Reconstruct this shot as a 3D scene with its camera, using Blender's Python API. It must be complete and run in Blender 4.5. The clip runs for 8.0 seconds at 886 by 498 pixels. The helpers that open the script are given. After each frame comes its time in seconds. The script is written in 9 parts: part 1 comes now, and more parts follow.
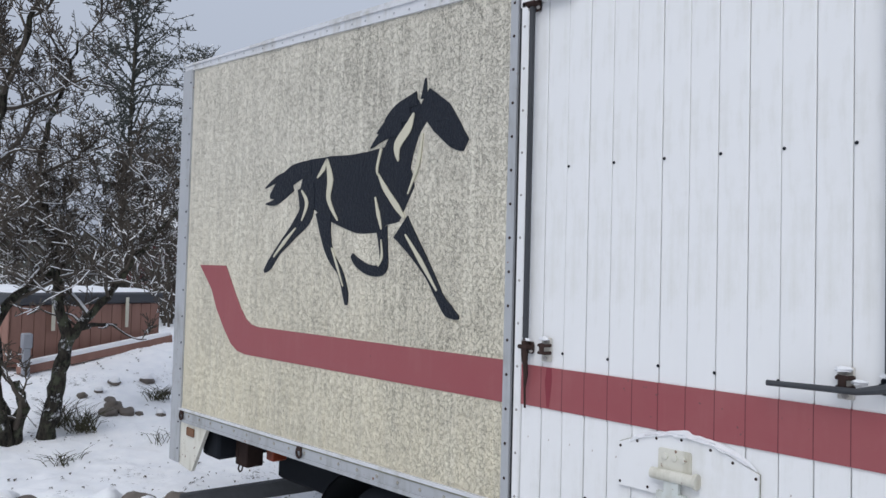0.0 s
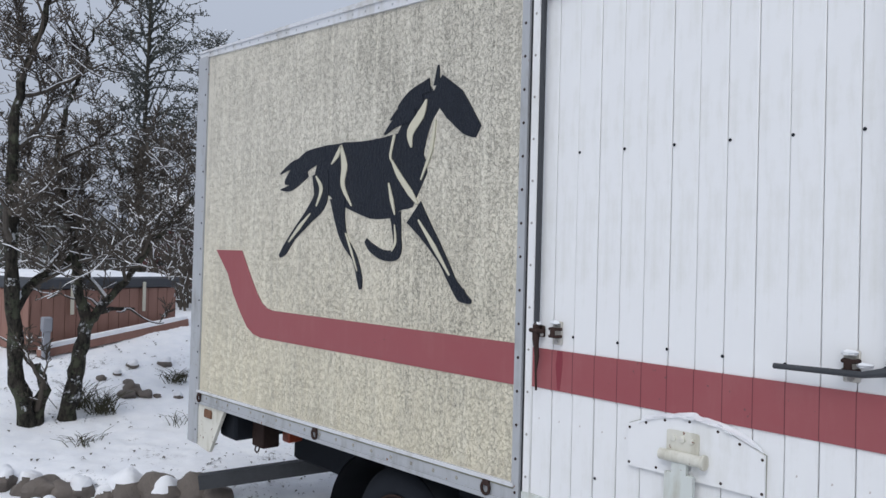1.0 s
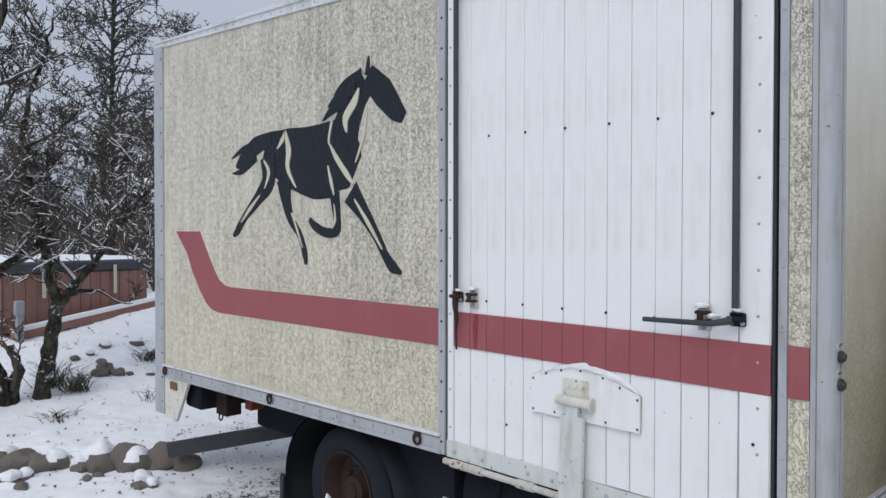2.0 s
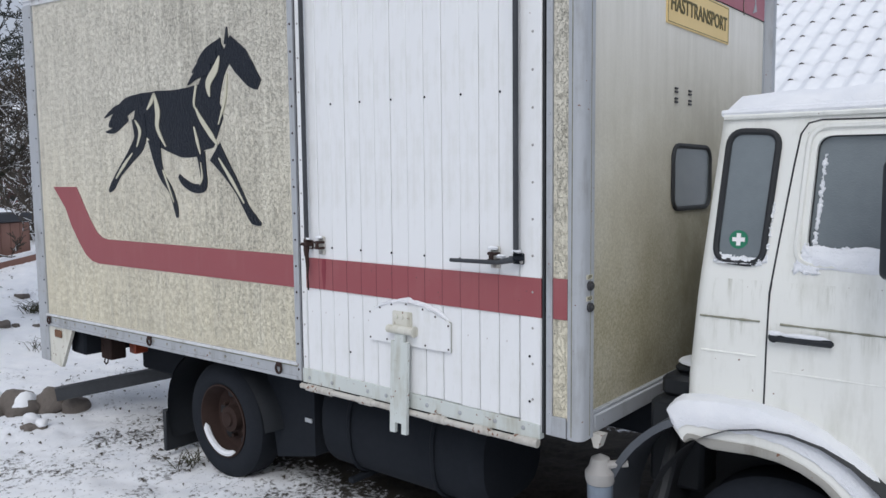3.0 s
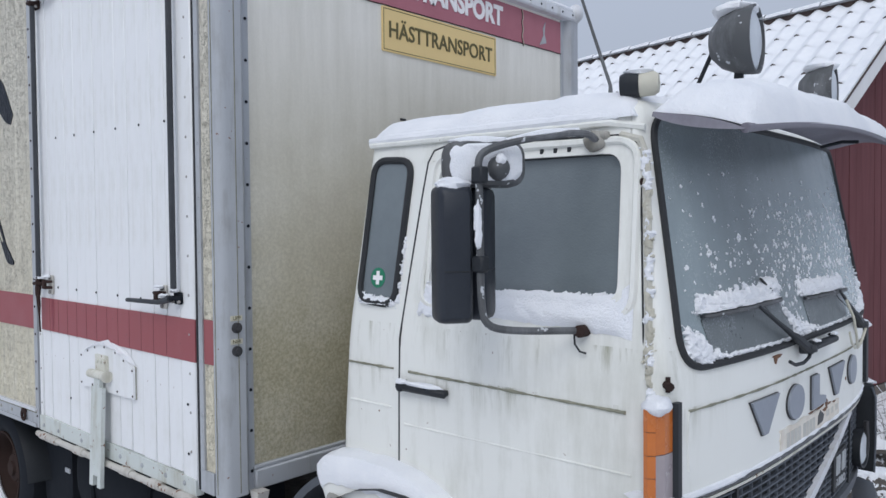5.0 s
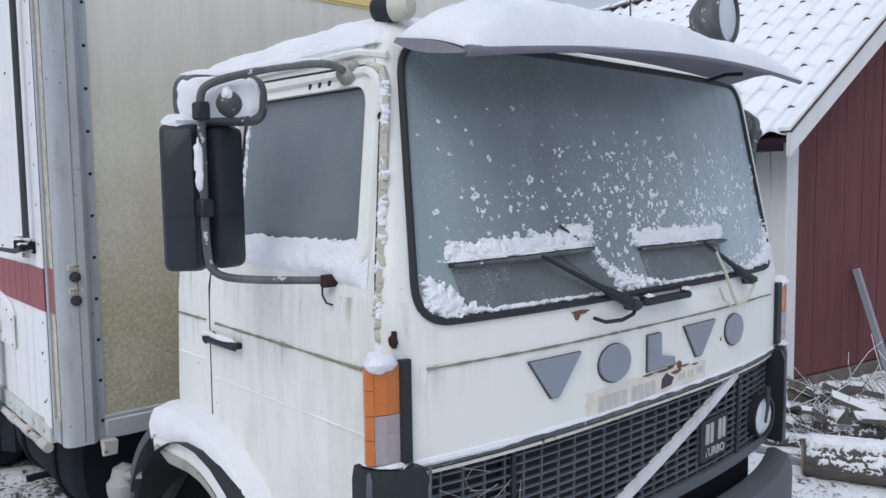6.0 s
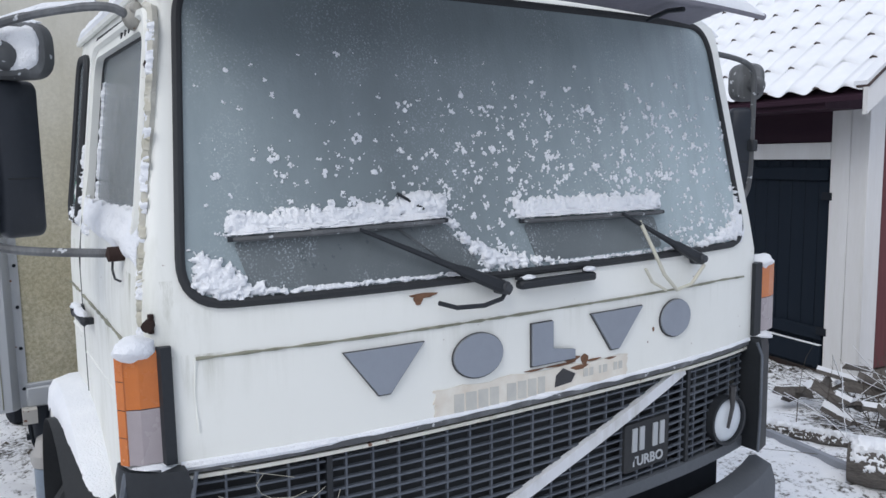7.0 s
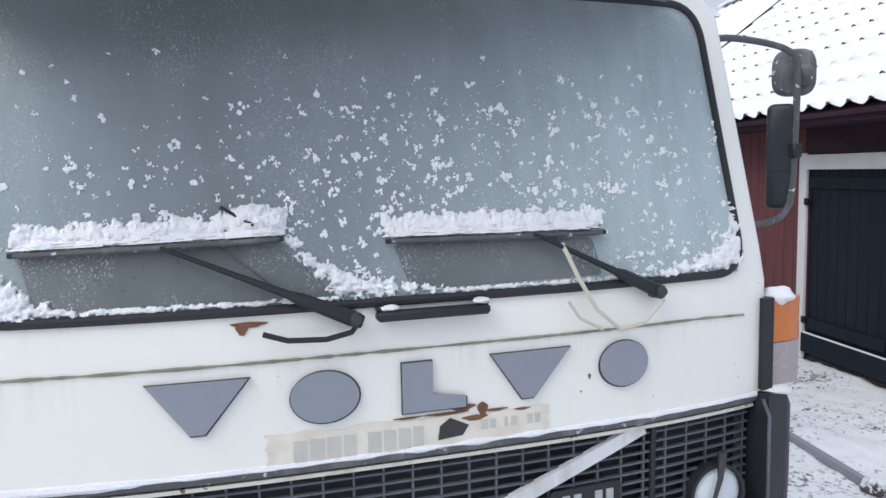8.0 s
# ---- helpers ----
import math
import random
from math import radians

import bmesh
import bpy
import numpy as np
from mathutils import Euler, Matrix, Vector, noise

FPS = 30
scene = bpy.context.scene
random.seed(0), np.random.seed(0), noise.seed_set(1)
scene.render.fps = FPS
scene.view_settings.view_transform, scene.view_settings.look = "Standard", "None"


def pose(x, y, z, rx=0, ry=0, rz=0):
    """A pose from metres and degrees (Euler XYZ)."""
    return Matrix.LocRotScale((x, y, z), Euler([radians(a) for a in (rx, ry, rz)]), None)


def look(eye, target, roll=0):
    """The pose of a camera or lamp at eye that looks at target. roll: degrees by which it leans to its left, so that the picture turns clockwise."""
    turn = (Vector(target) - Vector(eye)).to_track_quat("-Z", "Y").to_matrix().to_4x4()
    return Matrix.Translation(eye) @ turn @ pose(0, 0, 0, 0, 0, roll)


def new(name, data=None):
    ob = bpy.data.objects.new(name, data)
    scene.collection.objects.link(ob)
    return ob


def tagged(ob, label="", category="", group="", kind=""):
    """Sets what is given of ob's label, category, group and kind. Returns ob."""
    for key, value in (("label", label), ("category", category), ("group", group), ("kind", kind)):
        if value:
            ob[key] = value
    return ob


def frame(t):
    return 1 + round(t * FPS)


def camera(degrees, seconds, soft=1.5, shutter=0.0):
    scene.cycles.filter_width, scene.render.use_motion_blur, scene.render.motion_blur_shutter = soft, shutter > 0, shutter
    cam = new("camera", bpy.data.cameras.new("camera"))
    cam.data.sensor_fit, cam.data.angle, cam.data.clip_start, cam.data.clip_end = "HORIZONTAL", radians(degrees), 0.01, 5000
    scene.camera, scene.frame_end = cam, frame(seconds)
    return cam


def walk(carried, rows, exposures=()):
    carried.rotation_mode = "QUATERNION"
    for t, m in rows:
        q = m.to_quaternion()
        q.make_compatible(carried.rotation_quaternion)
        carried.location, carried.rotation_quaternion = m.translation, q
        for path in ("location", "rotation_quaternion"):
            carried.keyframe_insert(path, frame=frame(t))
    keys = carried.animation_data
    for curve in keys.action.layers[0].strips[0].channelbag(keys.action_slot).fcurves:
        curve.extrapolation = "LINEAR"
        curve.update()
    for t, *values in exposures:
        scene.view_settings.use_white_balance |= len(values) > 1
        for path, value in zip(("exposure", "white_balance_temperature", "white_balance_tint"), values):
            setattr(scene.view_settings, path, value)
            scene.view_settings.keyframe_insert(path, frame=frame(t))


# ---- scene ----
cam = camera(60.1, 8.0)
PATH = [
    (0, (0.499, -2.445, 1.889), (-0.962, -1.081, 1.96), 1.5),
    (0.5, (0.521, -2.452, 1.887), (-0.956, -1.104, 1.939), 1.7),
    (1, (0.538, -2.478, 1.89), (-0.946, -1.138, 1.92), 1.5),
    (1.2, (0.556, -2.484, 1.874), (-0.926, -1.142, 1.898), 1.4),
    (2.3, (1.172, -2.612, 1.89), (-0.248, -1.205, 1.817), -0.5),
    (2.5, (1.289, -2.679, 1.882), (-0.101, -1.245, 1.775), -0.7),
    (3, (1.6, -2.736, 1.941), (0.334, -1.198, 1.763), -0.6),
    (3.5, (1.943, -2.611, 1.971), (0.767, -0.996, 1.877), -1.3),
    (4, (2.116, -2.336, 1.937), (0.965, -0.701, 1.95), -1.3),
    (4.2, (2.166, -2.196, 1.942), (0.998, -0.573, 1.958), -1.2),
    (5.3, (2.768, -1.367, 1.859), (1.381, 0.07, 1.769), -0.6),
    (5.5, (2.871, -1.227, 1.856), (1.454, 0.18, 1.747), -0.8),
    (6, (3.126, -0.815, 1.822), (1.638, 0.511, 1.66), -0.8),
    (6.5, (3.282, -0.429, 1.81), (1.708, 0.785, 1.587), -0.8),
    (7, (3.339, -0.021, 1.795), (1.66, 1.037, 1.553), -1.0),
    (7.5, (3.435, 0.403, 1.799), (1.644, 1.261, 1.559), -1.0),
    (8, (3.402, 0.814, 1.774), (1.507, 1.42, 1.57), -1.2),
]
walk(cam, [(t, look(eye, target, roll)) for t, eye, target, roll in PATH],
     exposures=[(0, -0.05, 6400, 10), (2.5, -0.05, 6400, 10), (3.0, -0.05, 6420, 10), (3.5, -0.08, 6400, 10), (4.0, -0.18, 6320, 10), (5.5, -0.03, 6220, 10), (6.5, 0.06, 6270, 10), (7.2, 0.18, 6400, 10), (8.0, 0.38, 6480, 10)])

# ---- light ----
world = bpy.data.worlds.new("overcast_sky")
scene.world = world
world.use_nodes = True
wn = world.node_tree.nodes
wl = world.node_tree.links
sky = wn.new("ShaderNodeTexSky")
sky.sky_type = "NISHITA"
sky.sun_disc = False
sky.sun_elevation = radians(38)
sky.sun_rotation = radians(150)
sky.air_density, sky.dust_density, sky.ozone_density = 2.0, 6.0, 2.0
hsv = wn.new("ShaderNodeHueSaturation")
hsv.inputs["Saturation"].default_value = 0.22
wmix = wn.new("ShaderNodeMixRGB")
wmix.inputs["Fac"].default_value = 0.72
wmix.inputs["Color2"].default_value = (5.0, 5.6, 6.9, 1)
wl.new(sky.outputs["Color"], hsv.inputs["Color"])
wl.new(hsv.outputs["Color"], wmix.inputs["Color1"])
# an overcast sky is brighter overhead than at the horizon
wtc = wn.new("ShaderNodeTexCoord")
wsep = wn.new("ShaderNodeSeparateXYZ")
wmap = wn.new("ShaderNodeMapRange")
for nm, val in (("From Min", 0.0), ("From Max", 1.0), ("To Min", 0.84), ("To Max", 1.30)):
    wmap.inputs[nm].default_value = val
wmul = wn.new("ShaderNodeMixRGB")
wmul.blend_type = "MULTIPLY"
wmul.inputs["Fac"].default_value = 1.0
wl.new(wtc.outputs["Generated"], wsep.inputs["Vector"])
wl.new(wsep.outputs["Z"], wmap.inputs["Value"])
wl.new(wmix.outputs["Color"], wmul.inputs["Color1"])
wl.new(wmap.outputs["Result"], wmul.inputs["Color2"])
wl.new(wmul.outputs["Color"], wn["Background"].inputs["Color"])
wn["Background"].inputs["Strength"].default_value = 0.11
sun_data = bpy.data.lights.new("sun", "SUN")
sun_data.energy, sun_data.angle, sun_data.color = 0.9, radians(35), (1.0, 0.98, 0.95)
sun = new("sun", sun_data)
sun.matrix_world = look((4, -9, 11), (0, 0, 0))

# ---- materials ----


def mat(name, rough=0.6, metal=0.0, spec=0.4):
    m = bpy.data.materials.new(name)
    m.use_nodes = True
    b = m.node_tree.nodes["Principled BSDF"]
    b.inputs["Roughness"].default_value = rough
    b.inputs["Metallic"].default_value = metal
    b.inputs["Specular IOR Level"].default_value = spec
    return m, m.node_tree.nodes, m.node_tree.links, b


def coords(n, l, scale=(1, 1, 1), object_space=True):
    tc = n.new("ShaderNodeTexCoord")
    mp = n.new("ShaderNodeMapping")
    mp.inputs["Scale"].default_value = scale
    l.new(tc.outputs["Object" if object_space else "Generated"], mp.inputs["Vector"])
    return mp.outputs["Vector"]


def noise_tex(n, l, vec, scale, detail=6.0, rough=0.6):
    t = n.new("ShaderNodeTexNoise")
    t.inputs["Scale"].default_value = scale
    t.inputs["Detail"].default_value = detail
    t.inputs["Roughness"].default_value = rough
    l.new(vec, t.inputs["Vector"])
    return t.outputs["Fac"]


def ramp(n, l, fac, stops):
    r = n.new("ShaderNodeValToRGB")
    e = r.color_ramp.elements
    while len(e) < len(stops):
        e.new(0.5)
    for el, (p, c) in zip(e, stops):
        el.position = p
        el.color = (*c, 1) if len(c) == 3 else c
    l.new(fac, r.inputs["Fac"])
    return r.outputs["Color"]


def mixc(n, l, fac, a, b, kind="MIX"):
    m = n.new("ShaderNodeMixRGB")
    m.blend_type = kind
    for sock, v in (("Fac", fac), ("Color1", a), ("Color2", b)):
        if isinstance(v, (int, float)):
            m.inputs[sock].default_value = v
        elif isinstance(v, tuple):
            m.inputs[sock].default_value = (*v, 1)
        else:
            l.new(v, m.inputs[sock])
    return m.outputs["Color"]


def bump(n, l, b, height, strength, dist=0.01):
    bp = n.new("ShaderNodeBump")
    bp.inputs["Strength"].default_value = strength
    bp.inputs["Distance"].default_value = dist
    l.new(height, bp.inputs["Height"])
    l.new(bp.outputs["Normal"], b.inputs["Normal"])


def surface(name, base, dark, rough=0.6, metal=0.0, big=2.0, small=40.0, amount=0.5, bumps=0.25, bdist=0.004, stretch=(1, 1, 1), spec=0.4):
    """A base colour with broad stains and fine grain, both from noise."""
    m, n, l, b = mat(name, rough, metal, spec)
    v = coords(n, l, stretch)
    f1 = noise_tex(n, l, v, big)
    f2 = noise_tex(n, l, v, small, 4)
    c1 = ramp(n, l, f1, ((0.35, base), (0.75, dark)))
    c2 = mixc(n, l, amount, c1, mixc(n, l, f2, base, dark), "MIX")
    l.new(c2, b.inputs["Base Color"])
    l.new(ramp(n, l, f1, ((0.3, (max(rough - 0.1, 0.05),) * 3), (0.8, (min(rough + 0.15, 1),) * 3))), b.inputs["Roughness"])
    bump(n, l, b, f2, bumps, bdist)
    return m


def snow_material(name, dirt=0.0, dirt_scale=1.2, relief=0.55, fresh=0.0):
    m, n, l, b = mat(name, 0.75, 0, 0.3)
    v = coords(n, l)
    f1 = noise_tex(n, l, v, 6.0, 8)
    f2 = noise_tex(n, l, v, 170.0, 4)
    c = ramp(n, l, f1, ((0.3, (0.80 + fresh, 0.82 + fresh, 0.86 + fresh)), (0.7, (0.90 + fresh, 0.91 + fresh, 0.93 + fresh))))
    if dirt:
        f3 = noise_tex(n, l, v, dirt_scale, 9, 0.72)
        f4 = noise_tex(n, l, v, 26.0, 6, 0.7)
        k = mixc(n, l, 0.5, f3, f4)
        xyz = n.new("ShaderNodeSeparateXYZ")
        l.new(v, xyz.inputs["Vector"])

        def edge(axis, lo, hi, a, b_):
            mr = n.new("ShaderNodeMapRange")
            for nm, val in (("From Min", lo), ("From Max", hi), ("To Min", a), ("To Max", b_)):
                mr.inputs[nm].default_value = val
            l.new(xyz.outputs[axis], mr.inputs["Value"])
            return mr.outputs["Result"]

        def calc(op, a, b_):
            mt = n.new("ShaderNodeMath")
            mt.operation = op
            for i_, q in enumerate((a, b_)):
                if isinstance(q, (int, float)):
                    mt.inputs[i_].default_value = q
                else:
                    l.new(q, mt.inputs[i_])
            return mt.outputs["Value"]
        # no snow has fallen under the truck; less earth shows out in the garden
        bare = calc("MULTIPLY", calc("MULTIPLY", edge("Y", 0.3, 1.15, 0, 1), edge("Y", 2.2, 2.7, 1, 0)), calc("MULTIPLY", edge("X", -4.2, -3.0, 0, 1), edge("X", 1.2, 1.9, 1, 0)))
        garden = edge("X", -6.0, -4.0, -0.055, 0.0)
        kk = calc("ADD", calc("ADD", k, calc("MULTIPLY", bare, 0.34)), garden)
        mask = ramp(n, l, kk, ((0.52, (0, 0, 0)), (0.59, (1, 1, 1))))
        earth = ramp(n, l, f4, ((0.3, (0.016, 0.014, 0.012)), (0.7, (0.065, 0.055, 0.042))))
        c = mixc(n, l, mask, c, earth)
    l.new(c, b.inputs["Base Color"])
    b.inputs["Subsurface Weight"].default_value = 0.0
    f5 = noise_tex(n, l, v, 19.0, 5)
    bump(n, l, b, mixc(n, l, 0.4, mixc(n, l, 0.5, f1, f5), f2), relief, 0.03)
    return m


SNOW = snow_material("snow")
GROUND = snow_material("snowy_ground", 1.0, relief=0.6, fresh=0.05)


def fibreglass():
    """Cream glass-fibre panel: a wrinkled skin that holds dirt, washed paler in runs."""
    m, n, l, b = mat("mossy_fibreglass", 0.65, 0, 0.35)
    v = coords(n, l)

    def ranged(sock, lo, hi, a, z):
        mr = n.new("ShaderNodeMapRange")
        for nm, val in (("From Min", lo), ("From Max", hi), ("To Min", a), ("To Max", z)):
            mr.inputs[nm].default_value = val
        l.new(sock, mr.inputs["Value"])
        return mr.outputs["Result"]

    def calc(op, a, z):
        mt = n.new("ShaderNodeMath")
        mt.operation = op
        for i_, q in enumerate((a, z)):
            if isinstance(q, (int, float)):
                mt.inputs[i_].default_value = q
            else:
                l.new(q, mt.inputs[i_])
        return mt.outputs["Value"]

    def creases(scale, stretch, width, detail=4):
        """Thin wandering lines where a noise crosses its mean."""
        f = noise_tex(n, l, coords(n, l, stretch), scale, detail, 0.6)
        return ranged(calc("ABSOLUTE", calc("SUBTRACT", f, 0.5), 0.0), 0.0, width, 1.0, 0.0)

    xyz = n.new("ShaderNodeSeparateXYZ")
    l.new(v, xyz.inputs["Vector"])
    upper = ranged(xyz.outputs["Z"], 1.15, 2.6, 0.0, 1.0)
    forward = ranged(xyz.outputs["X"], -4.2, -2.2, 0.0, 1.0)
    streak = noise_tex(n, l, coords(n, l, (9, 9, 0.7)), 1.6, 7, 0.7)
    patch = noise_tex(n, l, v, 1.6, 6, 0.65)
    run = ranged(noise_tex(n, l, coords(n, l, (14, 14, 0.5)), 1.3, 5, 0.7), 0.53, 0.68, 0.0, 1.0)
    mottle = noise_tex(n, l, coords(n, l, (1, 1, 0.45)), 17.0, 6, 0.7)
    speck = noise_tex(n, l, v, 130.0, 4, 0.7)
    # how dirty: more towards the top and the front, in broad patches and downward streaks
    area = calc("ADD", calc("MULTIPLY", ranged(calc("ADD", streak, patch), 0.80, 1.20, 0.0, 1.0), 0.55), calc("ADD", calc("MULTIPLY", upper, 0.20), calc("MULTIPLY", forward, 0.25)))
    area = calc("MULTIPLY", area, calc("SUBTRACT", 1.0, calc("MULTIPLY", run, 0.7)))
    base = mixc(n, l, upper, (0.845, 0.780, 0.600), (0.825, 0.783, 0.670))
    base = mixc(n, l, ramp(n, l, calc("ADD", calc("MULTIPLY", area, 0.5), calc("MULTIPLY", mottle, 0.5)), ((0.30, (0, 0, 0)), (0.70, (0.50, 0.50, 0.50)))), base, (0.47, 0.445, 0.375))
    c = mixc(n, l, calc("MULTIPLY", run, 0.42), base, (0.86, 0.83, 0.71))
    wrinkle = calc("MAXIMUM", creases(24.0, (1, 1, 0.75), 0.015), calc("MULTIPLY", creases(50.0, (1, 1, 0.9), 0.020, 3), 0.8))
    kept = ranged(calc("ADD", calc("MULTIPLY", noise_tex(n, l, v, 34.0, 3, 0.6), 0.8), calc("MULTIPLY", area, 0.38)), 0.56, 0.82, 0.0, 0.85)
    c = mixc(n, l, calc("MULTIPLY", wrinkle, kept), c, (0.20, 0.185, 0.14))
    dots = calc("SUBTRACT", speck, calc("MULTIPLY", area, 0.13))
    c = mixc(n, l, ramp(n, l, dots, ((0.27, (0.9, 0.9, 0.9)), (0.345, (0, 0, 0)))), c, (0.10, 0.095, 0.07))
    c = mixc(n, l, ramp(n, l, speck, ((0.58, (0, 0, 0)), (0.68, (0.55, 0.55, 0.55)))), c, (0.88, 0.85, 0.76))
    l.new(c, b.inputs["Base Color"])
    bump(n, l, b, calc("SUBTRACT", calc("MULTIPLY", speck, 0.5), calc("MULTIPLY", wrinkle, 0.5)), 0.9, 0.012)
    return m


FIBRE = fibreglass()


def front_fibre():
    m, n, l, b = mat("front_wall_fibreglass", 0.6, 0, 0.35)
    v = coords(n, l)
    patch = noise_tex(n, l, v, 2.6, 8, 0.7)
    grain = noise_tex(n, l, v, 70.0, 9, 0.85)
    xyz = n.new("ShaderNodeSeparateXYZ")
    l.new(v, xyz.inputs["Vector"])
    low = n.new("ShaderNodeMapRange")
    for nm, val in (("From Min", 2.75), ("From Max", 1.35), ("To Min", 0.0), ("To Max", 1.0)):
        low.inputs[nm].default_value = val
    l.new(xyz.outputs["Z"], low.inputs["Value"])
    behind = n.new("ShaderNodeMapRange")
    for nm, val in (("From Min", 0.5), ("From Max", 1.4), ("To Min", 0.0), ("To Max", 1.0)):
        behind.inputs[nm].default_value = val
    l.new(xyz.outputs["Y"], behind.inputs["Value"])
    # greyer and cleaner above, algae-stained and speckled towards the foot; the cab's shade is painted in with algae
    # behind the cab
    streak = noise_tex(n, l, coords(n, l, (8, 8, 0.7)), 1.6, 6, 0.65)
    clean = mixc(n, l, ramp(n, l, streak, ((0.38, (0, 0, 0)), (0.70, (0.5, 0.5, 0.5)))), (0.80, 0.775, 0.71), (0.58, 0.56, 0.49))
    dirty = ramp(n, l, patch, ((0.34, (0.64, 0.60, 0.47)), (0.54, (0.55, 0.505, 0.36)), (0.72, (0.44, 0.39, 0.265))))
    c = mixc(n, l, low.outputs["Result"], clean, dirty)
    cab_shade_algae = mixc(n, l, 1.0, mixc(n, l, 1.0, behind.outputs["Result"], low.outputs["Result"], "MULTIPLY"), ramp(n, l, patch, ((0.25, (0.45, 0.45, 0.45)), (0.6, (1, 1, 1)))), "MULTIPLY")
    c = mixc(n, l, cab_shade_algae, c, (0.17, 0.155, 0.095))
    heavy = mixc(n, l, 1.0, low.outputs["Result"], low.outputs["Result"], "MULTIPLY")
    dots = mixc(n, l, 1.0, ramp(n, l, grain, ((0.43, (1, 1, 1)), (0.585, (0, 0, 0)))), mixc(n, l, 0.52, (0.06, 0.06, 0.06), heavy), "MULTIPLY")
    l.new(mixc(n, l, dots, c, (0.20, 0.18, 0.11)), b.inputs["Base Color"])
    bump(n, l, b, grain, 0.5, 0.006)
    return m


FRONT_FIBRE = front_fibre()


def old_paint(name, base, stain, rust=(0.16, 0.06, 0.025), rough=0.45, amount=1.0, rust_at=0.765, sides=False):
    """White paint with downward algae streaks and little rust specks."""
    m, n, l, b = mat(name, rough, 0, 0.45)
    v = coords(n, l)
    vs = coords(n, l, (9, 9, 1.3))
    st = noise_tex(n, l, vs, 1.7, 7, 0.65)
    pa = noise_tex(n, l, v, 2.3, 7, 0.65)
    sp = noise_tex(n, l, v, 38.0, 2, 0.5)
    k = ramp(n, l, mixc(n, l, 0.5, st, pa), ((0.50, (0, 0, 0)), (0.68, (0.75 * amount,) * 3)))
    if sides:
        # algae grow on the long sides; the front has been kept clean
        xyz = n.new("ShaderNodeSeparateXYZ")
        l.new(v, xyz.inputs["Vector"])
        mr = n.new("ShaderNodeMapRange")
        for nm, val in (("From Min", 0.36), ("From Max", 0.44), ("To Min", 1.0), ("To Max", 0.22)):
            mr.inputs[nm].default_value = val
        l.new(xyz.outputs["Y"], mr.inputs["Value"])
        k = mixc(n, l, 1.0, k, mr.outputs["Result"], "MULTIPLY")
        # dark runs below the window ledge and below the pressed line, where wet dirt hangs
        runs = ramp(n, l, mixc(n, l, 0.4, noise_tex(n, l, coords(n, l, (34, 34, 2.4)), 1.0, 6, 0.7), noise_tex(n, l, coords(n, l, (6, 6, 2.0)), 1.0, 4, 0.6)), ((0.50, (0, 0, 0)), (0.66, (1, 1, 1))))
        for top, foot in ((1.545, 1.40), (1.387, 1.27)):
            hang = n.new("ShaderNodeMapRange")
            for nm, val in (("From Min", foot), ("From Max", top), ("To Min", 0.0), ("To Max", 0.95)):
                hang.inputs[nm].default_value = val
            l.new(xyz.outputs["Z"], hang.inputs["Value"])
            over = n.new("ShaderNodeMath")
            over.operation = "LESS_THAN"
            over.inputs[1].default_value = top
            l.new(xyz.outputs["Z"], over.inputs[0])
            wet = mixc(n, l, 1.0, mixc(n, l, 1.0, runs, hang.outputs["Result"], "MULTIPLY"), mixc(n, l, 1.0, over.outputs["Value"], mr.outputs["Result"], "MULTIPLY"), "MULTIPLY")
            k = mixc(n, l, 1.0, k, wet, "LIGHTEN")
    c = mixc(n, l, k, base, stain)
    c = mixc(n, l, ramp(n, l, sp, ((rust_at, (0, 0, 0)), (rust_at + 0.035, (1, 1, 1)))), c, rust)
    c = mixc(n, l, mixc(n, l, 0.12, (0, 0, 0), pa), c, (0.6, 0.58, 0.5))
    l.new(c, b.inputs["Base Color"])
    l.new(ramp(n, l, pa, ((0.3, (rough - 0.1,) * 3), (0.7, (rough + 0.2,) * 3))), b.inputs["Roughness"])
    bump(n, l, b, sp, 0.05, 0.003)
    return m


CAB = old_paint("weathered_cab_paint", (0.80, 0.805, 0.765), (0.25, 0.25, 0.16), amount=0.40, rust_at=0.75, sides=True)
MOSS = surface("mossy_pillar_gutter", (0.64, 0.63, 0.57), (0.33, 0.31, 0.25), 0.85, big=18, small=70, bumps=0.5, bdist=0.006)
PALEMOSS = surface("pale_lichen_crust", (0.60, 0.58, 0.50), (0.30, 0.28, 0.21), 0.9, big=22, small=80, bumps=0.5, bdist=0.006)
PALEBLUE = surface("pale_blue_plastic", (0.22, 0.27, 0.33), (0.13, 0.15, 0.18), 0.4, small=40)
ALGAE_SHADE = surface("algae_and_shade_line", (0.10, 0.105, 0.07), (0.40, 0.39, 0.31), 0.85, big=14, small=60)
DOORPAINT = old_paint("white_door_paint", (0.805, 0.815, 0.825), (0.56, 0.56, 0.50), rough=0.4, amount=0.7)
OLDCREAM = old_paint("stained_cream_paint", (0.66, 0.65, 0.58), (0.34, 0.31, 0.22), rough=0.5, rust_at=0.68, amount=1.2)
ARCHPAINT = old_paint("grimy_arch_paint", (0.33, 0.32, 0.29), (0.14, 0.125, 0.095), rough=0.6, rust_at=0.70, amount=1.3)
GREENGREY = old_paint("pale_green_grey_paint", (0.58, 0.62, 0.60), (0.34, 0.32, 0.24), rough=0.5, rust_at=0.69, amount=1.2)
MAROON = old_paint("maroon_paint", (0.275, 0.046, 0.060), (0.34, 0.10, 0.112), rust=(0.12, 0.04, 0.045), rough=0.5, amount=0.5, rust_at=0.72)
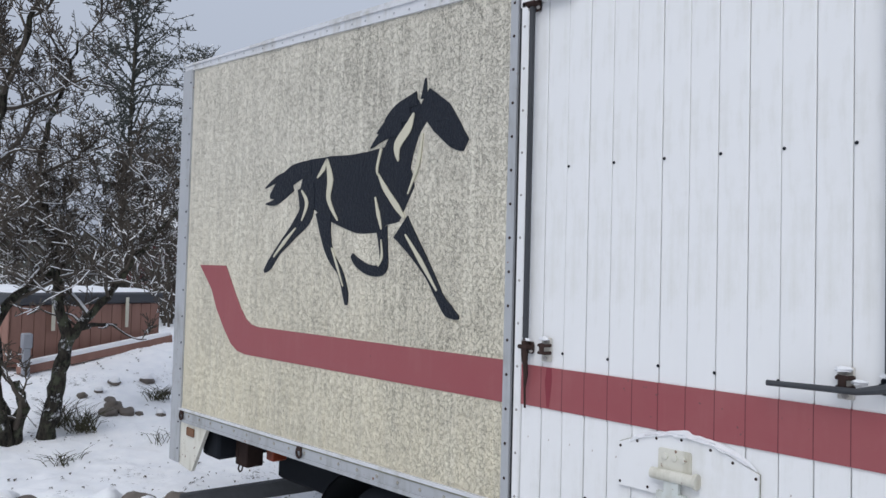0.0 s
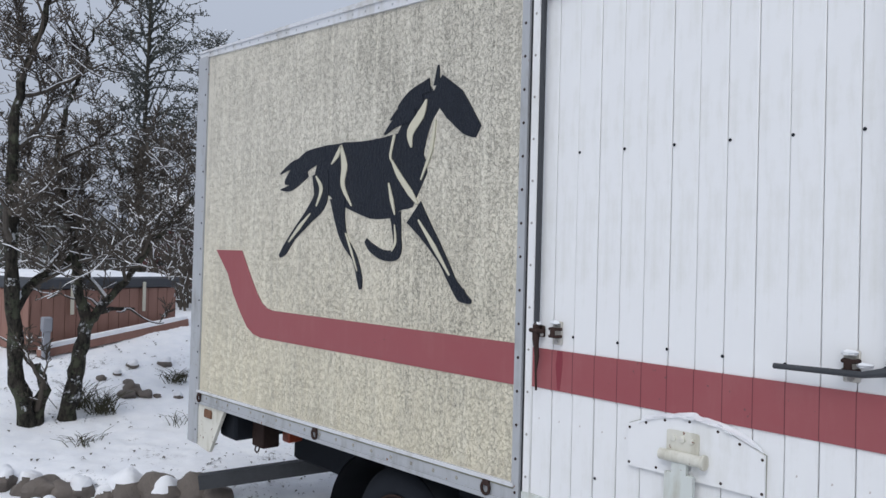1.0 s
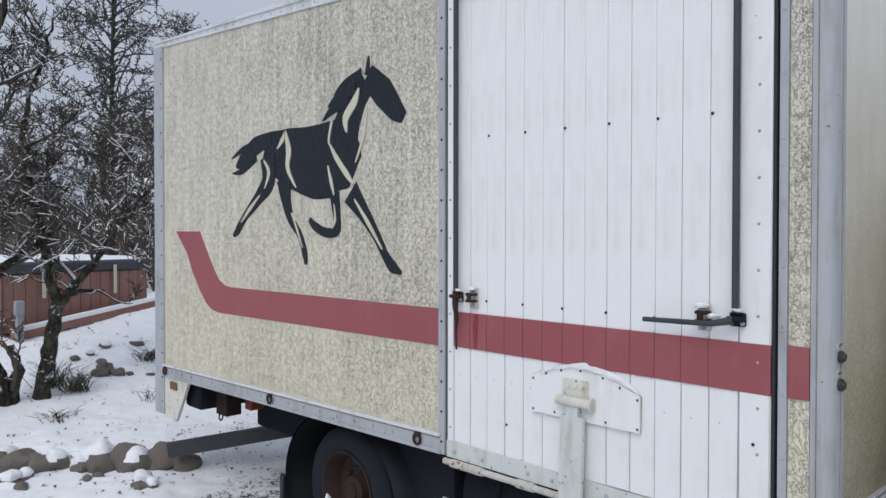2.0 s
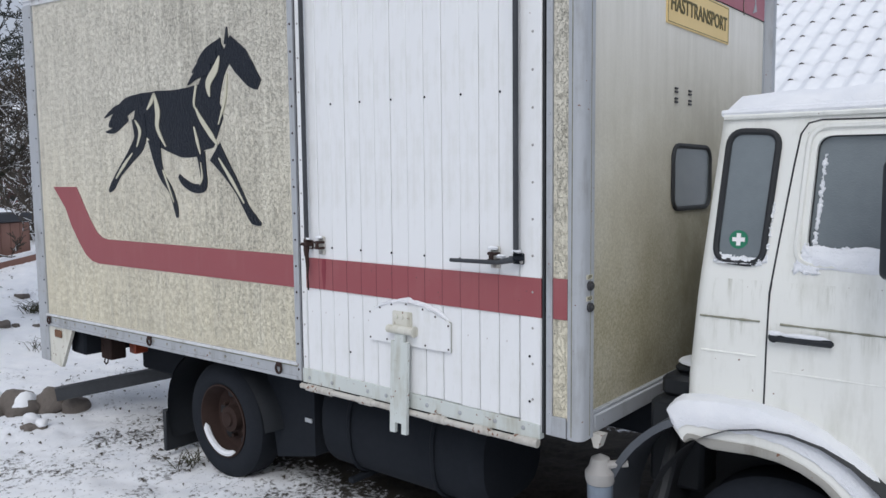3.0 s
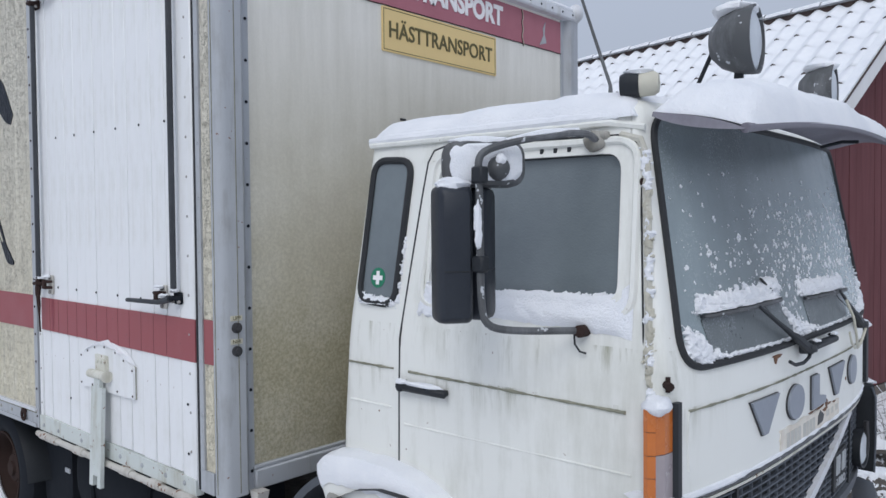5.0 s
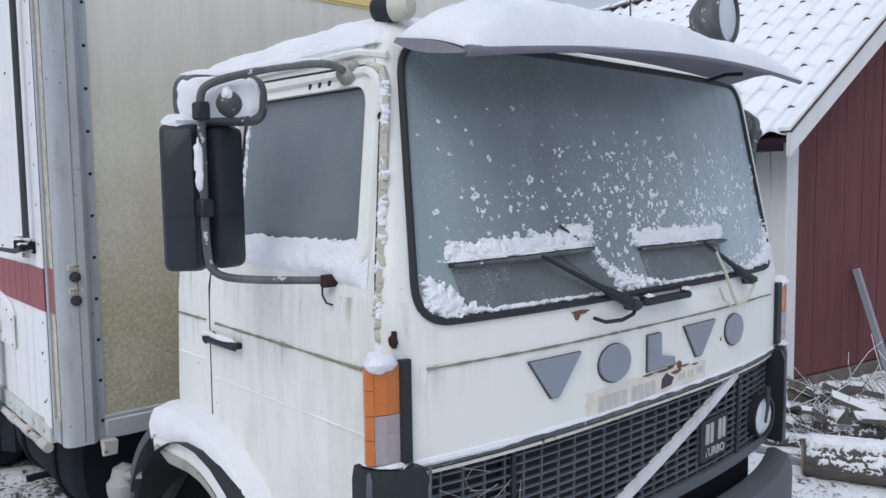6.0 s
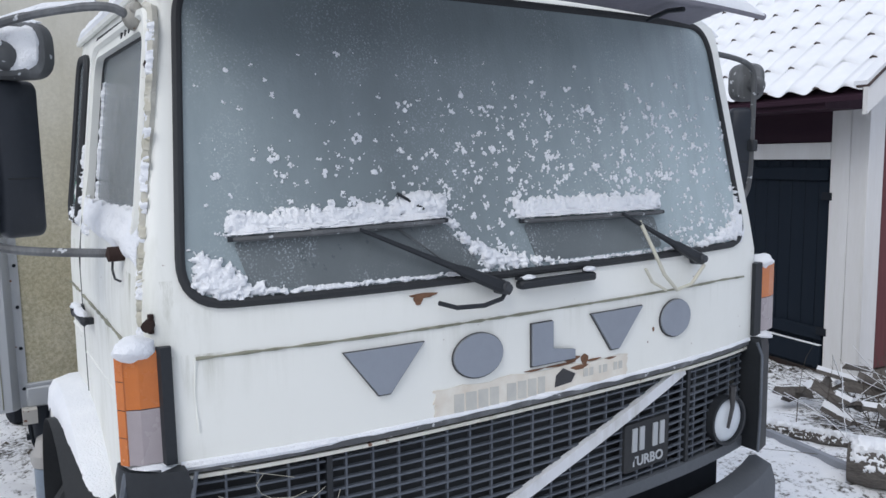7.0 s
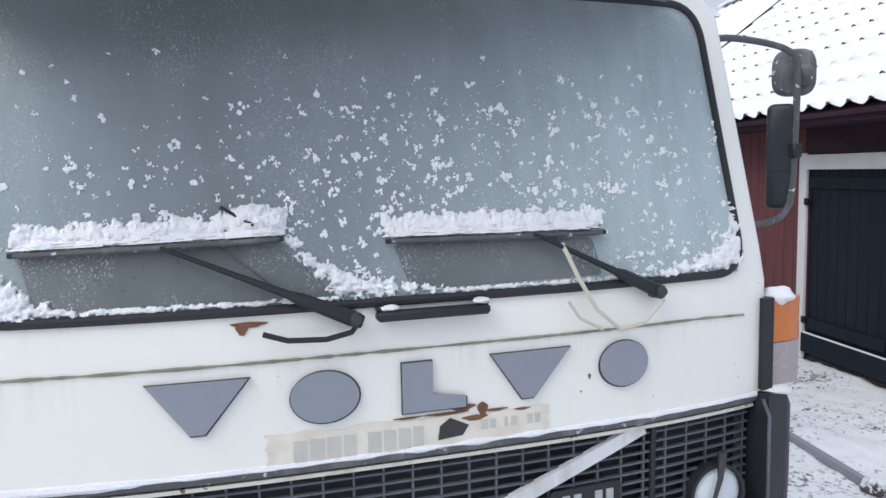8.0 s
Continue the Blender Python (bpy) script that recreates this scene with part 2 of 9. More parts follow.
DEEPRED = surface("deep_red_run", (0.20, 0.022, 0.035), (0.24, 0.04, 0.055), 0.4)
JOINTRED = surface("dark_red_joint", (0.13, 0.03, 0.04), (0.09, 0.025, 0.03), 0.7)
HINGEPAINT = old_paint("grimy_hinge_paint", (0.52, 0.50, 0.46), (0.22, 0.19, 0.15), rough=0.6, amount=1.3, rust_at=0.64)
ALU = old_paint("dull_aluminium", (0.385, 0.405, 0.435), (0.20, 0.20, 0.195), rough=0.5, amount=1.2, rust_at=0.72)
PALEALU = old_paint("pale_aluminium", (0.64, 0.655, 0.69), (0.36, 0.35, 0.31), rough=0.45, amount=1.1)
RUBBER = surface("black_rubber", (0.018, 0.02, 0.023), (0.035, 0.037, 0.04), 0.7, small=60)
TYRE = surface("dusty_tyre_rubber", (0.012, 0.015, 0.020), (0.028, 0.031, 0.038), 0.85, small=45, spec=0.12)
DARKSTEEL = surface("dark_chassis_steel", (0.010, 0.013, 0.018), (0.024, 0.027, 0.033), 0.85, small=30, spec=0.12)
STEELBLUE = surface("dirty_blue_steel", (0.07, 0.076, 0.086), (0.03, 0.032, 0.036), 0.6, 0.2, small=30)
PLASTIC = surface("black_plastic", (0.014, 0.016, 0.02), (0.032, 0.036, 0.041), 0.5, spec=0.3, small=80, bumps=0.1)
MIRRORBLACK = surface("dull_black_mirror_plastic", (0.014, 0.018, 0.026), (0.030, 0.035, 0.045), 0.45, small=80, bumps=0.1)
FROSTYBLACK = old_paint("frosty_black_metal", (0.05, 0.055, 0.064), (0.20, 0.21, 0.23), rust=(0.5, 0.52, 0.55), rough=0.55, amount=1.2, rust_at=0.66)
GREYPLASTIC = surface("grey_bumper_plastic", (0.06, 0.068, 0.08), (0.115, 0.125, 0.14), 0.6, small=70, bumps=0.15)
STEELGREY = old_paint("frosty_bolted_steel", (0.34, 0.33, 0.32), (0.12, 0.08, 0.06), rough=0.6, amount=1.3)
FROSTBAR = surface("frosty_grey_plastic", (0.055, 0.064, 0.080), (0.15, 0.168, 0.195), 0.6, big=7, small=60, bumps=0.2)
ORANGERUST = surface("orange_rust", (0.24, 0.12, 0.065), (0.085, 0.05, 0.035), 0.9, big=40, small=120, bumps=0.4)
RUST = surface("rusty_steel", (0.055, 0.034, 0.029), (0.026, 0.019, 0.018), 0.9, spec=0.15, small=35, bumps=0.4)
TAILRED = surface("dull_red_lens", (0.42, 0.085, 0.04), (0.24, 0.05, 0.025), 0.4, big=12, small=60)
AMBER = surface("amber_lens", (0.58, 0.165, 0.025), (0.44, 0.12, 0.02), 0.25, big=6, small=60, bumps=0.15, spec=0.6)
CLEARLENS = surface("milky_lens", (0.38, 0.335, 0.345), (0.29, 0.25, 0.26), 0.25, small=60, bumps=0.15, spec=0.6)
LAMPGLASS = surface("frosted_lamp_glass", (0.62, 0.66, 0.70), (0.50, 0.54, 0.58), 0.35, small=30, bumps=0.2, spec=0.6)
LETTER = surface("silver_grey_plate", (0.30, 0.33, 0.38), (0.24, 0.26, 0.30), 0.4, 0.3, small=50, bumps=0.05)
PLATEGREY = surface("weathered_pale_metal", (0.46, 0.48, 0.50), (0.34, 0.36, 0.38), 0.5, small=60)
YELLOW = surface("faded_yellow_sheet", (0.80, 0.60, 0.27), (0.70, 0.53, 0.25), 0.5, small=30, bumps=0.05)
BROWNTEXT = surface("dark_olive_lettering", (0.10, 0.085, 0.03), (0.13, 0.11, 0.05), 0.6)
WHITETEXT = surface("white_lettering", (0.90, 0.88, 0.88), (0.76, 0.74, 0.74), 0.6)
BANDRED = surface("faded_red_sheet", (0.43, 0.16, 0.195), (0.33, 0.11, 0.14), 0.5, small=20, bumps=0.1)
PURPLE = surface("faded_purple_visor", (0.135, 0.125, 0.155), (0.25, 0.245, 0.275), 0.5, big=9, small=60)
DECAL = surface("black_vinyl", (0.004, 0.007, 0.014), (0.013, 0.017, 0.026), 0.40, spec=0.28, big=14, small=48, bumps=0.9, bdist=0.012)
PEELING = surface("peeling_paper", (0.77, 0.75, 0.68), (0.60, 0.52, 0.43), 0.7, big=14, small=60, amount=0.35)
FADED = surface("faded_grey_print", (0.44, 0.44, 0.42), (0.62, 0.60, 0.54), 0.7, big=20, small=60)
CREAM = surface("cream_panel_showing", (0.62, 0.59, 0.46), (0.5, 0.48, 0.38), 0.6, small=60)
GREEN = surface("green_sticker", (0.02, 0.20, 0.11), (0.02, 0.16, 0.09), 0.4)
SWITCH = surface("dark_switch", (0.03, 0.03, 0.035), (0.05, 0.05, 0.05), 0.5)
HOSE = surface("pale_hose", (0.62, 0.60, 0.50), (0.5, 0.48, 0.4), 0.5)
REDWOOD = surface("falu_red_boards", (0.150, 0.048, 0.052), (0.095, 0.034, 0.038), 0.85, big=3, small=14, stretch=(3, 3, 0.35), bumps=0.4)
WHITEWOOD = surface("white_painted_boards", (0.72, 0.72, 0.73), (0.60, 0.59, 0.57), 0.6, big=2, small=20, stretch=(3, 3, 0.4), bumps=0.15)
BLACKWOOD = surface("blue_black_boards", (0.005, 0.010, 0.018), (0.009, 0.015, 0.025), 0.7, spec=0.2, small=18, stretch=(3, 3, 0.4), bumps=0.2)
# darker copy of the barn red, painting in the shade under the eave
SHADEDRED = surface("red_boards_in_eave_shade", (0.036, 0.013, 0.024), (0.022, 0.010, 0.019), 0.7, big=2, small=18, stretch=(0.4, 3, 3), bumps=0.2, spec=0.25)
TILE_GAP_SHADE = surface("dark_tile_and_gap_shade", (0.05, 0.045, 0.045), (0.10, 0.06, 0.05), 0.8)
STONE = surface("field_stone", (0.175, 0.150, 0.132), (0.095, 0.084, 0.077), 0.85, big=4, small=30, bumps=0.6, bdist=0.02)
BARK = surface("dark_bark", (0.026, 0.023, 0.018), (0.075, 0.072, 0.055), 0.9, big=6, small=40, stretch=(2, 2, 0.5), bumps=0.8, bdist=0.02)


def old_bark():
    """Dark fissured bark with grey-green lichen and patches of frozen snow."""
    m, n, l, b = mat("bark_with_frozen_snow", 0.9, 0, 0.2)
    v = coords(n, l)
    vs = coords(n, l, (1, 1, 0.35))
    f1 = noise_tex(n, l, vs, 26.0, 7, 0.7)
    f2 = noise_tex(n, l, v, 9.0, 6, 0.65)
    f3 = noise_tex(n, l, v, 5.0, 8, 0.75)
    c = ramp(n, l, f1, ((0.38, (0.010, 0.010, 0.009)), (0.62, (0.060, 0.054, 0.044))))
    c = mixc(n, l, ramp(n, l, f2, ((0.50, (0, 0, 0)), (0.62, (0.7, 0.7, 0.7)))), c, (0.085, 0.095, 0.065))
    c = mixc(n, l, ramp(n, l, f3, ((0.575, (0, 0, 0)), (0.62, (1, 1, 1)))), c, (0.62, 0.64, 0.67))
    l.new(c, b.inputs["Base Color"])
    bump(n, l, b, f1, 1.0, 0.03)
    return m


FROSTBARK = old_bark()
TWIG = surface("brown_twigs", (0.105, 0.088, 0.072), (0.055, 0.048, 0.040), 0.9, big=1, small=20)
NEEDLE = surface("dark_conifer_needles", (0.055, 0.062, 0.055), (0.085, 0.09, 0.08), 0.85, big=2)
GRASS = surface("winter_grass", (0.045, 0.046, 0.028), (0.085, 0.078, 0.05), 0.9)
LOGBARK = surface("grey_log_bark", (0.20, 0.18, 0.165), (0.022, 0.02, 0.018), 0.9, big=4, small=14, stretch=(1.2, 4, 5), amount=0.65, bumps=0.9, bdist=0.03)
LOGEND = surface("cut_log_end", (0.42, 0.34, 0.23), (0.30, 0.24, 0.16), 0.8)
TUBWOOD = surface("red_cedar_boards", (0.30, 0.165, 0.13), (0.20, 0.108, 0.085), 0.7, stretch=(3, 3, 0.5), small=14)
TUBCOVER = surface("dark_grey_vinyl_cover", (0.045, 0.05, 0.06), (0.07, 0.075, 0.085), 0.6)
POSTGREY = surface("grey_plastic_post", (0.30, 0.32, 0.36), (0.24, 0.25, 0.28), 0.6)


def frosted(name, base, pale, sides=False, gloss=0.22, spec=0.5, beaded=0.35):
    m, n, l, b = mat(name, 0.3, 0, spec)
    v = coords(n, l)
    f1 = noise_tex(n, l, v, 1.3, 5, 0.5)
    f2 = noise_tex(n, l, v, 160.0, 3, 0.6)
    f3 = noise_tex(n, l, v, 14.0, 6, 0.7)
    c = ramp(n, l, f1, ((0.34, base), (0.68, pale)))
    if sides:
        c = mixc(n, l, 0.7, c, base)
        # thicker frost and painted-in reflections: pale towards both ends, dark left of the middle
        xyz = n.new("ShaderNodeSeparateXYZ")
        l.new(v, xyz.inputs["Vector"])
        mr = n.new("ShaderNodeMapRange")
        for nm, val in (("From Min", 0.3), ("From Max", 2.3), ("To Min", 0.0), ("To Max", 1.0)):
            mr.inputs[nm].default_value = val
        l.new(xyz.outputs["Y"], mr.inputs["Value"])
        thick = ramp(n, l, mr.outputs["Result"], ((0.0, (0.55, 0.55, 0.55)), (0.12, (0.45, 0.45, 0.45)), (0.27, (0.12, 0.12, 0.12)), (0.50, (0.45, 0.45, 0.45)), (0.78, (1, 1, 1))))
        # the fade towards the top paints in the visor's dark reflection
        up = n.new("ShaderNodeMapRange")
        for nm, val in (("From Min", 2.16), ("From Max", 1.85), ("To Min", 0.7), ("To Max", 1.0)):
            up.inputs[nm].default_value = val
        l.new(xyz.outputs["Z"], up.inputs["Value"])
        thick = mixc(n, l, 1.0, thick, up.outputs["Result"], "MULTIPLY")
        wet = noise_tex(n, l, coords(n, l, (5, 5, 1)), 2.2, 5, 0.6)
        thick = mixc(n, l, 1.0, thick, ramp(n, l, wet, ((0.3, (0.7, 0.7, 0.7)), (0.6, (1, 1, 1)))), "MULTIPLY")
        c = mixc(n, l, mixc(n, l, 0.95, (0, 0, 0), thick), c, (0.42, 0.505, 0.53))
    c = mixc(n, l, mixc(n, l, 0.14, (0, 0, 0), f3), c, (0.42, 0.46, 0.48))
    # patches of small frozen droplets
    beads = ramp(n, l, noise_tex(n, l, v, 210.0, 2, 0.5), ((0.56, (0, 0, 0)), (0.66, (1, 1, 1))))
    where = ramp(n, l, noise_tex(n, l, v, 5.0, 3, 0.6), ((0.46, (0, 0, 0)), (0.62, (beaded,) * 3)))
    c = mixc(n, l, mixc(n, l, 1.0, beads, where, "MULTIPLY"), c, (0.55, 0.60, 0.63))
    l.new(c, b.inputs["Base Color"])
    l.new(ramp(n, l, f3, ((0.3, (gloss,) * 3), (0.7, (gloss * 2.3,) * 3))), b.inputs["Roughness"])
    bump(n, l, b, f2, 0.4, 0.003)
    return m


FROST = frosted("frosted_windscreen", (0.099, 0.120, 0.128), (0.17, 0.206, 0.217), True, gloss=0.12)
WIPED = frosted("wiped_glass", (0.085, 0.10, 0.105), (0.14, 0.16, 0.165), beaded=0.75)
FROSTSIDE = frosted("frosted_side_glass", (0.094, 0.114, 0.124), (0.155, 0.183, 0.195), gloss=0.08, spec=1.0, beaded=0.0)

# ---- mesh building ----


class Mesh:
    def __init__(self):
        self.v, self.f, self.k = [], [], []

    def add(self, verts, faces, k=0):
        o = len(self.v)
        self.v += [tuple(p) for p in verts]
        self.f += [tuple(i + o for i in f) for f in faces]
        self.k += [k] * len(faces)
        return self


def link(name, me, mats, parent=None, label="", smooth=True):
    data = bpy.data.meshes.new(name)
    data.from_pydata(me.v, [], me.f)
    bm = bmesh.new()
    bm.from_mesh(data)
    bmesh.ops.recalc_face_normals(bm, faces=bm.faces)
    bm.to_mesh(data)
    bm.free()
    if not isinstance(mats, (list, tuple)):
        mats = [mats]
    for m in mats:
        data.materials.append(m)
    if len(mats) > 1:
        data.polygons.foreach_set("material_index", me.k)
    if smooth:
        data.polygons.foreach_set("use_smooth", [True] * len(data.polygons))
        data.set_sharp_from_angle(angle=radians(38))
    ob = new(name, data)
    if parent is not None:
        ob.parent = parent
    if label:
        tagged(ob, label)
    return ob


def part(name, me, mats, parent, label="", smooth=True):
    return link(name, me, mats, parent, label, smooth)


def part_each(name, me, mats, parent, label="", smooth=True):
    """Every separate piece of a mesh becomes a part of its own."""
    root = list(range(len(me.v)))

    def find(a):
        while root[a] != a:
            root[a] = root[root[a]]
            a = root[a]
        return a
    for f in me.f:
        for q in f[1:]:
            root[find(q)] = find(f[0])
    piles = {}
    for i, f in enumerate(me.f):
        piles.setdefault(find(f[0]), []).append(f)
    made = []
    for fs in piles.values():
        used = sorted({q for f in fs for q in f})
        at = {q: i for i, q in enumerate(used)}
        piece = Mesh()
        piece.add([me.v[q] for q in used], [tuple(at[q] for q in f) for f in fs])
        made.append(link(name, piece, mats, parent, label, smooth))
    return made[0]


def thing(name, label, category, group="", kind="", at=(0, 0, 0)):
    ob = new(name)
    ob.empty_display_size = 0.2
    ob.location = at
    return tagged(ob, label, category, group, kind)


def box(me, lo, hi, c=0.004, k=0):
    """A box with chamfered edges."""
    lo, hi = Vector(lo), Vector(hi)
    c = min(c, *(0.45 * (hi - lo)))
    vs, ids = [], {}
    for sx in (0, 1):
        for sy in (0, 1):
            for sz in (0, 1):
                s = (sx, sy, sz)
                for a in range(3):
                    p = [hi[i] - c if s[i] else lo[i] + c for i in range(3)]
                    p[a] = hi[a] if s[a] else lo[a]
                    ids[s, a] = len(vs)
                    vs.append(p)
    fs = []
    for a in range(3):
        b, d = (a + 1) % 3, (a + 2) % 3
        for s in (0, 1):
            q = []
            for (i, j) in ((0, 0), (1, 0), (1, 1), (0, 1)):
                t = [0, 0, 0]
                t[a], t[b], t[d] = s, i, j
                q.append(ids[tuple(t), a])
            fs.append(q)
        for i in (0, 1):
            for j in (0, 1):
                t0, t1 = [0, 0, 0], [0, 0, 0]
                t0[b] = t1[b] = i
                t0[d] = t1[d] = j
                t1[a] = 1
                t0, t1 = tuple(t0), tuple(t1)
                fs.append([ids[t0, b], ids[t1, b], ids[t1, d], ids[t0, d]])
    for s in [(x, y, z) for x in (0, 1) for y in (0, 1) for z in (0, 1)]:
        fs.append([ids[s, 0], ids[s, 1], ids[s, 2]])
    me.add(vs, fs, k)
    return me


def tube(me, pts, r, n=8, k=0, closed=False, caps=True):
    """A round bar along pts; r is one radius or one for each point."""
    pts = [Vector(p) for p in pts]
    rs = r if isinstance(r, (list, tuple)) else [r] * len(pts)
    m = len(pts)
    rings = []
    ref = None
    for i, p in enumerate(pts):
        if closed:
            d = pts[(i + 1) % m] - pts[i - 1]
        else:
            d = pts[min(i + 1, m - 1)] - pts[max(i - 1, 0)]
        d = d.normalized() if d.length > 1e-9 else Vector((0, 0, 1))
        if ref is None:
            ref = d.orthogonal().normalized()
        ref = (ref - d * ref.dot(d))
        ref = ref.normalized() if ref.length > 1e-6 else d.orthogonal().normalized()
        side = d.cross(ref)
        rings.append([p + (ref * math.cos(2 * math.pi * j / n) + side * math.sin(2 * math.pi * j / n)) * rs[i] for j in range(n)])
    vs = [v for ring in rings for v in ring]
    fs = []
    for i in range(m if closed else m - 1):
        a, b = i * n, ((i + 1) % m) * n
        for j in range(n):
            fs.append((a + j, a + (j + 1) % n, b + (j + 1) % n, b + j))
    if caps and not closed:
        fs.append(tuple(range(n - 1, -1, -1)))
        fs.append(tuple((m - 1) * n + j for j in range(n)))
    me.add(vs, fs, k)
    return me


def lathe(me, profile, centre, axis, n=32, k=0):
    """A turned form: profile of (along, radius) about axis through centre."""
    centre, axis = Vector(centre), Vector(axis).normalized()
    u = axis.orthogonal().normalized()
    w = axis.cross(u)
    vs, fs = [], []
    for a, r in profile:
        for j in range(n):
            t = 2 * math.pi * j / n
            vs.append(centre + axis * a + (u * math.cos(t) + w * math.sin(t)) * max(r, 1e-4))
    for i in range(len(profile) - 1):
        for j in range(n):
            fs.append((i * n + j, i * n + (j + 1) % n, (i + 1) * n + (j + 1) % n, (i + 1) * n + j))
    me.add(vs, fs, k)
    return me


def slab(me, outline, place, d0, d1, rings=1, k=0, ke=None):
    """A plate with an outline in (u, v), laid on a surface by place(u, v, d), from depth d0 to d1."""
    n = len(outline)
    cu = sum(p[0] for p in outline) / n
    cv = sum(p[1] for p in outline) / n
    vs, fs = [], []
    if rings <= 1:
        vs = [place(u, v, d1) for u, v in outline] + [place(u, v, d0) for u, v in outline]
        fs = [tuple(range(n)), tuple(range(2 * n - 1, n - 1, -1))]
        side = n
    else:
        vs = [place(cu, cv, d1)]
        for q in range(1, rings + 1):
            t = q / rings
            vs += [place(cu + (u - cu) * t, cv + (v - cv) * t, d1) for u, v in outline]
        for j in range(n):
            fs.append((0, 1 + j, 1 + (j + 1) % n))
        for q in range(rings - 1):
            a, b = 1 + q * n, 1 + (q + 1) * n
            for j in range(n):
                fs.append((a + j, b + j, b + (j + 1) % n, a + (j + 1) % n))
        side = len(vs)
        vs += [place(u, v, d0) for u, v in outline]
    o = 0 if rings <= 1 else 1 + (rings - 1) * n
    edge = [(o + j, o + (j + 1) % n, side + (j + 1) % n, side + j) for j in range(n)]
    me.add(vs, fs + edge, k)
    return me


def rounded(u0, v0, u1, v1, r, steps=5, n_edge=6):
    """A rectangle's outline with round corners, counter-clockwise."""
    out = []
    for cx, cy, a0 in ((u1 - r, v1 - r, 0), (u0 + r, v1 - r, 90), (u0 + r, v0 + r, 180), (u1 - r, v0 + r, 270)):
        for i in range(steps + 1):
            a = radians(a0 + 90 * i / steps)
            out.append((cx + r * math.cos(a), cy + r * math.sin(a)))
    dense = []
    for i, p in enumerate(out):
        q = out[(i + 1) % len(out)]
        dense.append(p)
        d = math.hypot(q[0] - p[0], q[1] - p[1])
        if d > 0.12:
            m = max(2, int(d / 0.08))
            dense += [(p[0] + (q[0] - p[0]) * j / m, p[1] + (q[1] - p[1]) * j / m) for j in range(1, m)]
    return dense


def quad_round(corners, r, steps=5):
    """Any convex quadrilateral with round corners; points along its long sides."""
    out = []
    m = len(corners)
    for i in range(m):
        p0, p, p1 = Vector(corners[i - 1]), Vector(corners[i]), Vector(corners[(i + 1) % m])
        a = p + (p0 - p).normalized() * r
        b = p + (p1 - p).normalized() * r
        for j in range(steps + 1):
            t = j / steps
            q = a * (1 - t) ** 2 + p * 2 * t * (1 - t) + b * t * t
            out.append((q.x, q.y))
    dense = []
    for i, p in enumerate(out):
        q = out[(i + 1) % len(out)]
        dense.append(p)
        d = math.hypot(q[0] - p[0], q[1] - p[1])
        if d > 0.12:
            c = max(2, int(d / 0.08))
            dense += [(p[0] + (q[0] - p[0]) * j / c, p[1] + (q[1] - p[1]) * j / c) for j in range(1, c)]
    return dense


def lump(me, centre, size, seed=0, rough=0.25, rows=7, cols=12, k=0, freq=1.6):
    """A noisy ellipsoid: stones, snow heaps."""
    c = Vector(centre)
    vs = []
    for i in range(rows + 1):
        th = math.pi * i / rows
        for j in range(cols):
            ph = 2 * math.pi * j / cols
            d = Vector((math.sin(th) * math.cos(ph), math.sin(th) * math.sin(ph), math.cos(th)))
            s = 1 + rough * noise.noise(d * freq + Vector((seed * 7.3, seed * 1.7, 0)))
            vs.append(c + Vector((d.x * size[0], d.y * size[1], d.z * size[2])) * s)
    fs = []
    for i in range(rows):
        for j in range(cols):
            fs.append((i * cols + j, i * cols + (j + 1) % cols, (i + 1) * cols + (j + 1) % cols, (i + 1) * cols + j))
    me.add(vs, fs, k)
    return me


def pad(me, centre, a, b, c, seed=0, rough=0.15, rows=9, cols=16):
    """A noisy ellipsoid with three given half-axes."""
    o, a, b, c = Vector(centre), Vector(a), Vector(b), Vector(c)
    vs = []
    for i in range(rows + 1):
        th = math.pi * i / rows
        for j in range(cols):
            ph = 2 * math.pi * j / cols
            d = Vector((math.sin(th) * math.cos(ph), math.sin(th) * math.sin(ph), math.cos(th)))
            s = 1 + rough * noise.noise(d * 2.2 + Vector((seed * 3.1, seed, 0)))
            vs.append(o + (a * d.x + b * d.y + c * d.z) * s)
    fs = [(i * cols + j, i * cols + (j + 1) % cols, (i + 1) * cols + (j + 1) % cols, (i + 1) * cols + j) for i in range(rows) for j in range(cols)]
    me.add(vs, fs)
    return me


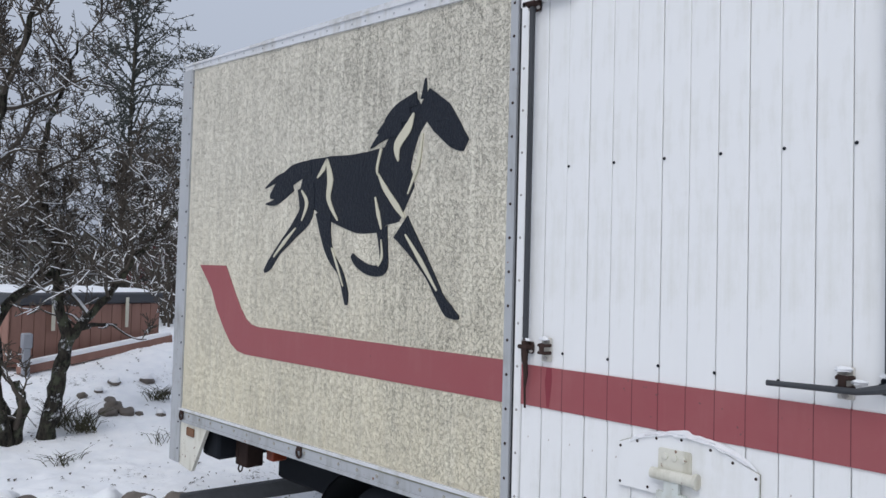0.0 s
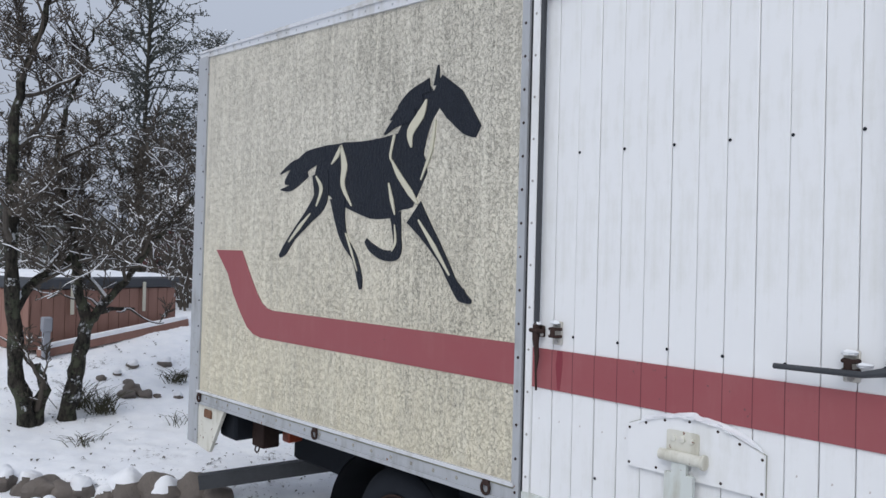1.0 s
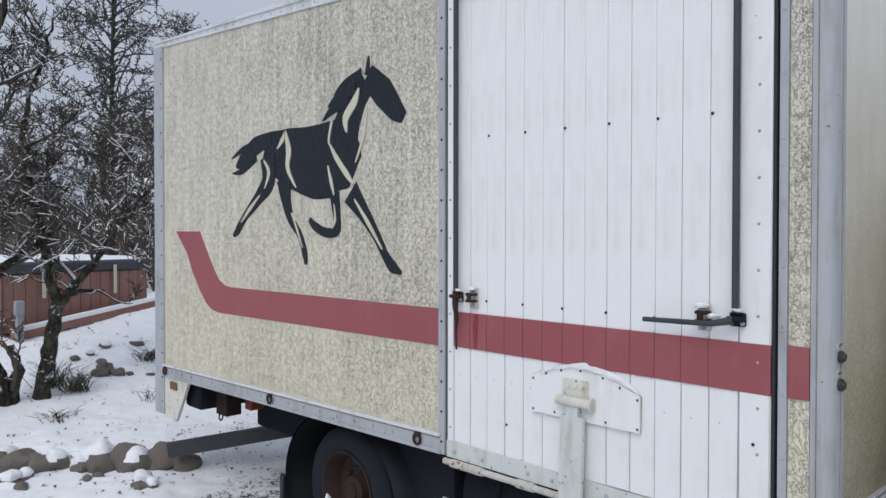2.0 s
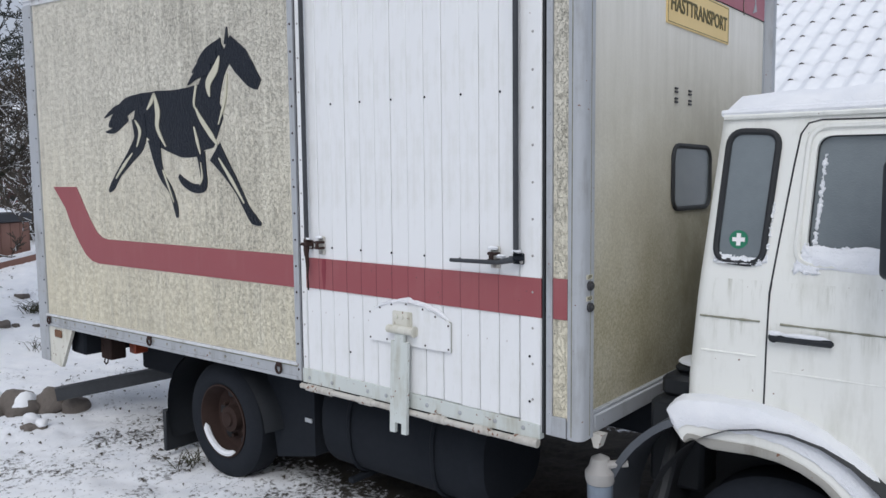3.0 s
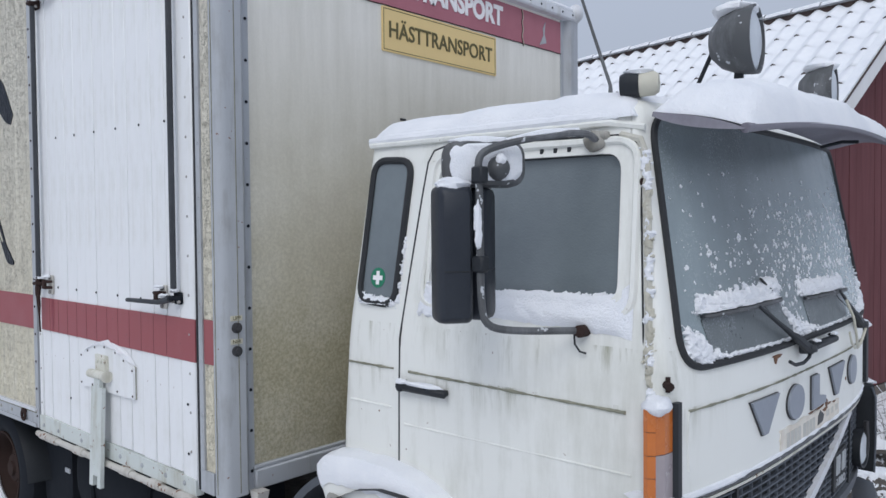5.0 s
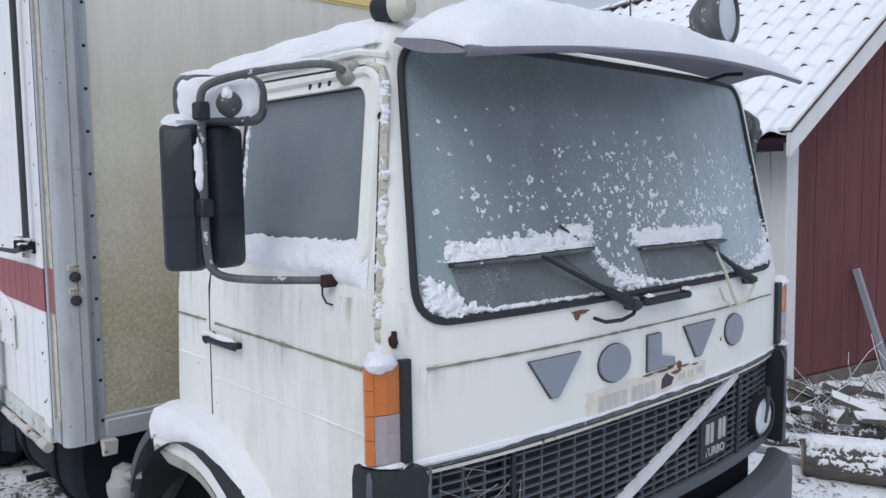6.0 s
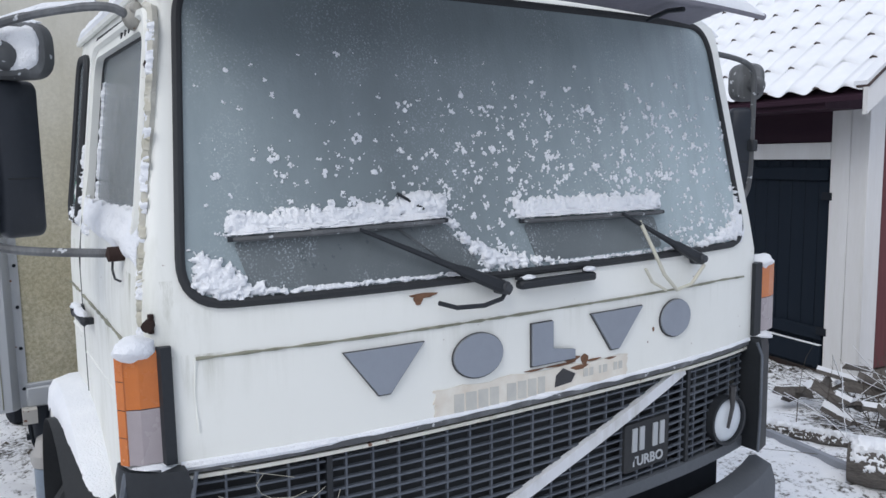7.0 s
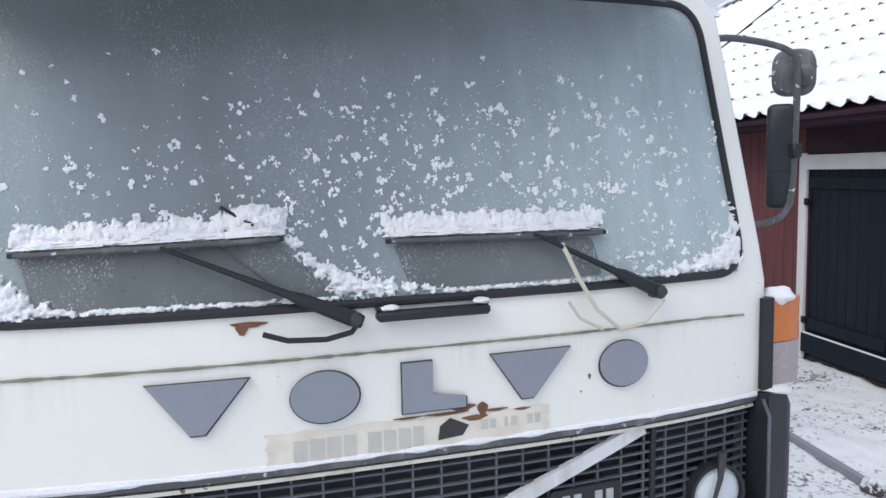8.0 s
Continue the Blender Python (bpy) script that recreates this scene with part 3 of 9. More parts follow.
def drift(me, outline_fn, nu, nv, base, height, seed=0.0, rough=0.35, freq=9.0, k=0, full=1.0):
    """A pillow of snow on a base surface: base(u, v) for u, v in 0..1, swelling to height inside."""
    vs, fs = [], []
    up = Vector((0, 0, 1))
    for i in range(nu + 1):
        for j in range(nv + 1):
            u, v = i / nu, j / nv
            p = Vector(base(u, v))
            e = min(1.0, 9.0 * full * min(u, 1 - u)) * min(1.0, min(v, 1 - v) * 12.0 * full)
            e = math.sqrt(max(e, 0))
            h = height * e * (1 + rough * noise.noise(p * freq + Vector((seed, seed, seed))) + 0.5 * rough * noise.noise(p * freq * 4))
            vs.append(p + outline_fn(p) * h if outline_fn else p + up * h)
    for i in range(nu):
        for j in range(nv):
            a = i * (nv + 1) + j
            fs.append((a, a + nv + 1, a + nv + 2, a + 1))
    n0 = len(vs)
    vs2 = [Vector(base(i / nu, j / nv)) - up * 0.004 for i in range(nu + 1) for j in range(nv + 1)]
    fs2 = [tuple(q + n0 for q in reversed(f)) for f in fs]
    border = [(i, 0) for i in range(nu)] + [(nu, j) for j in range(nv)] + [(i, nv) for i in range(nu, 0, -1)] + [(0, j) for j in range(nv, 0, -1)]
    ids = [i * (nv + 1) + j for i, j in border]
    edge = [(ids[q], ids[(q + 1) % len(ids)], n0 + ids[(q + 1) % len(ids)], n0 + ids[q]) for q in range(len(ids))]
    me.add(vs + vs2, fs + fs2 + edge, k)
    return me


def lettering(text, size, material, parent, m, name="lettering", depth=0.002, bold=0.0, squeeze=1.0, label=""):
    """Built-in font turned into a mesh, lying in the xy plane of m."""
    cu = bpy.data.curves.new(name, "FONT")
    cu.body, cu.size, cu.extrude, cu.offset = text, size, depth, bold
    cu.align_x, cu.align_y = "CENTER", "CENTER"
    cu.resolution_u = 3
    tmp = new("tmp_text", cu)
    dg = bpy.context.evaluated_depsgraph_get()
    me = bpy.data.meshes.new_from_object(tmp.evaluated_get(dg))
    bpy.data.objects.remove(tmp)
    bpy.data.curves.remove(cu)
    me.name = name
    me.transform(m @ Matrix.Diagonal((squeeze, 1, 1, 1)))
    me.materials.clear()
    me.materials.append(material)
    ob = new(name, me)
    ob.parent = parent
    if label:
        tagged(ob, label)
    return ob

# ---- ground ----


def ground_z(x, y):
    r = min(max((-x - 5.4) / 5.2, 0.0), 1.0)
    rise = 0.68 * r * r * (3 - 2 * r) * (1 if y < 6 else max(0.0, 1 - (y - 6) / 20))
    u, v = min(max((-x - 8.0) / 1.8, 0.0), 1.0), min(max((y - 0.2) / 2.2, 0.0), 1.0)
    return rise + 0.20 * u * u * (3 - 2 * u) * v * v * (3 - 2 * v) * (1 if y < 6 else max(0.0, 1 - (y - 6) / 20))


def terrace(x, y):
    """The snow behind the edging stones lies level with their tops."""
    d = -0.758 * (x + 6.75) + 0.652 * (y + 1.75)
    s = (0.652 * (x + 6.75) + 0.758 * (y + 1.75)) / 2.638

    def ease(lo, hi, q):
        q = min(max((q - lo) / (hi - lo), 0.0), 1.0)
        return q * q * (3 - 2 * q)
    return 0.11 * ease(-0.04, 0.14, d) * (1 - ease(0.3, 1.7, d)) * ease(-0.4, 0.0, s) * (1 - ease(1.0, 1.3, s))


def bumpy_z(x, y):
    near = math.exp(-((x + 1.5) ** 2 + (y - 1.0) ** 2) / 160.0)
    return ground_z(x, y) + terrace(x, y) + near * (0.035 * noise.noise(Vector((x * 0.9, y * 0.9, 0))) + 0.022 * noise.noise(Vector((x * 3.1, y * 3.1, 4))) + 0.024 * noise.noise(Vector((x * 8, y * 8, 9))) + 0.016 * noise.noise(Vector((x * 17, y * 17, 2))))


def build_ground():
    def axis(lo, hi, step, far):
        a = list(np.arange(lo, hi + 1e-6, step))
        out, d = [], step
        p = hi
        while p < far:
            d *= 1.35
            p += d
            out.append(p)
        neg, d, p = [], step, lo
        while p > -far:
            d *= 1.35
            p -= d
            neg.append(p)
        return neg[::-1] + a + out
    xs, ys = axis(-11, 4.5, 0.055, 900), axis(-3.2, 7, 0.055, 900)
    me = Mesh()
    vs = [(x, y, bumpy_z(x, y)) for x in xs for y in ys]
    m = len(ys)
    fs = [(i * m + j, (i + 1) * m + j, (i + 1) * m + j + 1, i * m + j + 1) for i in range(len(xs) - 1) for j in range(m - 1)]
    me.add(vs, fs)
    g = link("ground", me, GROUND)
    tagged(g, "snow-covered ground with trampled earth and leaves showing", "ground", kind="structure")


build_ground()

# ---- truck ----
YC = 1.285
truck = thing("truck", "old white horse transport truck, beige box body, snow on its roof", "truck", at=(0, 0, 0))


def on_side(u, v, d):
    return Vector((u, -d, v))


def on_front(u, v, d):
    return Vector((0.04 + d, u, v))


def top_z(x):
    return 3.195 - 0.047 * x


def panel_top(x):
    return 3.042 - 0.0645 * x


def sill_z(x):
    return 0.955 + 0.014 * x


def foot_z(x):
    return 0.857 + 0.0105 * x


REAR, XF = -4.95, 0.04

# rear part of the long side
me = Mesh()
slab(me, [(REAR + 0.1, sill_z(REAR)), (-1.714, sill_z(-1.714)), (-1.714, panel_top(-1.714)), (REAR + 0.1, panel_top(REAR))], on_side, -0.045, 0.0)
part("side_panel", me, FIBRE, truck, "beige textured fibreglass panel with grey-green moss streaks")
me = Mesh()
slab(me, [(-0.058, 0.93), (0.010, 0.93), (0.010, 3.07), (-0.058, 3.07)], on_side, -0.045, 0.0)
part("narrow_panel", me, FIBRE, truck, "narrow beige textured fibreglass strip")
# far side, rear, front, roof, floor
me = Mesh()
box(me, (REAR, 2.455, 0.86), (XF, 2.5, 3.19))
part("far_side_panel", me, FIBRE, truck)
me = Mesh()
box(me, (REAR, 0.0, 0.84), (REAR + 0.05, 2.5, 3.36))
part("rear_doors", me, FIBRE, truck)
me = Mesh()
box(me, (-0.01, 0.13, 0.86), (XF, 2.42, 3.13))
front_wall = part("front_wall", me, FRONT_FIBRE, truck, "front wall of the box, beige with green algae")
me = Mesh()
slab(me, [(REAR, top_z(REAR) - 0.02), (0.08, top_z(0.08) - 0.02), (0.08, top_z(0.08) - 0.07), (REAR, top_z(REAR) - 0.07)], lambda u, v, d: Vector((u, d, v)), 0.01, 2.49)
part("box_roof", me, ALU, truck)
me = Mesh()
box(me, (REAR, 0.02, 0.87), (XF, 2.48, 0.95))
part("box_floor", me, DARKSTEEL, truck)

# aluminium frame
me = Mesh()
slab(me, [(REAR - 0.02, panel_top(REAR) - 0.004), (0.1, panel_top(0.1)), (0.1, top_z(0.1) - 0.02), (REAR - 0.02, top_z(REAR) - 0.02)], on_side, -0.06, 0.012)
slab(me, [(REAR - 0.02, panel_top(REAR) + 0.03), (0.1, panel_top(0.1) + 0.075), (0.1, panel_top(0.1) + 0.095), (REAR - 0.02, panel_top(REAR) + 0.045)], on_side, 0.0, 0.022)
part("roof_rail", me, PALEALU, truck, "pale aluminium roof edge rail")
me = Mesh()
slab(me, rounded(REAR - 0.04, 0.50, REAR + 0.115, 3.36, 0.01), on_side, -0.1, 0.014)
part("rear_post", me, ALU, truck)
me = Mesh()
slab(me, [(REAR + 0.1, foot_z(REAR)), (-1.70, foot_z(-1.7) + 0.012), (-1.70, sill_z(-1.7)), (REAR + 0.1, sill_z(REAR))], on_side, -0.05, 0.010)
slab(me, [(REAR + 0.1, foot_z(REAR) - 0.008), (-1.70, foot_z(-1.7)), (-1.70, foot_z(-1.7) + 0.02), (REAR + 0.1, foot_z(REAR) + 0.012)], on_side, 0.0, 0.018)
bottom_rail = part_each("bottom_rail", me, ALU, truck, "dented aluminium bottom rail")
me = Mesh()
slab(me, [(REAR + 0.1, sill_z(REAR) - 0.008), (-1.70, sill_z(-1.7) - 0.008), (-1.70, sill_z(-1.7) + 0.008), (REAR + 0.1, sill_z(REAR) + 0.008)], on_side, 0.0, 0.020)
part("rail_lip", me, PALEALU, truck, "pale upper lip of the bottom rail")
me = Mesh()
slab(me, [(REAR + 0.1, sill_z(REAR) - 0.018), (-1.70, sill_z(-1.7) - 0.018), (-1.70, sill_z(-1.7) - 0.010), (REAR + 0.1, sill_z(REAR) - 0.010)], on_side, 0.0, 0.0125)
part("rail_joint", me, ALGAE_SHADE, truck)
me = Mesh()
slab(me, [(-1.714, 0.84), (-1.672, 0.84), (-1.672, 3.15), (-1.714, 3.15)], on_side, -0.05, 0.012)
part("middle_post", me, ALU, truck)
me = Mesh()
slab(me, [(-0.088, 0.86), (-0.060, 0.86), (-0.060, 3.05), (-0.088, 3.05)], on_side, -0.05, 0.008)
slab(me, [(-0.058, 0.86), (0.008, 0.86), (0.008, 0.945), (-0.058, 0.945)], on_side, -0.03, 0.010)
part("door_post", me, ALU, truck)


def corner_post(y0, s):
    """The rounded corner post: s is 1 at the near side, -1 at the far side."""
    me = Mesh()
    prof = [(0.012, 0.014), (0.014, -0.006), (0.045, -0.010), (0.064, -0.006), (0.076, 0.006), (0.082, 0.024), (0.082, 0.09), (0.07, 0.105), (0.045, 0.118), (0.045, 0.148), (0.03, 0.148), (0.0, 0.1)]
    n = len(prof)
    vs = [(x, y0 + s * y, 0.857) for x, y in prof] + [(x, y0 + s * y, 3.17) for x, y in prof]
    fs = [(j, (j + 1) % n, n + (j + 1) % n, n + j) for j in range(n)] + [tuple(range(n)), tuple(range(n, 2 * n))]
    me.add(vs, fs)
    return part("corner_post", me, ALU, truck, "lilac-grey aluminium corner post with rivets")


near_post = corner_post(0.0, 1)
for gx, gy in ((0.034, -0.0095), (0.082, 0.060)):
    me = Mesh()
    tube(me, [(gx, gy, 0.87), (gx, gy, 3.12)], 0.0022, 5)
    part("post_groove", me, ALGAE_SHADE, near_post)
corner_post(2.5, -1)
me = Mesh()
box(me, (0.03, 0.0, 3.115), (0.095, 2.5, 3.175), 0.010)
lump(me, (0.075, 2.47, 3.17), (0.05, 0.05, 0.055), 3, 0.05)
lump(me, (0.075, 0.03, 3.17), (0.05, 0.05, 0.055), 4, 0.05)
roof_rail = part("front_roof_rail", me, PALEALU, truck)
me = Mesh()
box(me, (0.03, 0.14, 0.857), (0.066, 2.42, 0.935), 0.006)
box(me, (0.03, 0.14, 0.935), (0.058, 2.42, 0.95), 0.003)
part("front_bottom_rail", me, ALU, truck)


def rivets(points, r=0.008, normal=(0, -1, 0), material=None, parent=truck):
    me = Mesh()
    for p in points:
        lathe(me, [(0, r), (r * 0.35, r * 0.85), (r * 0.6, r * 0.3), (r * 0.6, 0)], p, normal, 7)
    return tagged(part("rivets", me, material or RUST, parent), kind="stuff")


rng = random.Random(4)
pts = [(x, -0.010, 0.5 * (sill_z(x) + foot_z(x))) for x in np.arange(-4.7, -1.75, 0.165)]
rivets(pts, 0.010, material=ARCHPAINT, parent=bottom_rail)
rivets([(-1.693, -0.012, z) for z in np.arange(0.9, 3.1, 0.145)], 0.007)
rivets([(REAR + 0.09, -0.014, z) for z in np.arange(0.6, 3.3, 0.19)], 0.008, material=DARKSTEEL)
rivets([(x, -0.012, panel_top(x) + 0.02) for x in np.arange(-4.8, 0.0, 0.12)], 0.007, material=ALU)
rivets([(-0.074, -0.008, z) for z in np.arange(0.95, 3.0, 0.21)], 0.007, material=ALU)
rivets([(0.024, 0.004, z) for z in np.arange(0.93, 3.1, 0.125)], 0.008, parent=near_post, material=DARKSTEEL)
rivets([(0.046, 0.135, z) for z in np.arange(0.93, 3.1, 0.16)], 0.007, (1, 0, 0), parent=near_post, material=DARKSTEEL)
rivets([(0.095, y_, 3.145) for y_ in np.arange(0.1, 2.45, 0.11)], 0.007, (1, 0, 0), parent=roof_rail, material=DARKSTEEL)
# rope rings hanging on the bottom rail
for x in (-4.80, -3.256, -1.86):
    ring = [(x + 0.024 * math.cos(a), -0.022, sill_z(x) - 0.045 + 0.028 * math.sin(a)) for a in np.linspace(0, 2 * math.pi, 14)[:-1]]
    me = Mesh()
    tube(me, ring, 0.007, 6, closed=True)
    box(me, (x - 0.018, -0.028, sill_z(x) - 0.035), (x + 0.018, -0.008, sill_z(x) - 0.01), 0.003)
    part("lashing_ring", me, RUST, truck, "rusty lashing ring")

# red stripe
me = Mesh()
bend = [(-4.627, 1.924), (-4.44, 1.78 - 0.02), (-4.358, 1.63), (-4.24, 1.50), (-4.14, 1.41), (-4.05, 1.37), (-3.95, 1.356)]
upper = [(-3.80, 1.541), (-3.88, 1.552), (-3.95, 1.585), (-4.02, 1.65), (-4.095, 1.737), (-4.241, 1.922)]
slab(me, bend + [(-1.716, 1.359), (-1.716, 1.539)] + upper, on_side, -0.01, 0.003)
part("stripe", me, MAROON, truck, "broad dark red painted stripe with a bent rear end", smooth=False)
me = Mesh()
slab(me, [(-0.058, 1.36), (0.010, 1.36), (0.010, 1.531), (-0.058, 1.531)], on_side, -0.01, 0.003)
part("stripe", me, MAROON, truck, smooth=False)

# black horse silhouette decal, simplified to plain tapering bands


def strap(me, pts, widths, d=0.004, k=0):
    """A flat band on the side through pts, each with its own width."""
    left, right = [], []
    for i, (x, z) in enumerate(pts):
        a, b = pts[max(i - 1, 0)], pts[min(i + 1, len(pts) - 1)]
        dx, dz = b[0] - a[0], b[1] - a[1]
        q = math.hypot(dx, dz)
        nx, nz = -dz / q * widths[i] / 2, dx / q * widths[i] / 2
        left.append((x + nx, z + nz))
        right.append((x - nx, z - nz))
    o = len(pts)
    vs = [on_side(u, v, d) for u, v in left + right] + [on_side(u, v, -0.003) for u, v in left + right]
    fs = []
    for i in range(o - 1):
        fs.append((i, i + 1, o + i + 1, o + i))
        fs.append((2 * o + i, 2 * o + i + 1, i + 1, i))
        fs.append((3 * o + i, 3 * o + i + 1, o + i + 1, o + i))
    fs += [(0, o, 3 * o, 2 * o), (o - 1, 2 * o - 1, 4 * o - 1, 3 * o - 1)]
    me.add(vs, fs, k)


def smooth_line(pts, widths, n=5):
    out, ws = [], []
    for i in range(len(pts) - 1):
        p0, p1, p2, p3 = pts[max(i - 1, 0)], pts[i], pts[i + 1], pts[min(i + 2, len(pts) - 1)]
        for j in range(n):
            t = j / n
            out.append(tuple(0.5 * (2 * p1[c] + (p2[c] - p0[c]) * t + (2 * p0[c] - 5 * p1[c] + 4 * p2[c] - p3[c]) * t * t + (3 * p1[c] - p0[c] - 3 * p2[c] + p3[c]) * t ** 3) for c in (0, 1)))
            ws.append(widths[i] + (widths[i + 1] - widths[i]) * t)
    return out + [pts[-1]], ws + [widths[-1]]


decal = new("horse_decal")
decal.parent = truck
tagged(decal, "large black vinyl horse silhouette built from plain tapering bands")
# bands for the horse's body, neck, head, ear, tail, legs and mane
HORSE_BANDS = [
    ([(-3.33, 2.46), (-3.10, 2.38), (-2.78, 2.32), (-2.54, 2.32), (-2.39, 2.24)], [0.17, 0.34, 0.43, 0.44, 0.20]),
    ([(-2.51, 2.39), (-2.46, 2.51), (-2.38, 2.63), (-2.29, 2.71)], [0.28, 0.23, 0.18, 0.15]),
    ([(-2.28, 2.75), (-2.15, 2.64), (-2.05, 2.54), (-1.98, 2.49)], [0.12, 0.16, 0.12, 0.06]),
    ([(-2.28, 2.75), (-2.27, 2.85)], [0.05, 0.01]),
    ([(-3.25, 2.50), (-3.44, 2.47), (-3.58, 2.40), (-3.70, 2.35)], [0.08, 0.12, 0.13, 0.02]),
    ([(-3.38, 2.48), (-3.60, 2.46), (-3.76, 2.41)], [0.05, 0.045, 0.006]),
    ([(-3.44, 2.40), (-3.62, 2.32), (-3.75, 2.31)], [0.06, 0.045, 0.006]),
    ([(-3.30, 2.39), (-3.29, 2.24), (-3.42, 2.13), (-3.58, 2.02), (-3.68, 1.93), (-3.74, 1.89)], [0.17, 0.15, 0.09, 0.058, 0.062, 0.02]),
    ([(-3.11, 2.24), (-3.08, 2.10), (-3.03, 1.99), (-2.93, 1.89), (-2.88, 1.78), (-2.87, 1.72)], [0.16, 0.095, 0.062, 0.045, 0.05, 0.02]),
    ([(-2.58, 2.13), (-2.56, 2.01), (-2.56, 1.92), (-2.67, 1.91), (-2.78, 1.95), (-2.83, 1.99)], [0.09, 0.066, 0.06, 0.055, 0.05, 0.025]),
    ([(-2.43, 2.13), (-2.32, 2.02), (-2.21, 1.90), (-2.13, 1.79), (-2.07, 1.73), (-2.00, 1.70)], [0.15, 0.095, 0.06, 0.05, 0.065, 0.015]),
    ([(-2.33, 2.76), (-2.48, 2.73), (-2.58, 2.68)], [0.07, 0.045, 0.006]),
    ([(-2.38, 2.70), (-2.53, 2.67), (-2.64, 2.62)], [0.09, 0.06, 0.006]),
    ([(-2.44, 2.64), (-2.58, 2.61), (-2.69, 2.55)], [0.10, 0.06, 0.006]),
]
for i, (p, w) in enumerate(HORSE_BANDS):
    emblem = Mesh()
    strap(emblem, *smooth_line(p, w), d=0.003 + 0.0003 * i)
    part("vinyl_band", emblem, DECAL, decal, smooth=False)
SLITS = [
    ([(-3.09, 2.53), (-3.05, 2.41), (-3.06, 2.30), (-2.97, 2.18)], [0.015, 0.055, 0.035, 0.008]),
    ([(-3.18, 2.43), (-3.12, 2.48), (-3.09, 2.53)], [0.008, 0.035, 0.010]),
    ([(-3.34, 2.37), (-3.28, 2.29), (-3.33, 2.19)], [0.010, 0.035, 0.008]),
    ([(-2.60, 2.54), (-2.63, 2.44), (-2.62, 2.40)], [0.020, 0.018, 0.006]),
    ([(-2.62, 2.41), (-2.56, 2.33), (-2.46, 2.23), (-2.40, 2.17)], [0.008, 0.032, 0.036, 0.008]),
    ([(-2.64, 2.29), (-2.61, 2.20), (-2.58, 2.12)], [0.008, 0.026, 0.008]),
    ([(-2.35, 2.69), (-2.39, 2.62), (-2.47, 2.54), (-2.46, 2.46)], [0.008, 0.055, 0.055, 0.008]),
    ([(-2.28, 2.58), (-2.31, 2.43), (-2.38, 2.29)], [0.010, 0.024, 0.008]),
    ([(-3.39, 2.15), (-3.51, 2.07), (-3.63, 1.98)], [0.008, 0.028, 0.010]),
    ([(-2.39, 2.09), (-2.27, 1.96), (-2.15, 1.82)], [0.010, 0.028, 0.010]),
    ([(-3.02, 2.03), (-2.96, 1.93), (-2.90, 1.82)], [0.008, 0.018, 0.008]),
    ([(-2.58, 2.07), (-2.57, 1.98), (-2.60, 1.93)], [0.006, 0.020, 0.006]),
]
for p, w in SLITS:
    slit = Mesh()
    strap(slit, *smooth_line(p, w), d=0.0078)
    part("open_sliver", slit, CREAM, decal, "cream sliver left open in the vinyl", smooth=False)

# side door of planks
door = thing("side_door", "", "")
door.parent = truck
PL0, PLW, NPL = -1.612, 0.1068, 13
plank_mesh = Mesh()
box(plank_mesh, (0, 0, 0), (PLW - 0.0024, 0.03, 2.135), 0.0020)
first = None
for i in range(NPL):
    x = PL0 + i * PLW
    if first is None:
        first = part("plank", plank_mesh, DOORPAINT, door)
        p = first
    else:
        p = new("plank", first.data)
        p.parent = door
    p.location = (x, -0.004 + 0.0012 * math.sin(i * 2.3), 0.905 + 0.004 * math.sin(i))
me = Mesh()
box(me, (PL0, 0.012, 0.90), (PL0 + NPL * PLW, 0.03, 3.03), 0.002)
part("plank_backing", me, SWITCH, door)
me = Mesh()
box(me, (-1.658, -0.008, 0.86), (-1.614, 0.03, 3.07), 0.005)
box(me, (-0.222, -0.008, 0.86), (-0.112, 0.03, 3.03), 0.006)
slab(me, [(-1.66, 3.045), (-0.11, 2.99), (-0.11, 3.065), (-1.66, 3.125)], on_side, -0.03, 0.008)
part("door_frame", me, DOORPAINT, door)
me = Mesh()
box(me, (-1.672, 0.0, 0.86), (-1.659, 0.03, 3.09), 0.001)
part("door_seal", me, RUBBER, door, "black rubber door seal")
me = Mesh()
box(me, (-0.110, -0.006, 0.86), (-0.098, 0.03, 3.03), 0.002)
part("door_seal", me, RUBBER, door, "black rubber door seal")
me = Mesh()
slab(me, [(PL0, 1.368), (-0.112, 1.358), (-0.112, 1.527), (PL0, 1.533)], on_side, -0.004, 0.0095)
door_stripe = part("stripe", me, MAROON, door, "dark red painted stripe across the planks", smooth=False)
me = Mesh()
for i in range(1, NPL):
    x = PL0 + i * PLW
    box(me, (x - 0.0022, -0.0102, 1.36), (x, -0.009, 1.532), 0.0004)
part_each("plank_joint", me, JOINTRED, door_stripe)
rivets([(-1.637, -0.008, z) for z in np.arange(0.98, 3.0, 0.18)] + [(-0.155, -0.008, z) for z in np.arange(1.0, 3.0, 0.155)], 0.006, parent=door, material=STEELGREY)
rivets([(PL0 + i * PLW + 0.008, -0.006, 2.345 - 0.0022 * i) for i in range(2, NPL, 2)] + [(PL0 + i * PLW - 0.004, -0.006, 1.596 - 0.001 * i) for i in range(2, 11, 2)] + [(-1.28, -0.006, 1.054), (-0.168, -0.012, 1.187), (-0.168, -0.012, 0.99)], 0.0062, parent=door, material=DARKSTEEL)
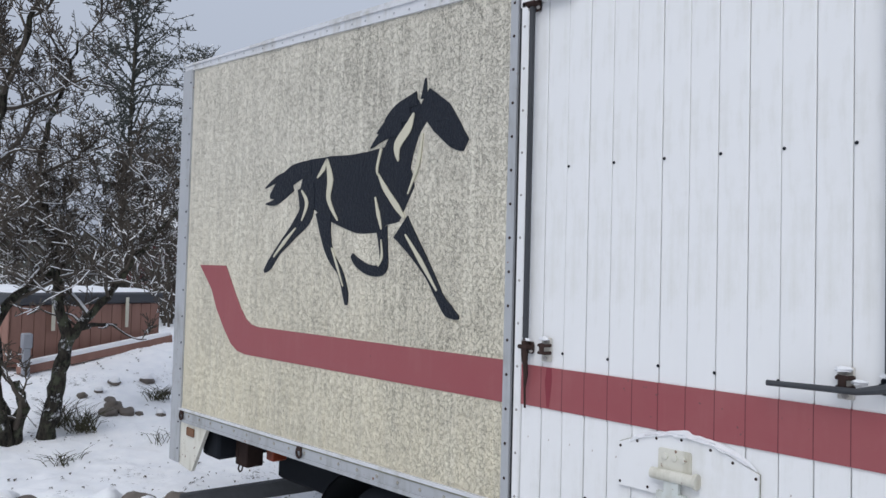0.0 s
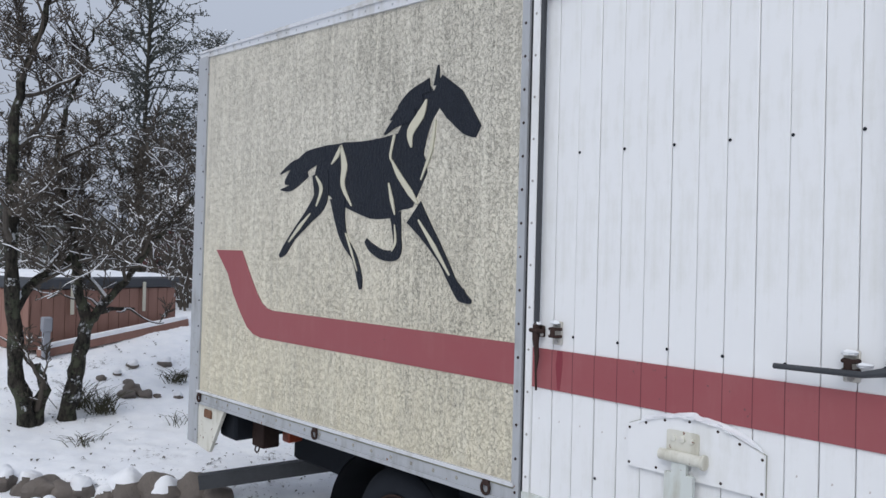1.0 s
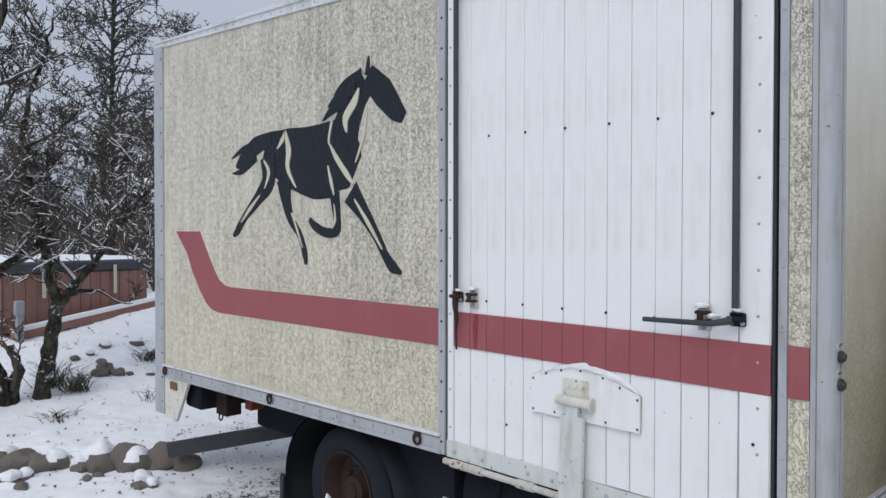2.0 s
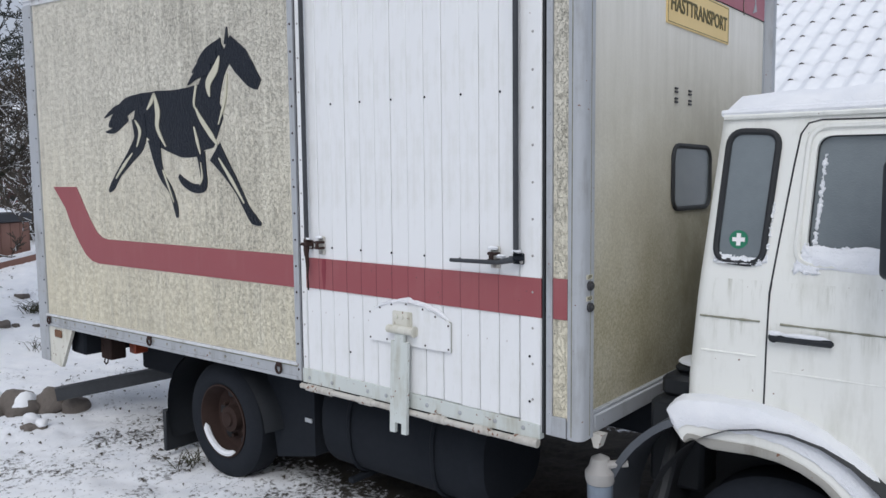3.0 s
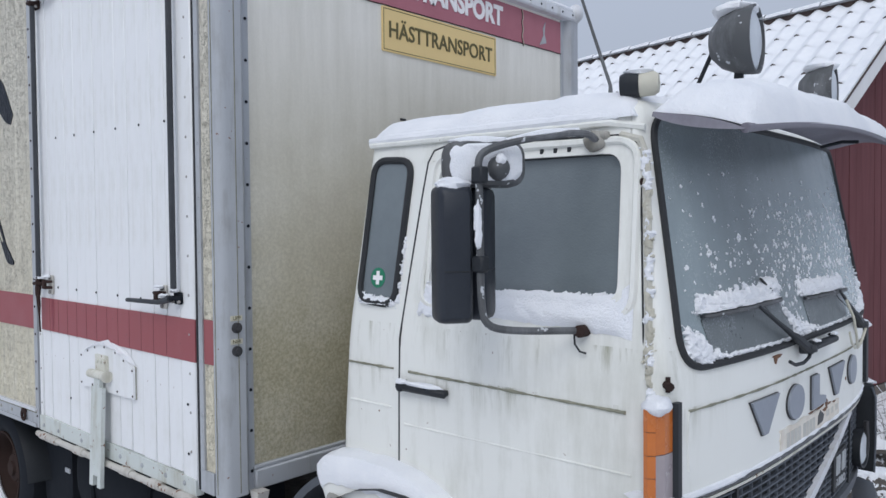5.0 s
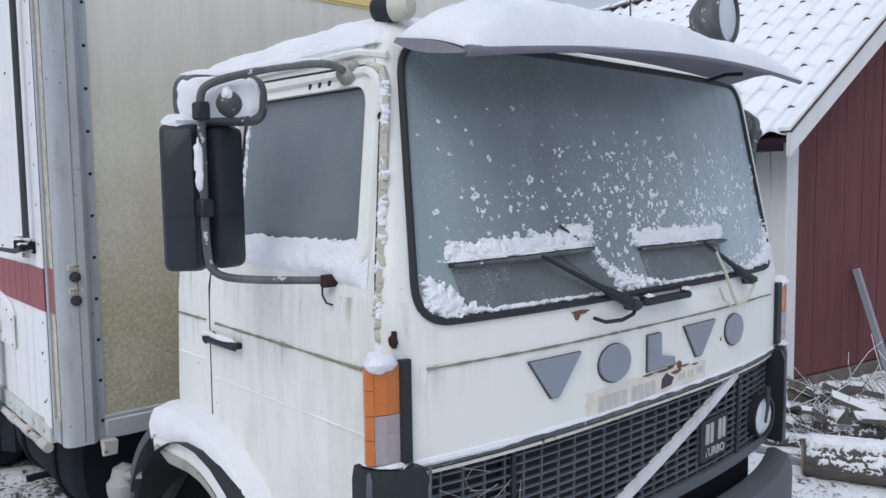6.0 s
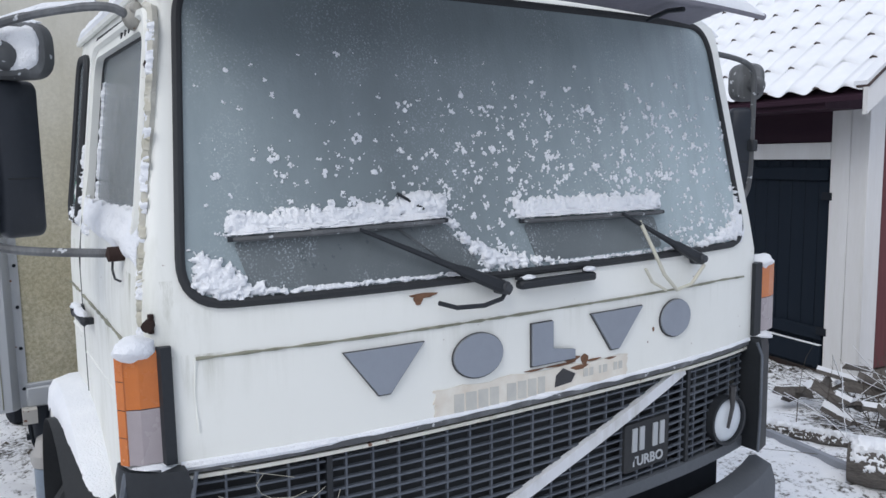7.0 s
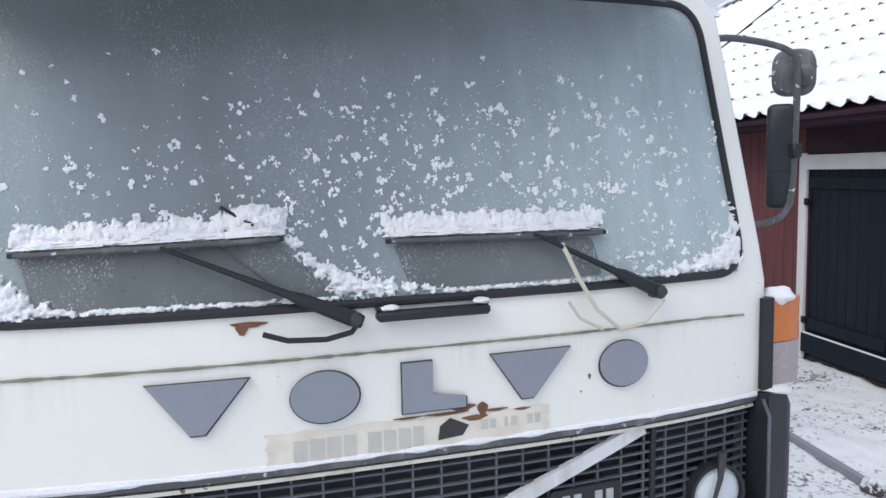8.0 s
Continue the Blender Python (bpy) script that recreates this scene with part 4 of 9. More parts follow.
# locking rods
for x, z0 in ((-1.572, 1.36), (-0.222, 1.60)):
    me = Mesh()
    tube(me, [(x, -0.035, 1.63), (x, -0.035, 3.02)], 0.0125, 8)
    rod = part("locking_rod", me, STEELBLUE, door, "long dark steel locking rod")
    if z0 < 1.5:
        me = Mesh()
        tube(me, [(x, -0.036, 1.64), (x + 0.002, -0.040, 1.575), (x + 0.005, -0.042, 1.545)], [0.015, 0.015, 0.012], 8)
        tube(me, [(x + 0.006, -0.042, 1.55), (x + 0.010, -0.040, 1.50), (x + 0.002, -0.036, 1.44), (x + 0.004, -0.034, z0)], [0.011, 0.010, 0.005, 0.0045], 6)
        part("rod_foot", me, RUST, rod, "rusty foot of the locking rod")
    for z in (1.605, 3.03):
        me = Mesh()
        box(me, (x - 0.028, -0.022, z - 0.024), (x + 0.028, -0.006, z + 0.024), 0.005)
        tube(me, [(x - 0.024, -0.02, z), (x - 0.018, -0.05, z + 0.004), (x + 0.018, -0.05, z + 0.004), (x + 0.024, -0.02, z)], 0.010, 6)
        part("rod_bracket", me, RUST if z0 < 1.5 else DARKSTEEL, rod)
        me = Mesh()
        for dx in (-0.022, 0.022):
            lathe(me, [(0, 0.008), (0.008, 0.008), (0.009, 0)], (x + dx, -0.022, z - 0.012), (0, -1, 0), 6)
        part_each("bolt", me, STEELGREY, rod)
me = Mesh()
tube(me, [(-0.222, -0.05, 1.605), (-0.30, -0.06, 1.588), (-0.56, -0.06, 1.584)], [0.015, 0.010, 0.009], 8)
part("lever", me, STEELBLUE, door, "dark steel lever handle")
for x in (-1.478, -0.345):
    me = Mesh()
    box(me, (x - 0.024, -0.016, 1.556), (x + 0.024, -0.005, 1.652), 0.003)
    catch = part("catch", me, HINGEPAINT, door, "rusty bolted catch")
    me = Mesh()
    for z in (1.592, 1.622):
        tube(me, [(x - 0.02, -0.014, z), (x - 0.014, -0.045, z), (x + 0.016, -0.045, z), (x + 0.022, -0.014, z)], 0.007, 6)
    box(me, (x - 0.010, -0.052, 1.586), (x + 0.012, -0.040, 1.630), 0.003)
    part("keeper", me, RUST, catch)
    me = Mesh()
    for z in (1.568, 1.642):
        lathe(me, [(0, 0.010), (0.007, 0.010), (0.008, 0.0)], (x, -0.016, z), (0, -1, 0), 6)
    part_each("bolt", me, STEELGREY, catch)
me = Mesh()
slab(me, [(-1.478, 1.532), (-1.486, 1.47), (-1.480, 1.42), (-1.476, 1.372), (-1.462, 1.372), (-1.456, 1.42), (-1.450, 1.48), (-1.452, 1.532)], on_side, 0.004, 0.0102)
part("run_stain", me, DEEPRED, door, "deep red run of paint down the stripe", smooth=False)
# arched plate with its drop bar
arch = [(-1.122, 1.145), (-0.600, 1.145), (-0.600, 1.282), (-0.68, 1.318), (-0.76, 1.345), (-0.87, 1.360), (-0.97, 1.350), (-1.05, 1.328), (-1.122, 1.30)]
me = Mesh()
slab(me, arch, on_side, 0.004, 0.022)
plate = part("stop_plate", me, DOORPAINT, door, "arched off-white steel plate", smooth=False)
# dark tube draws the shadow line round the plate
me = Mesh()
tube(me, [on_side(u, v, 0.0095) for u, v in arch], 0.0028, 5, closed=True)
part("plate_shadow_edge", me, ALGAE_SHADE, plate)
rivets([(u * 0.97 - 0.026, -0.022, v + (-0.013 if v > 1.2 else 0.013)) for u, v in arch] + [(-1.0, -0.022, 1.16), (-0.75, -0.022, 1.16)], 0.0055, parent=plate, material=RUST)
me = Mesh()
slab(me, rounded(-0.955, 1.205, -0.83, 1.31, 0.008, 2), on_side, 0.016, 0.028)
tube(me, [(-0.97, -0.045, 1.222), (-0.805, -0.045, 1.222)], 0.020, 10)
tube(me, [(-0.805, -0.045, 1.222), (-0.795, -0.045, 1.222)], 0.027, 10)
for dx in (-0.035, 0, 0.035):
    lathe(me, [(0, 0.013), (0.012, 0.012), (0.014, 0)], (-0.893 + dx, -0.022, 1.283), (0, -1, 0), 8)
part("bar_hinge", me, OLDCREAM, plate)
me = Mesh()
slab(me, [(-0.947, 0.715), (-0.912, 0.715), (-0.912, 0.765), (-0.870, 0.765), (-0.870, 0.715), (-0.838, 0.715), (-0.838, 1.165), (-0.864, 1.165), (-0.864, 1.205), (-0.92, 1.205), (-0.92, 1.165), (-0.947, 1.165)], lambda u, v, d: Vector((u, -d - 0.052 + 0.02 * (v - 0.7) / 0.5, v)), 0.0, 0.018)
part("drop_bar", me, GREENGREY, door, "pale green-grey flat steel drop bar", smooth=False)
me = Mesh()
slab(me, [(-1.655, 0.838), (-0.115, 0.832), (-0.115, 0.893), (-0.16, 0.897), (-1.60, 0.918), (-1.655, 0.915)], on_side, -0.02, 0.014)
sill = part("door_sill", me, GREENGREY, door, "dented pale green-grey door sill", smooth=False)
me = Mesh()
tube(me, [(-1.66, -0.022, 0.818), (-0.14, -0.022, 0.812)], 0.015, 10)
for i, x in enumerate((-1.61, -1.50, -1.2, -0.98, -0.72, -0.46, -0.24)):
    tube(me, [(x, -0.022, 0.816), (x + (0.12 if i in (0, 6) else 0.09), -0.022, 0.816)], 0.020, 10)
part("hinge_tube", me, HINGEPAINT, door, "cream hinge tube with rust")
rivets([(x, -0.014, 0.868) for x in (-1.6, -1.42, -1.15, -1.02, -0.75, -0.55, -0.35, -0.2)], 0.011, parent=sill, material=ALU)
# marker lamps above the door
for x in (-1.445, -0.896, -0.385):
    me = Mesh()
    z = 3.062 - 0.045 * (x + 0.9)
    slab(me, rounded(x - 0.095, z - 0.033, x + 0.095, z + 0.033, 0.02, 3), on_side, 0.006, 0.06)
    lump(me, (x, -0.03, z + 0.034), (0.09, 0.03, 0.012), x, 0.2)
    lampb = part("rubber_buffer", me, PLASTIC, truck, "black rubber door buffer with snow on top")
    me = Mesh()
    for dx in (-0.04, 0.045):
        box(me, (x + dx - 0.008, -0.064, z - 0.008), (x + dx + 0.008, -0.058, z + 0.008), 0.002)
    part_each("buffer_hole", me, RUBBER, lampb)

# rear corner skirt with reflector
me = Mesh()
slab(me, [(REAR + 0.02, 0.505), (-4.675, 0.474), (-4.645, 0.474), (-4.63, 0.49), (-4.43, 0.80), (REAR + 0.02, 0.80)], on_side, -0.02, 0.004)
skirt = part("corner_skirt", me, OLDCREAM, truck, "scuffed cream steel corner skirt", smooth=False)
me = Mesh()
box(me, (-4.72, -0.018, 0.715), (-4.61, -0.004, 0.775), 0.005)
part("reflector", me, ORANGERUST, skirt, "dull orange side reflector")
# lamp cluster and underside
me = Mesh()
box(me, (-4.64, 0.07, 0.585), (-4.40, 2.30, 0.82), 0.02)
part("rear_underframe", me, DARKSTEEL, truck)
me = Mesh()
box(me, (-4.40, 0.20, 0.545), (-4.24, 0.33, 0.82), 0.008)
tube(me, [(-4.37, 0.22, 0.55), (-4.37, 0.21, 0.515), (-4.345, 0.21, 0.50), (-4.32, 0.21, 0.515), (-4.32, 0.22, 0.55)], 0.006, 6)
box(me, (-4.39, 0.196, 0.60), (-4.35, 0.20, 0.66), 0.002)
part("hook_box", me, RUST, truck, "rusty steel box with a hook under the rear")
me = Mesh()
box(me, (-4.33, 0.40, 0.558), (-4.235, 0.52, 0.72), 0.01)
part("rear_light", me, TAILRED, truck, "orange-red lamp under the box")
me = Mesh()
box(me, (-4.50, 0.60, 0.37), (-3.10, 0.80, 0.86), 0.02)
box(me, (-4.3, 0.85, 0.64), (1.4, 0.95, 0.82), 0.01)
box(me, (-4.4, 1.55, 0.62), (1.4, 1.65, 0.82), 0.01)
for x in np.arange(-4.2, 0.0, 0.55):
    box(me, (x, 0.05, 0.80), (x + 0.06, 2.45, 0.87), 0.005)
part_each("chassis", me, DARKSTEEL, truck)


def wheel(x, y, z, s, r=0.385):
    """A wheel; s is -1 where its face looks to -y."""
    hub = new("wheel")
    hub.parent = truck
    a = (0, s, 0)
    me = Mesh()
    lathe(me, [(-0.24, 0.24), (-0.25, 0.33), (-0.22, r - 0.02), (-0.19, r), (-0.03, r), (-0.005, r - 0.02), (0.012, r - 0.06), (0.008, 0.27), (-0.01, 0.24), (-0.03, 0.235)], (x, y, z), a, 40)
    part("tyre", me, TYRE, hub)
    me = Mesh()
    lathe(me, [(-0.02, 0.24), (0.004, 0.245), (0.006, 0.235), (-0.03, 0.22), (-0.11, 0.205), (-0.13, 0.15), (-0.115, 0.115), (-0.10, 0.09), (-0.05, 0.085), (-0.045, 0.05), (-0.03, 0.045), (-0.03, 0.0)], (x, y, z), a, 36)
    for i in range(6):
        t = 2 * math.pi * i / 6 + 0.4
        lathe(me, [(-0.12, 0.014), (-0.085, 0.013), (-0.083, 0)], (x + 0.125 * math.cos(t), y, z + 0.125 * math.sin(t)), a, 8)
    rim = part("rim", me, RUST, hub, "rusty steel rim")
    me = Mesh()
    for i in range(6):
        t = 2 * math.pi * (i + 0.5) / 6 + 0.4
        lathe(me, [(-0.127, 0.031), (-0.116, 0.031), (-0.116, 0)], (x + 0.168 * math.cos(t), y, z + 0.168 * math.sin(t)), a, 10)
    part_each("rim_hole", me, RUBBER, rim)
    if s < 0:
        me = Mesh()
        pts = [(x + 0.222 * math.cos(t), y + 0.012, z + 0.222 * math.sin(t)) for t in np.linspace(radians(195), radians(300), 14)]
        tube(me, pts, [0.004] + [0.022] * 12 + [0.004], 7)
        part("rim_snow", me, SNOW, hub, "snow caught in the rim")
    return hub


wheel(-2.68, 0.15, 0.372, -1)
wheel(-2.68, 2.35, 0.372, 1)
wheel(0.78, 0.30, 0.385, -1)
wheel(0.78, 2.27, 0.385, 1)
# mudguard arch over the rear wheel
me = Mesh()
R0 = 0.49
prof = [(math.cos(a), math.sin(a)) for a in np.linspace(radians(5), radians(205), 22)]
vs, fs = [], []
for c, s_ in prof:
    for y in (0.10, 0.16, 0.62):
        rr = R0 - (0.02 if y == 0.10 else 0)
        vs.append((-2.71 + rr * c * 1.18, y, 0.37 + rr * s_ * 1.02))
for i in range(len(prof) - 1):
    for j in range(2):
        fs.append((i * 3 + j, i * 3 + j + 1, i * 3 + j + 4, i * 3 + j + 3))
n0 = len(vs)
vs += [(x * 0.985 - 0.039, y, z * 0.985) for x, y, z in vs]
fs += [tuple(q + n0 for q in reversed(f)) for f in fs]
me.add(vs, fs)
box(me, (-3.34, 0.10, 0.04), (-3.30, 0.62, 0.34), 0.006)
part("mudguard", me, PLASTIC, truck, "black plastic mudguard")
me = Mesh()
slab(me, [(-2.20, 0.22), (-1.84, 0.30), (-1.84, 0.84), (-2.30, 0.84)], lambda u, v, d: Vector((u, 0.22 - d, v)), -0.3, 0.0)
part("side_box", me, DARKSTEEL, truck)
me = Mesh()
box(me, (-1.92, 0.212, 0.50), (-1.86, 0.22, 0.525), 0.001)
part("small_plate", me, ALU, truck)
# fuel tank
me = Mesh()
tank = quad_round([(0.20, 0.25), (0.80, 0.25), (0.80, 0.80), (0.20, 0.80)], 0.25, 8)
n = len(tank)
stations = [(-1.80, 0.86), (-1.76, 0.96), (-1.72, 1.0), (-0.68, 1.0), (-0.64, 0.97), (-0.60, 0.88)]
vs = [(x, 0.51 + (y - 0.51) * k_, 0.51 + (z - 0.51) * k_) for x, k_ in stations for y, z in tank]
fs = [(i * n + j, i * n + (j + 1) % n, (i + 1) * n + (j + 1) % n, (i + 1) * n + j) for i in range(len(stations) - 1) for j in range(n)]
fs += [tuple(range(n)), tuple(range((len(stations) - 1) * n, len(stations) * n))]
me.add(vs, fs)
tank_part = part("fuel_tank", me, DARKSTEEL, truck, "dull black fuel tank under the side door")
for x in (-1.52, -0.90):
    me = Mesh()
    tube(me, [(x, 0.51 + (y - 0.51) * 1.02, 0.51 + (z - 0.51) * 1.02) for y, z in tank], 0.014, 6, closed=True)
    box(me, (x - 0.02, 0.2, 0.22), (x + 0.02, 0.5, 0.25), 0.004)
    part("tank_strap", me, DARKSTEEL, tank_part)
# air canister behind the cab
me = Mesh()
lathe(me, [(0, 0), (0.0, 0.05), (0.012, 0.056), (0.155, 0.056), (0.165, 0.048)], (0.06, 0.20, 0.46), (0, 0, 1), 18)
canister = part("filter_canister", me, PALEBLUE, truck, "pale blue-grey filter bowl under the box corner")
me = Mesh()
lathe(me, [(0.0, 0.060), (0.02, 0.066), (0.05, 0.066), (0.07, 0.05), (0.11, 0.04), (0.13, 0.0)], (0.06, 0.20, 0.62), (0, 0, 1), 18)
tube(me, [(0.06, 0.20, 0.68), (0.11, 0.20, 0.71), (0.17, 0.24, 0.72)], 0.018, 8)
part("bowl_head", me, STEELGREY, canister)
me = Mesh()
slab(me, [(0.07, 0.86), (0.13, 0.86), (0.11, 0.80), (0.09, 0.80)], lambda u, v, d: Vector((u - 0.02, 0.12 + d, v)), 0.0, 0.05)
part("bracket", me, HINGEPAINT, truck)
me = Mesh()
box(me, (0.18, 0.55, 0.95), (0.36, 0.85, 1.05), 0.02)
box(me, (0.22, 0.6, 1.05), (0.34, 0.8, 1.10), 0.02)
box(me, (0.15, 0.5, 0.55), (0.40, 2.0, 0.95), 0.02)
part("air_intake", me, PLASTIC, truck, "black air intake behind the cab")
# steel beam reaching from under the rear of the truck to the ground
beam = Mesh()
B0, B1 = Vector((-4.92, 0.06, 0.19)), Vector((-4.05, 1.28, 0.40))
bd = (B1 - B0).normalized()
bs = bd.cross(Vector((0, 0, 1))).normalized()
bu = bs.cross(bd)
prof = [(-0.04, -0.055), (0.04, -0.055), (0.04, 0.052), (-0.04, 0.052)]
vs = [p + bs * a + bu * b for p in (B0, B1) for a, b in prof]
beam.add(vs, [(0, 1, 2, 3), (7, 6, 5, 4)] + [(j, (j + 1) % 4, 4 + (j + 1) % 4, 4 + j) for j in range(4)])
bo = link("steel_beam", beam, STEELBLUE)
tagged(bo, "grey steel beam lying from under the truck to the ground", "beam")

# writing and signs on the front wall
me = Mesh()
slab(me, [(0.15, 2.895), (2.485 - 0.09, 2.915), (2.395, 3.10), (0.15, 3.10)], on_front, -0.004, 0.004)
band = part("name_band", me, BANDRED, truck, "faded dark red band along the top of the front wall", smooth=False)
FRONT_M = Matrix(((0, 0, 1, 0.046), (1, 0, 0, 0), (0, 1, 0, 0), (0, 0, 0, 1)))
lettering("HÄSTTRANSPORT", 0.140, WHITETEXT, band, Matrix.Translation((0, 1.265, 3.015)) @ FRONT_M, squeeze=0.90, bold=0.0055, label="white capital lettering")
me = Mesh()
slab(me, rounded(0.868, 2.69, 1.715, 2.895, 0.006, 2), on_front, -0.002, 0.007)
sign = part("transport_sign", me, YELLOW, truck, "faded yellow sheet sign with dark lettering", smooth=False)
me = Mesh()
for a, b in (((0.876, 2.698), (1.707, 2.701)), ((0.876, 2.884), (1.707, 2.887)), ((0.876, 2.698), (0.879, 2.887)), ((1.704, 2.698), (1.707, 2.887))):
    box(me, (0.046, a[0], a[1]), (0.0485, b[0], b[1]), 0.0005)
part("border", me, BROWNTEXT, sign)
lettering("HÄSTTRANSPORT", 0.106, BROWNTEXT, sign, Matrix.Translation((0.0025, 1.292, 2.79)) @ FRONT_M, squeeze=0.90, bold=0.0010, label="dark capital lettering")
me = Mesh()
slab(me, [(2.13, 2.93), (2.17, 2.99), (2.165, 3.03), (2.19, 3.07), (2.18, 3.0), (2.20, 2.95)], on_front, 0.003, 0.007)
part("torn_patch", me, ALU, band)
for ty in (0.63, 1.965):
    me = Mesh()
    crack = [(ty + 0.006 * math.sin(i * 1.9) + 0.01 * (i == 0), 2.895 + 0.2 * i / 9) for i in range(10)]
    slab(me, [(u - 0.004 - 0.003 * math.sin(v * 60), v) for u, v in crack] + [(u + 0.003, v) for u, v in reversed(crack)], on_front, 0.003, 0.0062)
    part("tear", me, CREAM, band, smooth=False)
    me = Mesh()
    tube(me, [on_front(u - 0.006, v, 0.006) for u, v in crack], 0.0022, 5)
    part("tear_edge", me, RUST, band)
me = Mesh()
for k_ in range(60):
    y_ = 0.16 + 2.2 * k_ / 60
    tube(me, [on_front(y_, 2.894 + 0.02 * (y_ - 0.15) / 2.3 + 0.004 * noise.noise(Vector((y_ * 14, 1, 1))), 0.003), on_front(y_ + 2.2 / 60, 2.894 + 0.02 * (y_ + 2.2 / 60 - 0.15) / 2.3 + 0.004 * noise.noise(Vector(((y_ + 2.2 / 60) * 14, 1, 1))), 0.003)], 0.0028, 5)
tagged(part("band_edge", me, RUST, band), kind="stuff")
for y in (1.0, 1.175):
    me = Mesh()
    for z in (2.315, 2.365):
        for dz in (0, 0.017):
            box(me, (0.04, y - 0.018, z + dz), (0.048, y + 0.018, z + dz + 0.010), 0.002)
    part_each("vent_slot", me, SWITCH, front_wall, "small dark vent slots")
me = Mesh()
out = rounded(0.968, 1.785, 1.470, 2.105, 0.07, 5)
slab(me, out, on_front, -0.005, 0.004, 4)
fwin = part("front_window", me, FROSTSIDE, truck, "rounded frosted window in a black rubber frame")
me = Mesh()
tube(me, [on_front(u, v, 0.004) for u, v in out], 0.013, 8, closed=True)
part("window_seal", me, RUBBER, fwin)
# switch pair on the corner post
for z, word in ((1.505, "UPP"), (1.416, "NER")):
    me = Mesh()
    lathe(me, [(0, 0.020), (0.012, 0.020), (0.014, 0.013), (0.02, 0.012), (0.022, 0)], (0.081, 0.05, z), (1, 0, 0), 14)
    sw = part("push_button", me, SWITCH, near_post, "round black push button")
    me = Mesh()
    box(me, (0.080, 0.025, z + 0.026), (0.0835, 0.078, z + 0.046), 0.001)
    part("button_label", me, CREAM, sw)
    lettering(word, 0.02, BROWNTEXT, sw, Matrix.Translation((0.038, 0.052, z + 0.036)) @ FRONT_M, depth=0.0004)

# ---- cab ----
cab = new("cab")
cab.parent = truck
tagged(cab, "white snow-dusted driver's cab with algae stains")
ZTOP = 2.17


def side_y(z):
    return 0.284 if z <= 1.5 else 0.284 + 0.078 * (z - 1.5) / 0.67


def nose_x(z):
    if z <= 1.46:
        return 1.782 - 0.03 * max(0.0, (1.12 - z) / 0.3)
    return 1.782 - 0.19 * (z - 1.46)


def front_x(y, z):
    return nose_x(z) - 0.062 * min(1.3, abs((y - YC) / 0.92)) ** 3


def rear_x(z):
    return 0.402 + 0.087 * (z - 1.13)


def cab_side(u, v, d):
    return Vector((u, side_y(v) - d, v))


def cab_front(u, v, d):
    return Vector((front_x(u, v) + d, u, v))


SIDE_XS = [0.58, 0.66, 0.74, 0.825, 0.92, 1.02, 1.12, 1.22, 1.32, 1.42, 1.50, 1.535, 1.552, 1.565]


def cab_outline(z):
    y0 = side_y(z)
    y1 = 2 * YC - y0
    xr = rear_x(z)
    r, rf = 0.05, 0.035
    xe = front_x(y0 + rf, z)
    pts = []
    for a in np.linspace(180, 270, 5):
        pts.append((xr + r + r * math.cos(radians(a)), y0 + r + r * math.sin(radians(a))))
    for x in SIDE_XS:
        pts.append((x, y0))
    for a in np.linspace(270, 350, 6):
        pts.append((xe - rf + rf * math.cos(radians(a)), y0 + rf + rf * math.sin(radians(a))))
    for y in np.linspace(y0 + 0.11, y1 - 0.11, 25):
        pts.append((front_x(y, z), y))
    for a in np.linspace(10, 90, 6):
        pts.append((xe - rf + rf * math.cos(radians(a)), y1 - rf + rf * math.sin(radians(a))))
    for x in np.linspace(xe - 0.1, xr + 0.12, 14):
        pts.append((x, y1))
    for a in np.linspace(90, 180, 5):
        pts.append((xr + r + r * math.cos(radians(a)), y1 - r + r * math.sin(radians(a))))
    return pts


def arch_z(x):
    if x > 1.2:
        return 0.0
    return 0.96 if x < 0.75 else 0.96 - 0.62 * (x - 0.75) ** 2 / 0.45


me = Mesh()
zs = [1.13, 1.16, 1.25, 1.35, 1.46, 1.55, 1.63, 1.78, 1.92, 2.05, 2.105, ZTOP]
rows = []
base_ring = cab_outline(1.10)
rows.append([(x, y, 1.128 if x > 1.66 else max(0.80, arch_z(x) - 0.01)) for x, y in base_ring])
for z in zs:
    rows.append([(x, y, z) for x, y in cab_outline(z)])
n = len(base_ring)
for z, f in ((2.205, 0.985), (2.232, 0.95), (2.25, 0.86), (2.262, 0.6), (2.267, 0.3)):
    ring = []
    for x, y in cab_outline(ZTOP):
        cx = 1.05
        ring.append((cx + (x - cx) * f, YC + (y - YC) * f, z))
    rows.append(ring)
vs = [p for r in rows for p in r]
fs = [(i * n + j, i * n + (j + 1) % n, (i + 1) * n + (j + 1) % n, (i + 1) * n + j) for i in range(len(rows) - 1) for j in range(n)]
fs.append(tuple((len(rows) - 1) * n + j for j in range(n)))


def in_window(f):
    return all(0.82 < vs[q][0] < 1.57 and 1.62 < vs[q][2] < 2.11 and vs[q][1] < 0.5 for q in f)


fs = [f for f in fs if len(f) > 4 or not in_window(f)]
me.add(vs, fs)
part("cab_shell", me, CAB, cab, "white cab panels with algae streaks and rust specks")

# drip rail round the roof edge
me = Mesh()
tube(me, [(rear_x(2.17) + 0.02, side_y(2.17) - 0.006, 2.178)] + [(x, side_y(2.17) - 0.008, 2.178 - 0.01 * (x - 0.5)) for x in np.linspace(0.55, 1.5, 8)] + [(1.60, side_y(2.15) + 0.01, 2.15)], 0.010, 6)
part("drip_rail", me, CAB, cab)


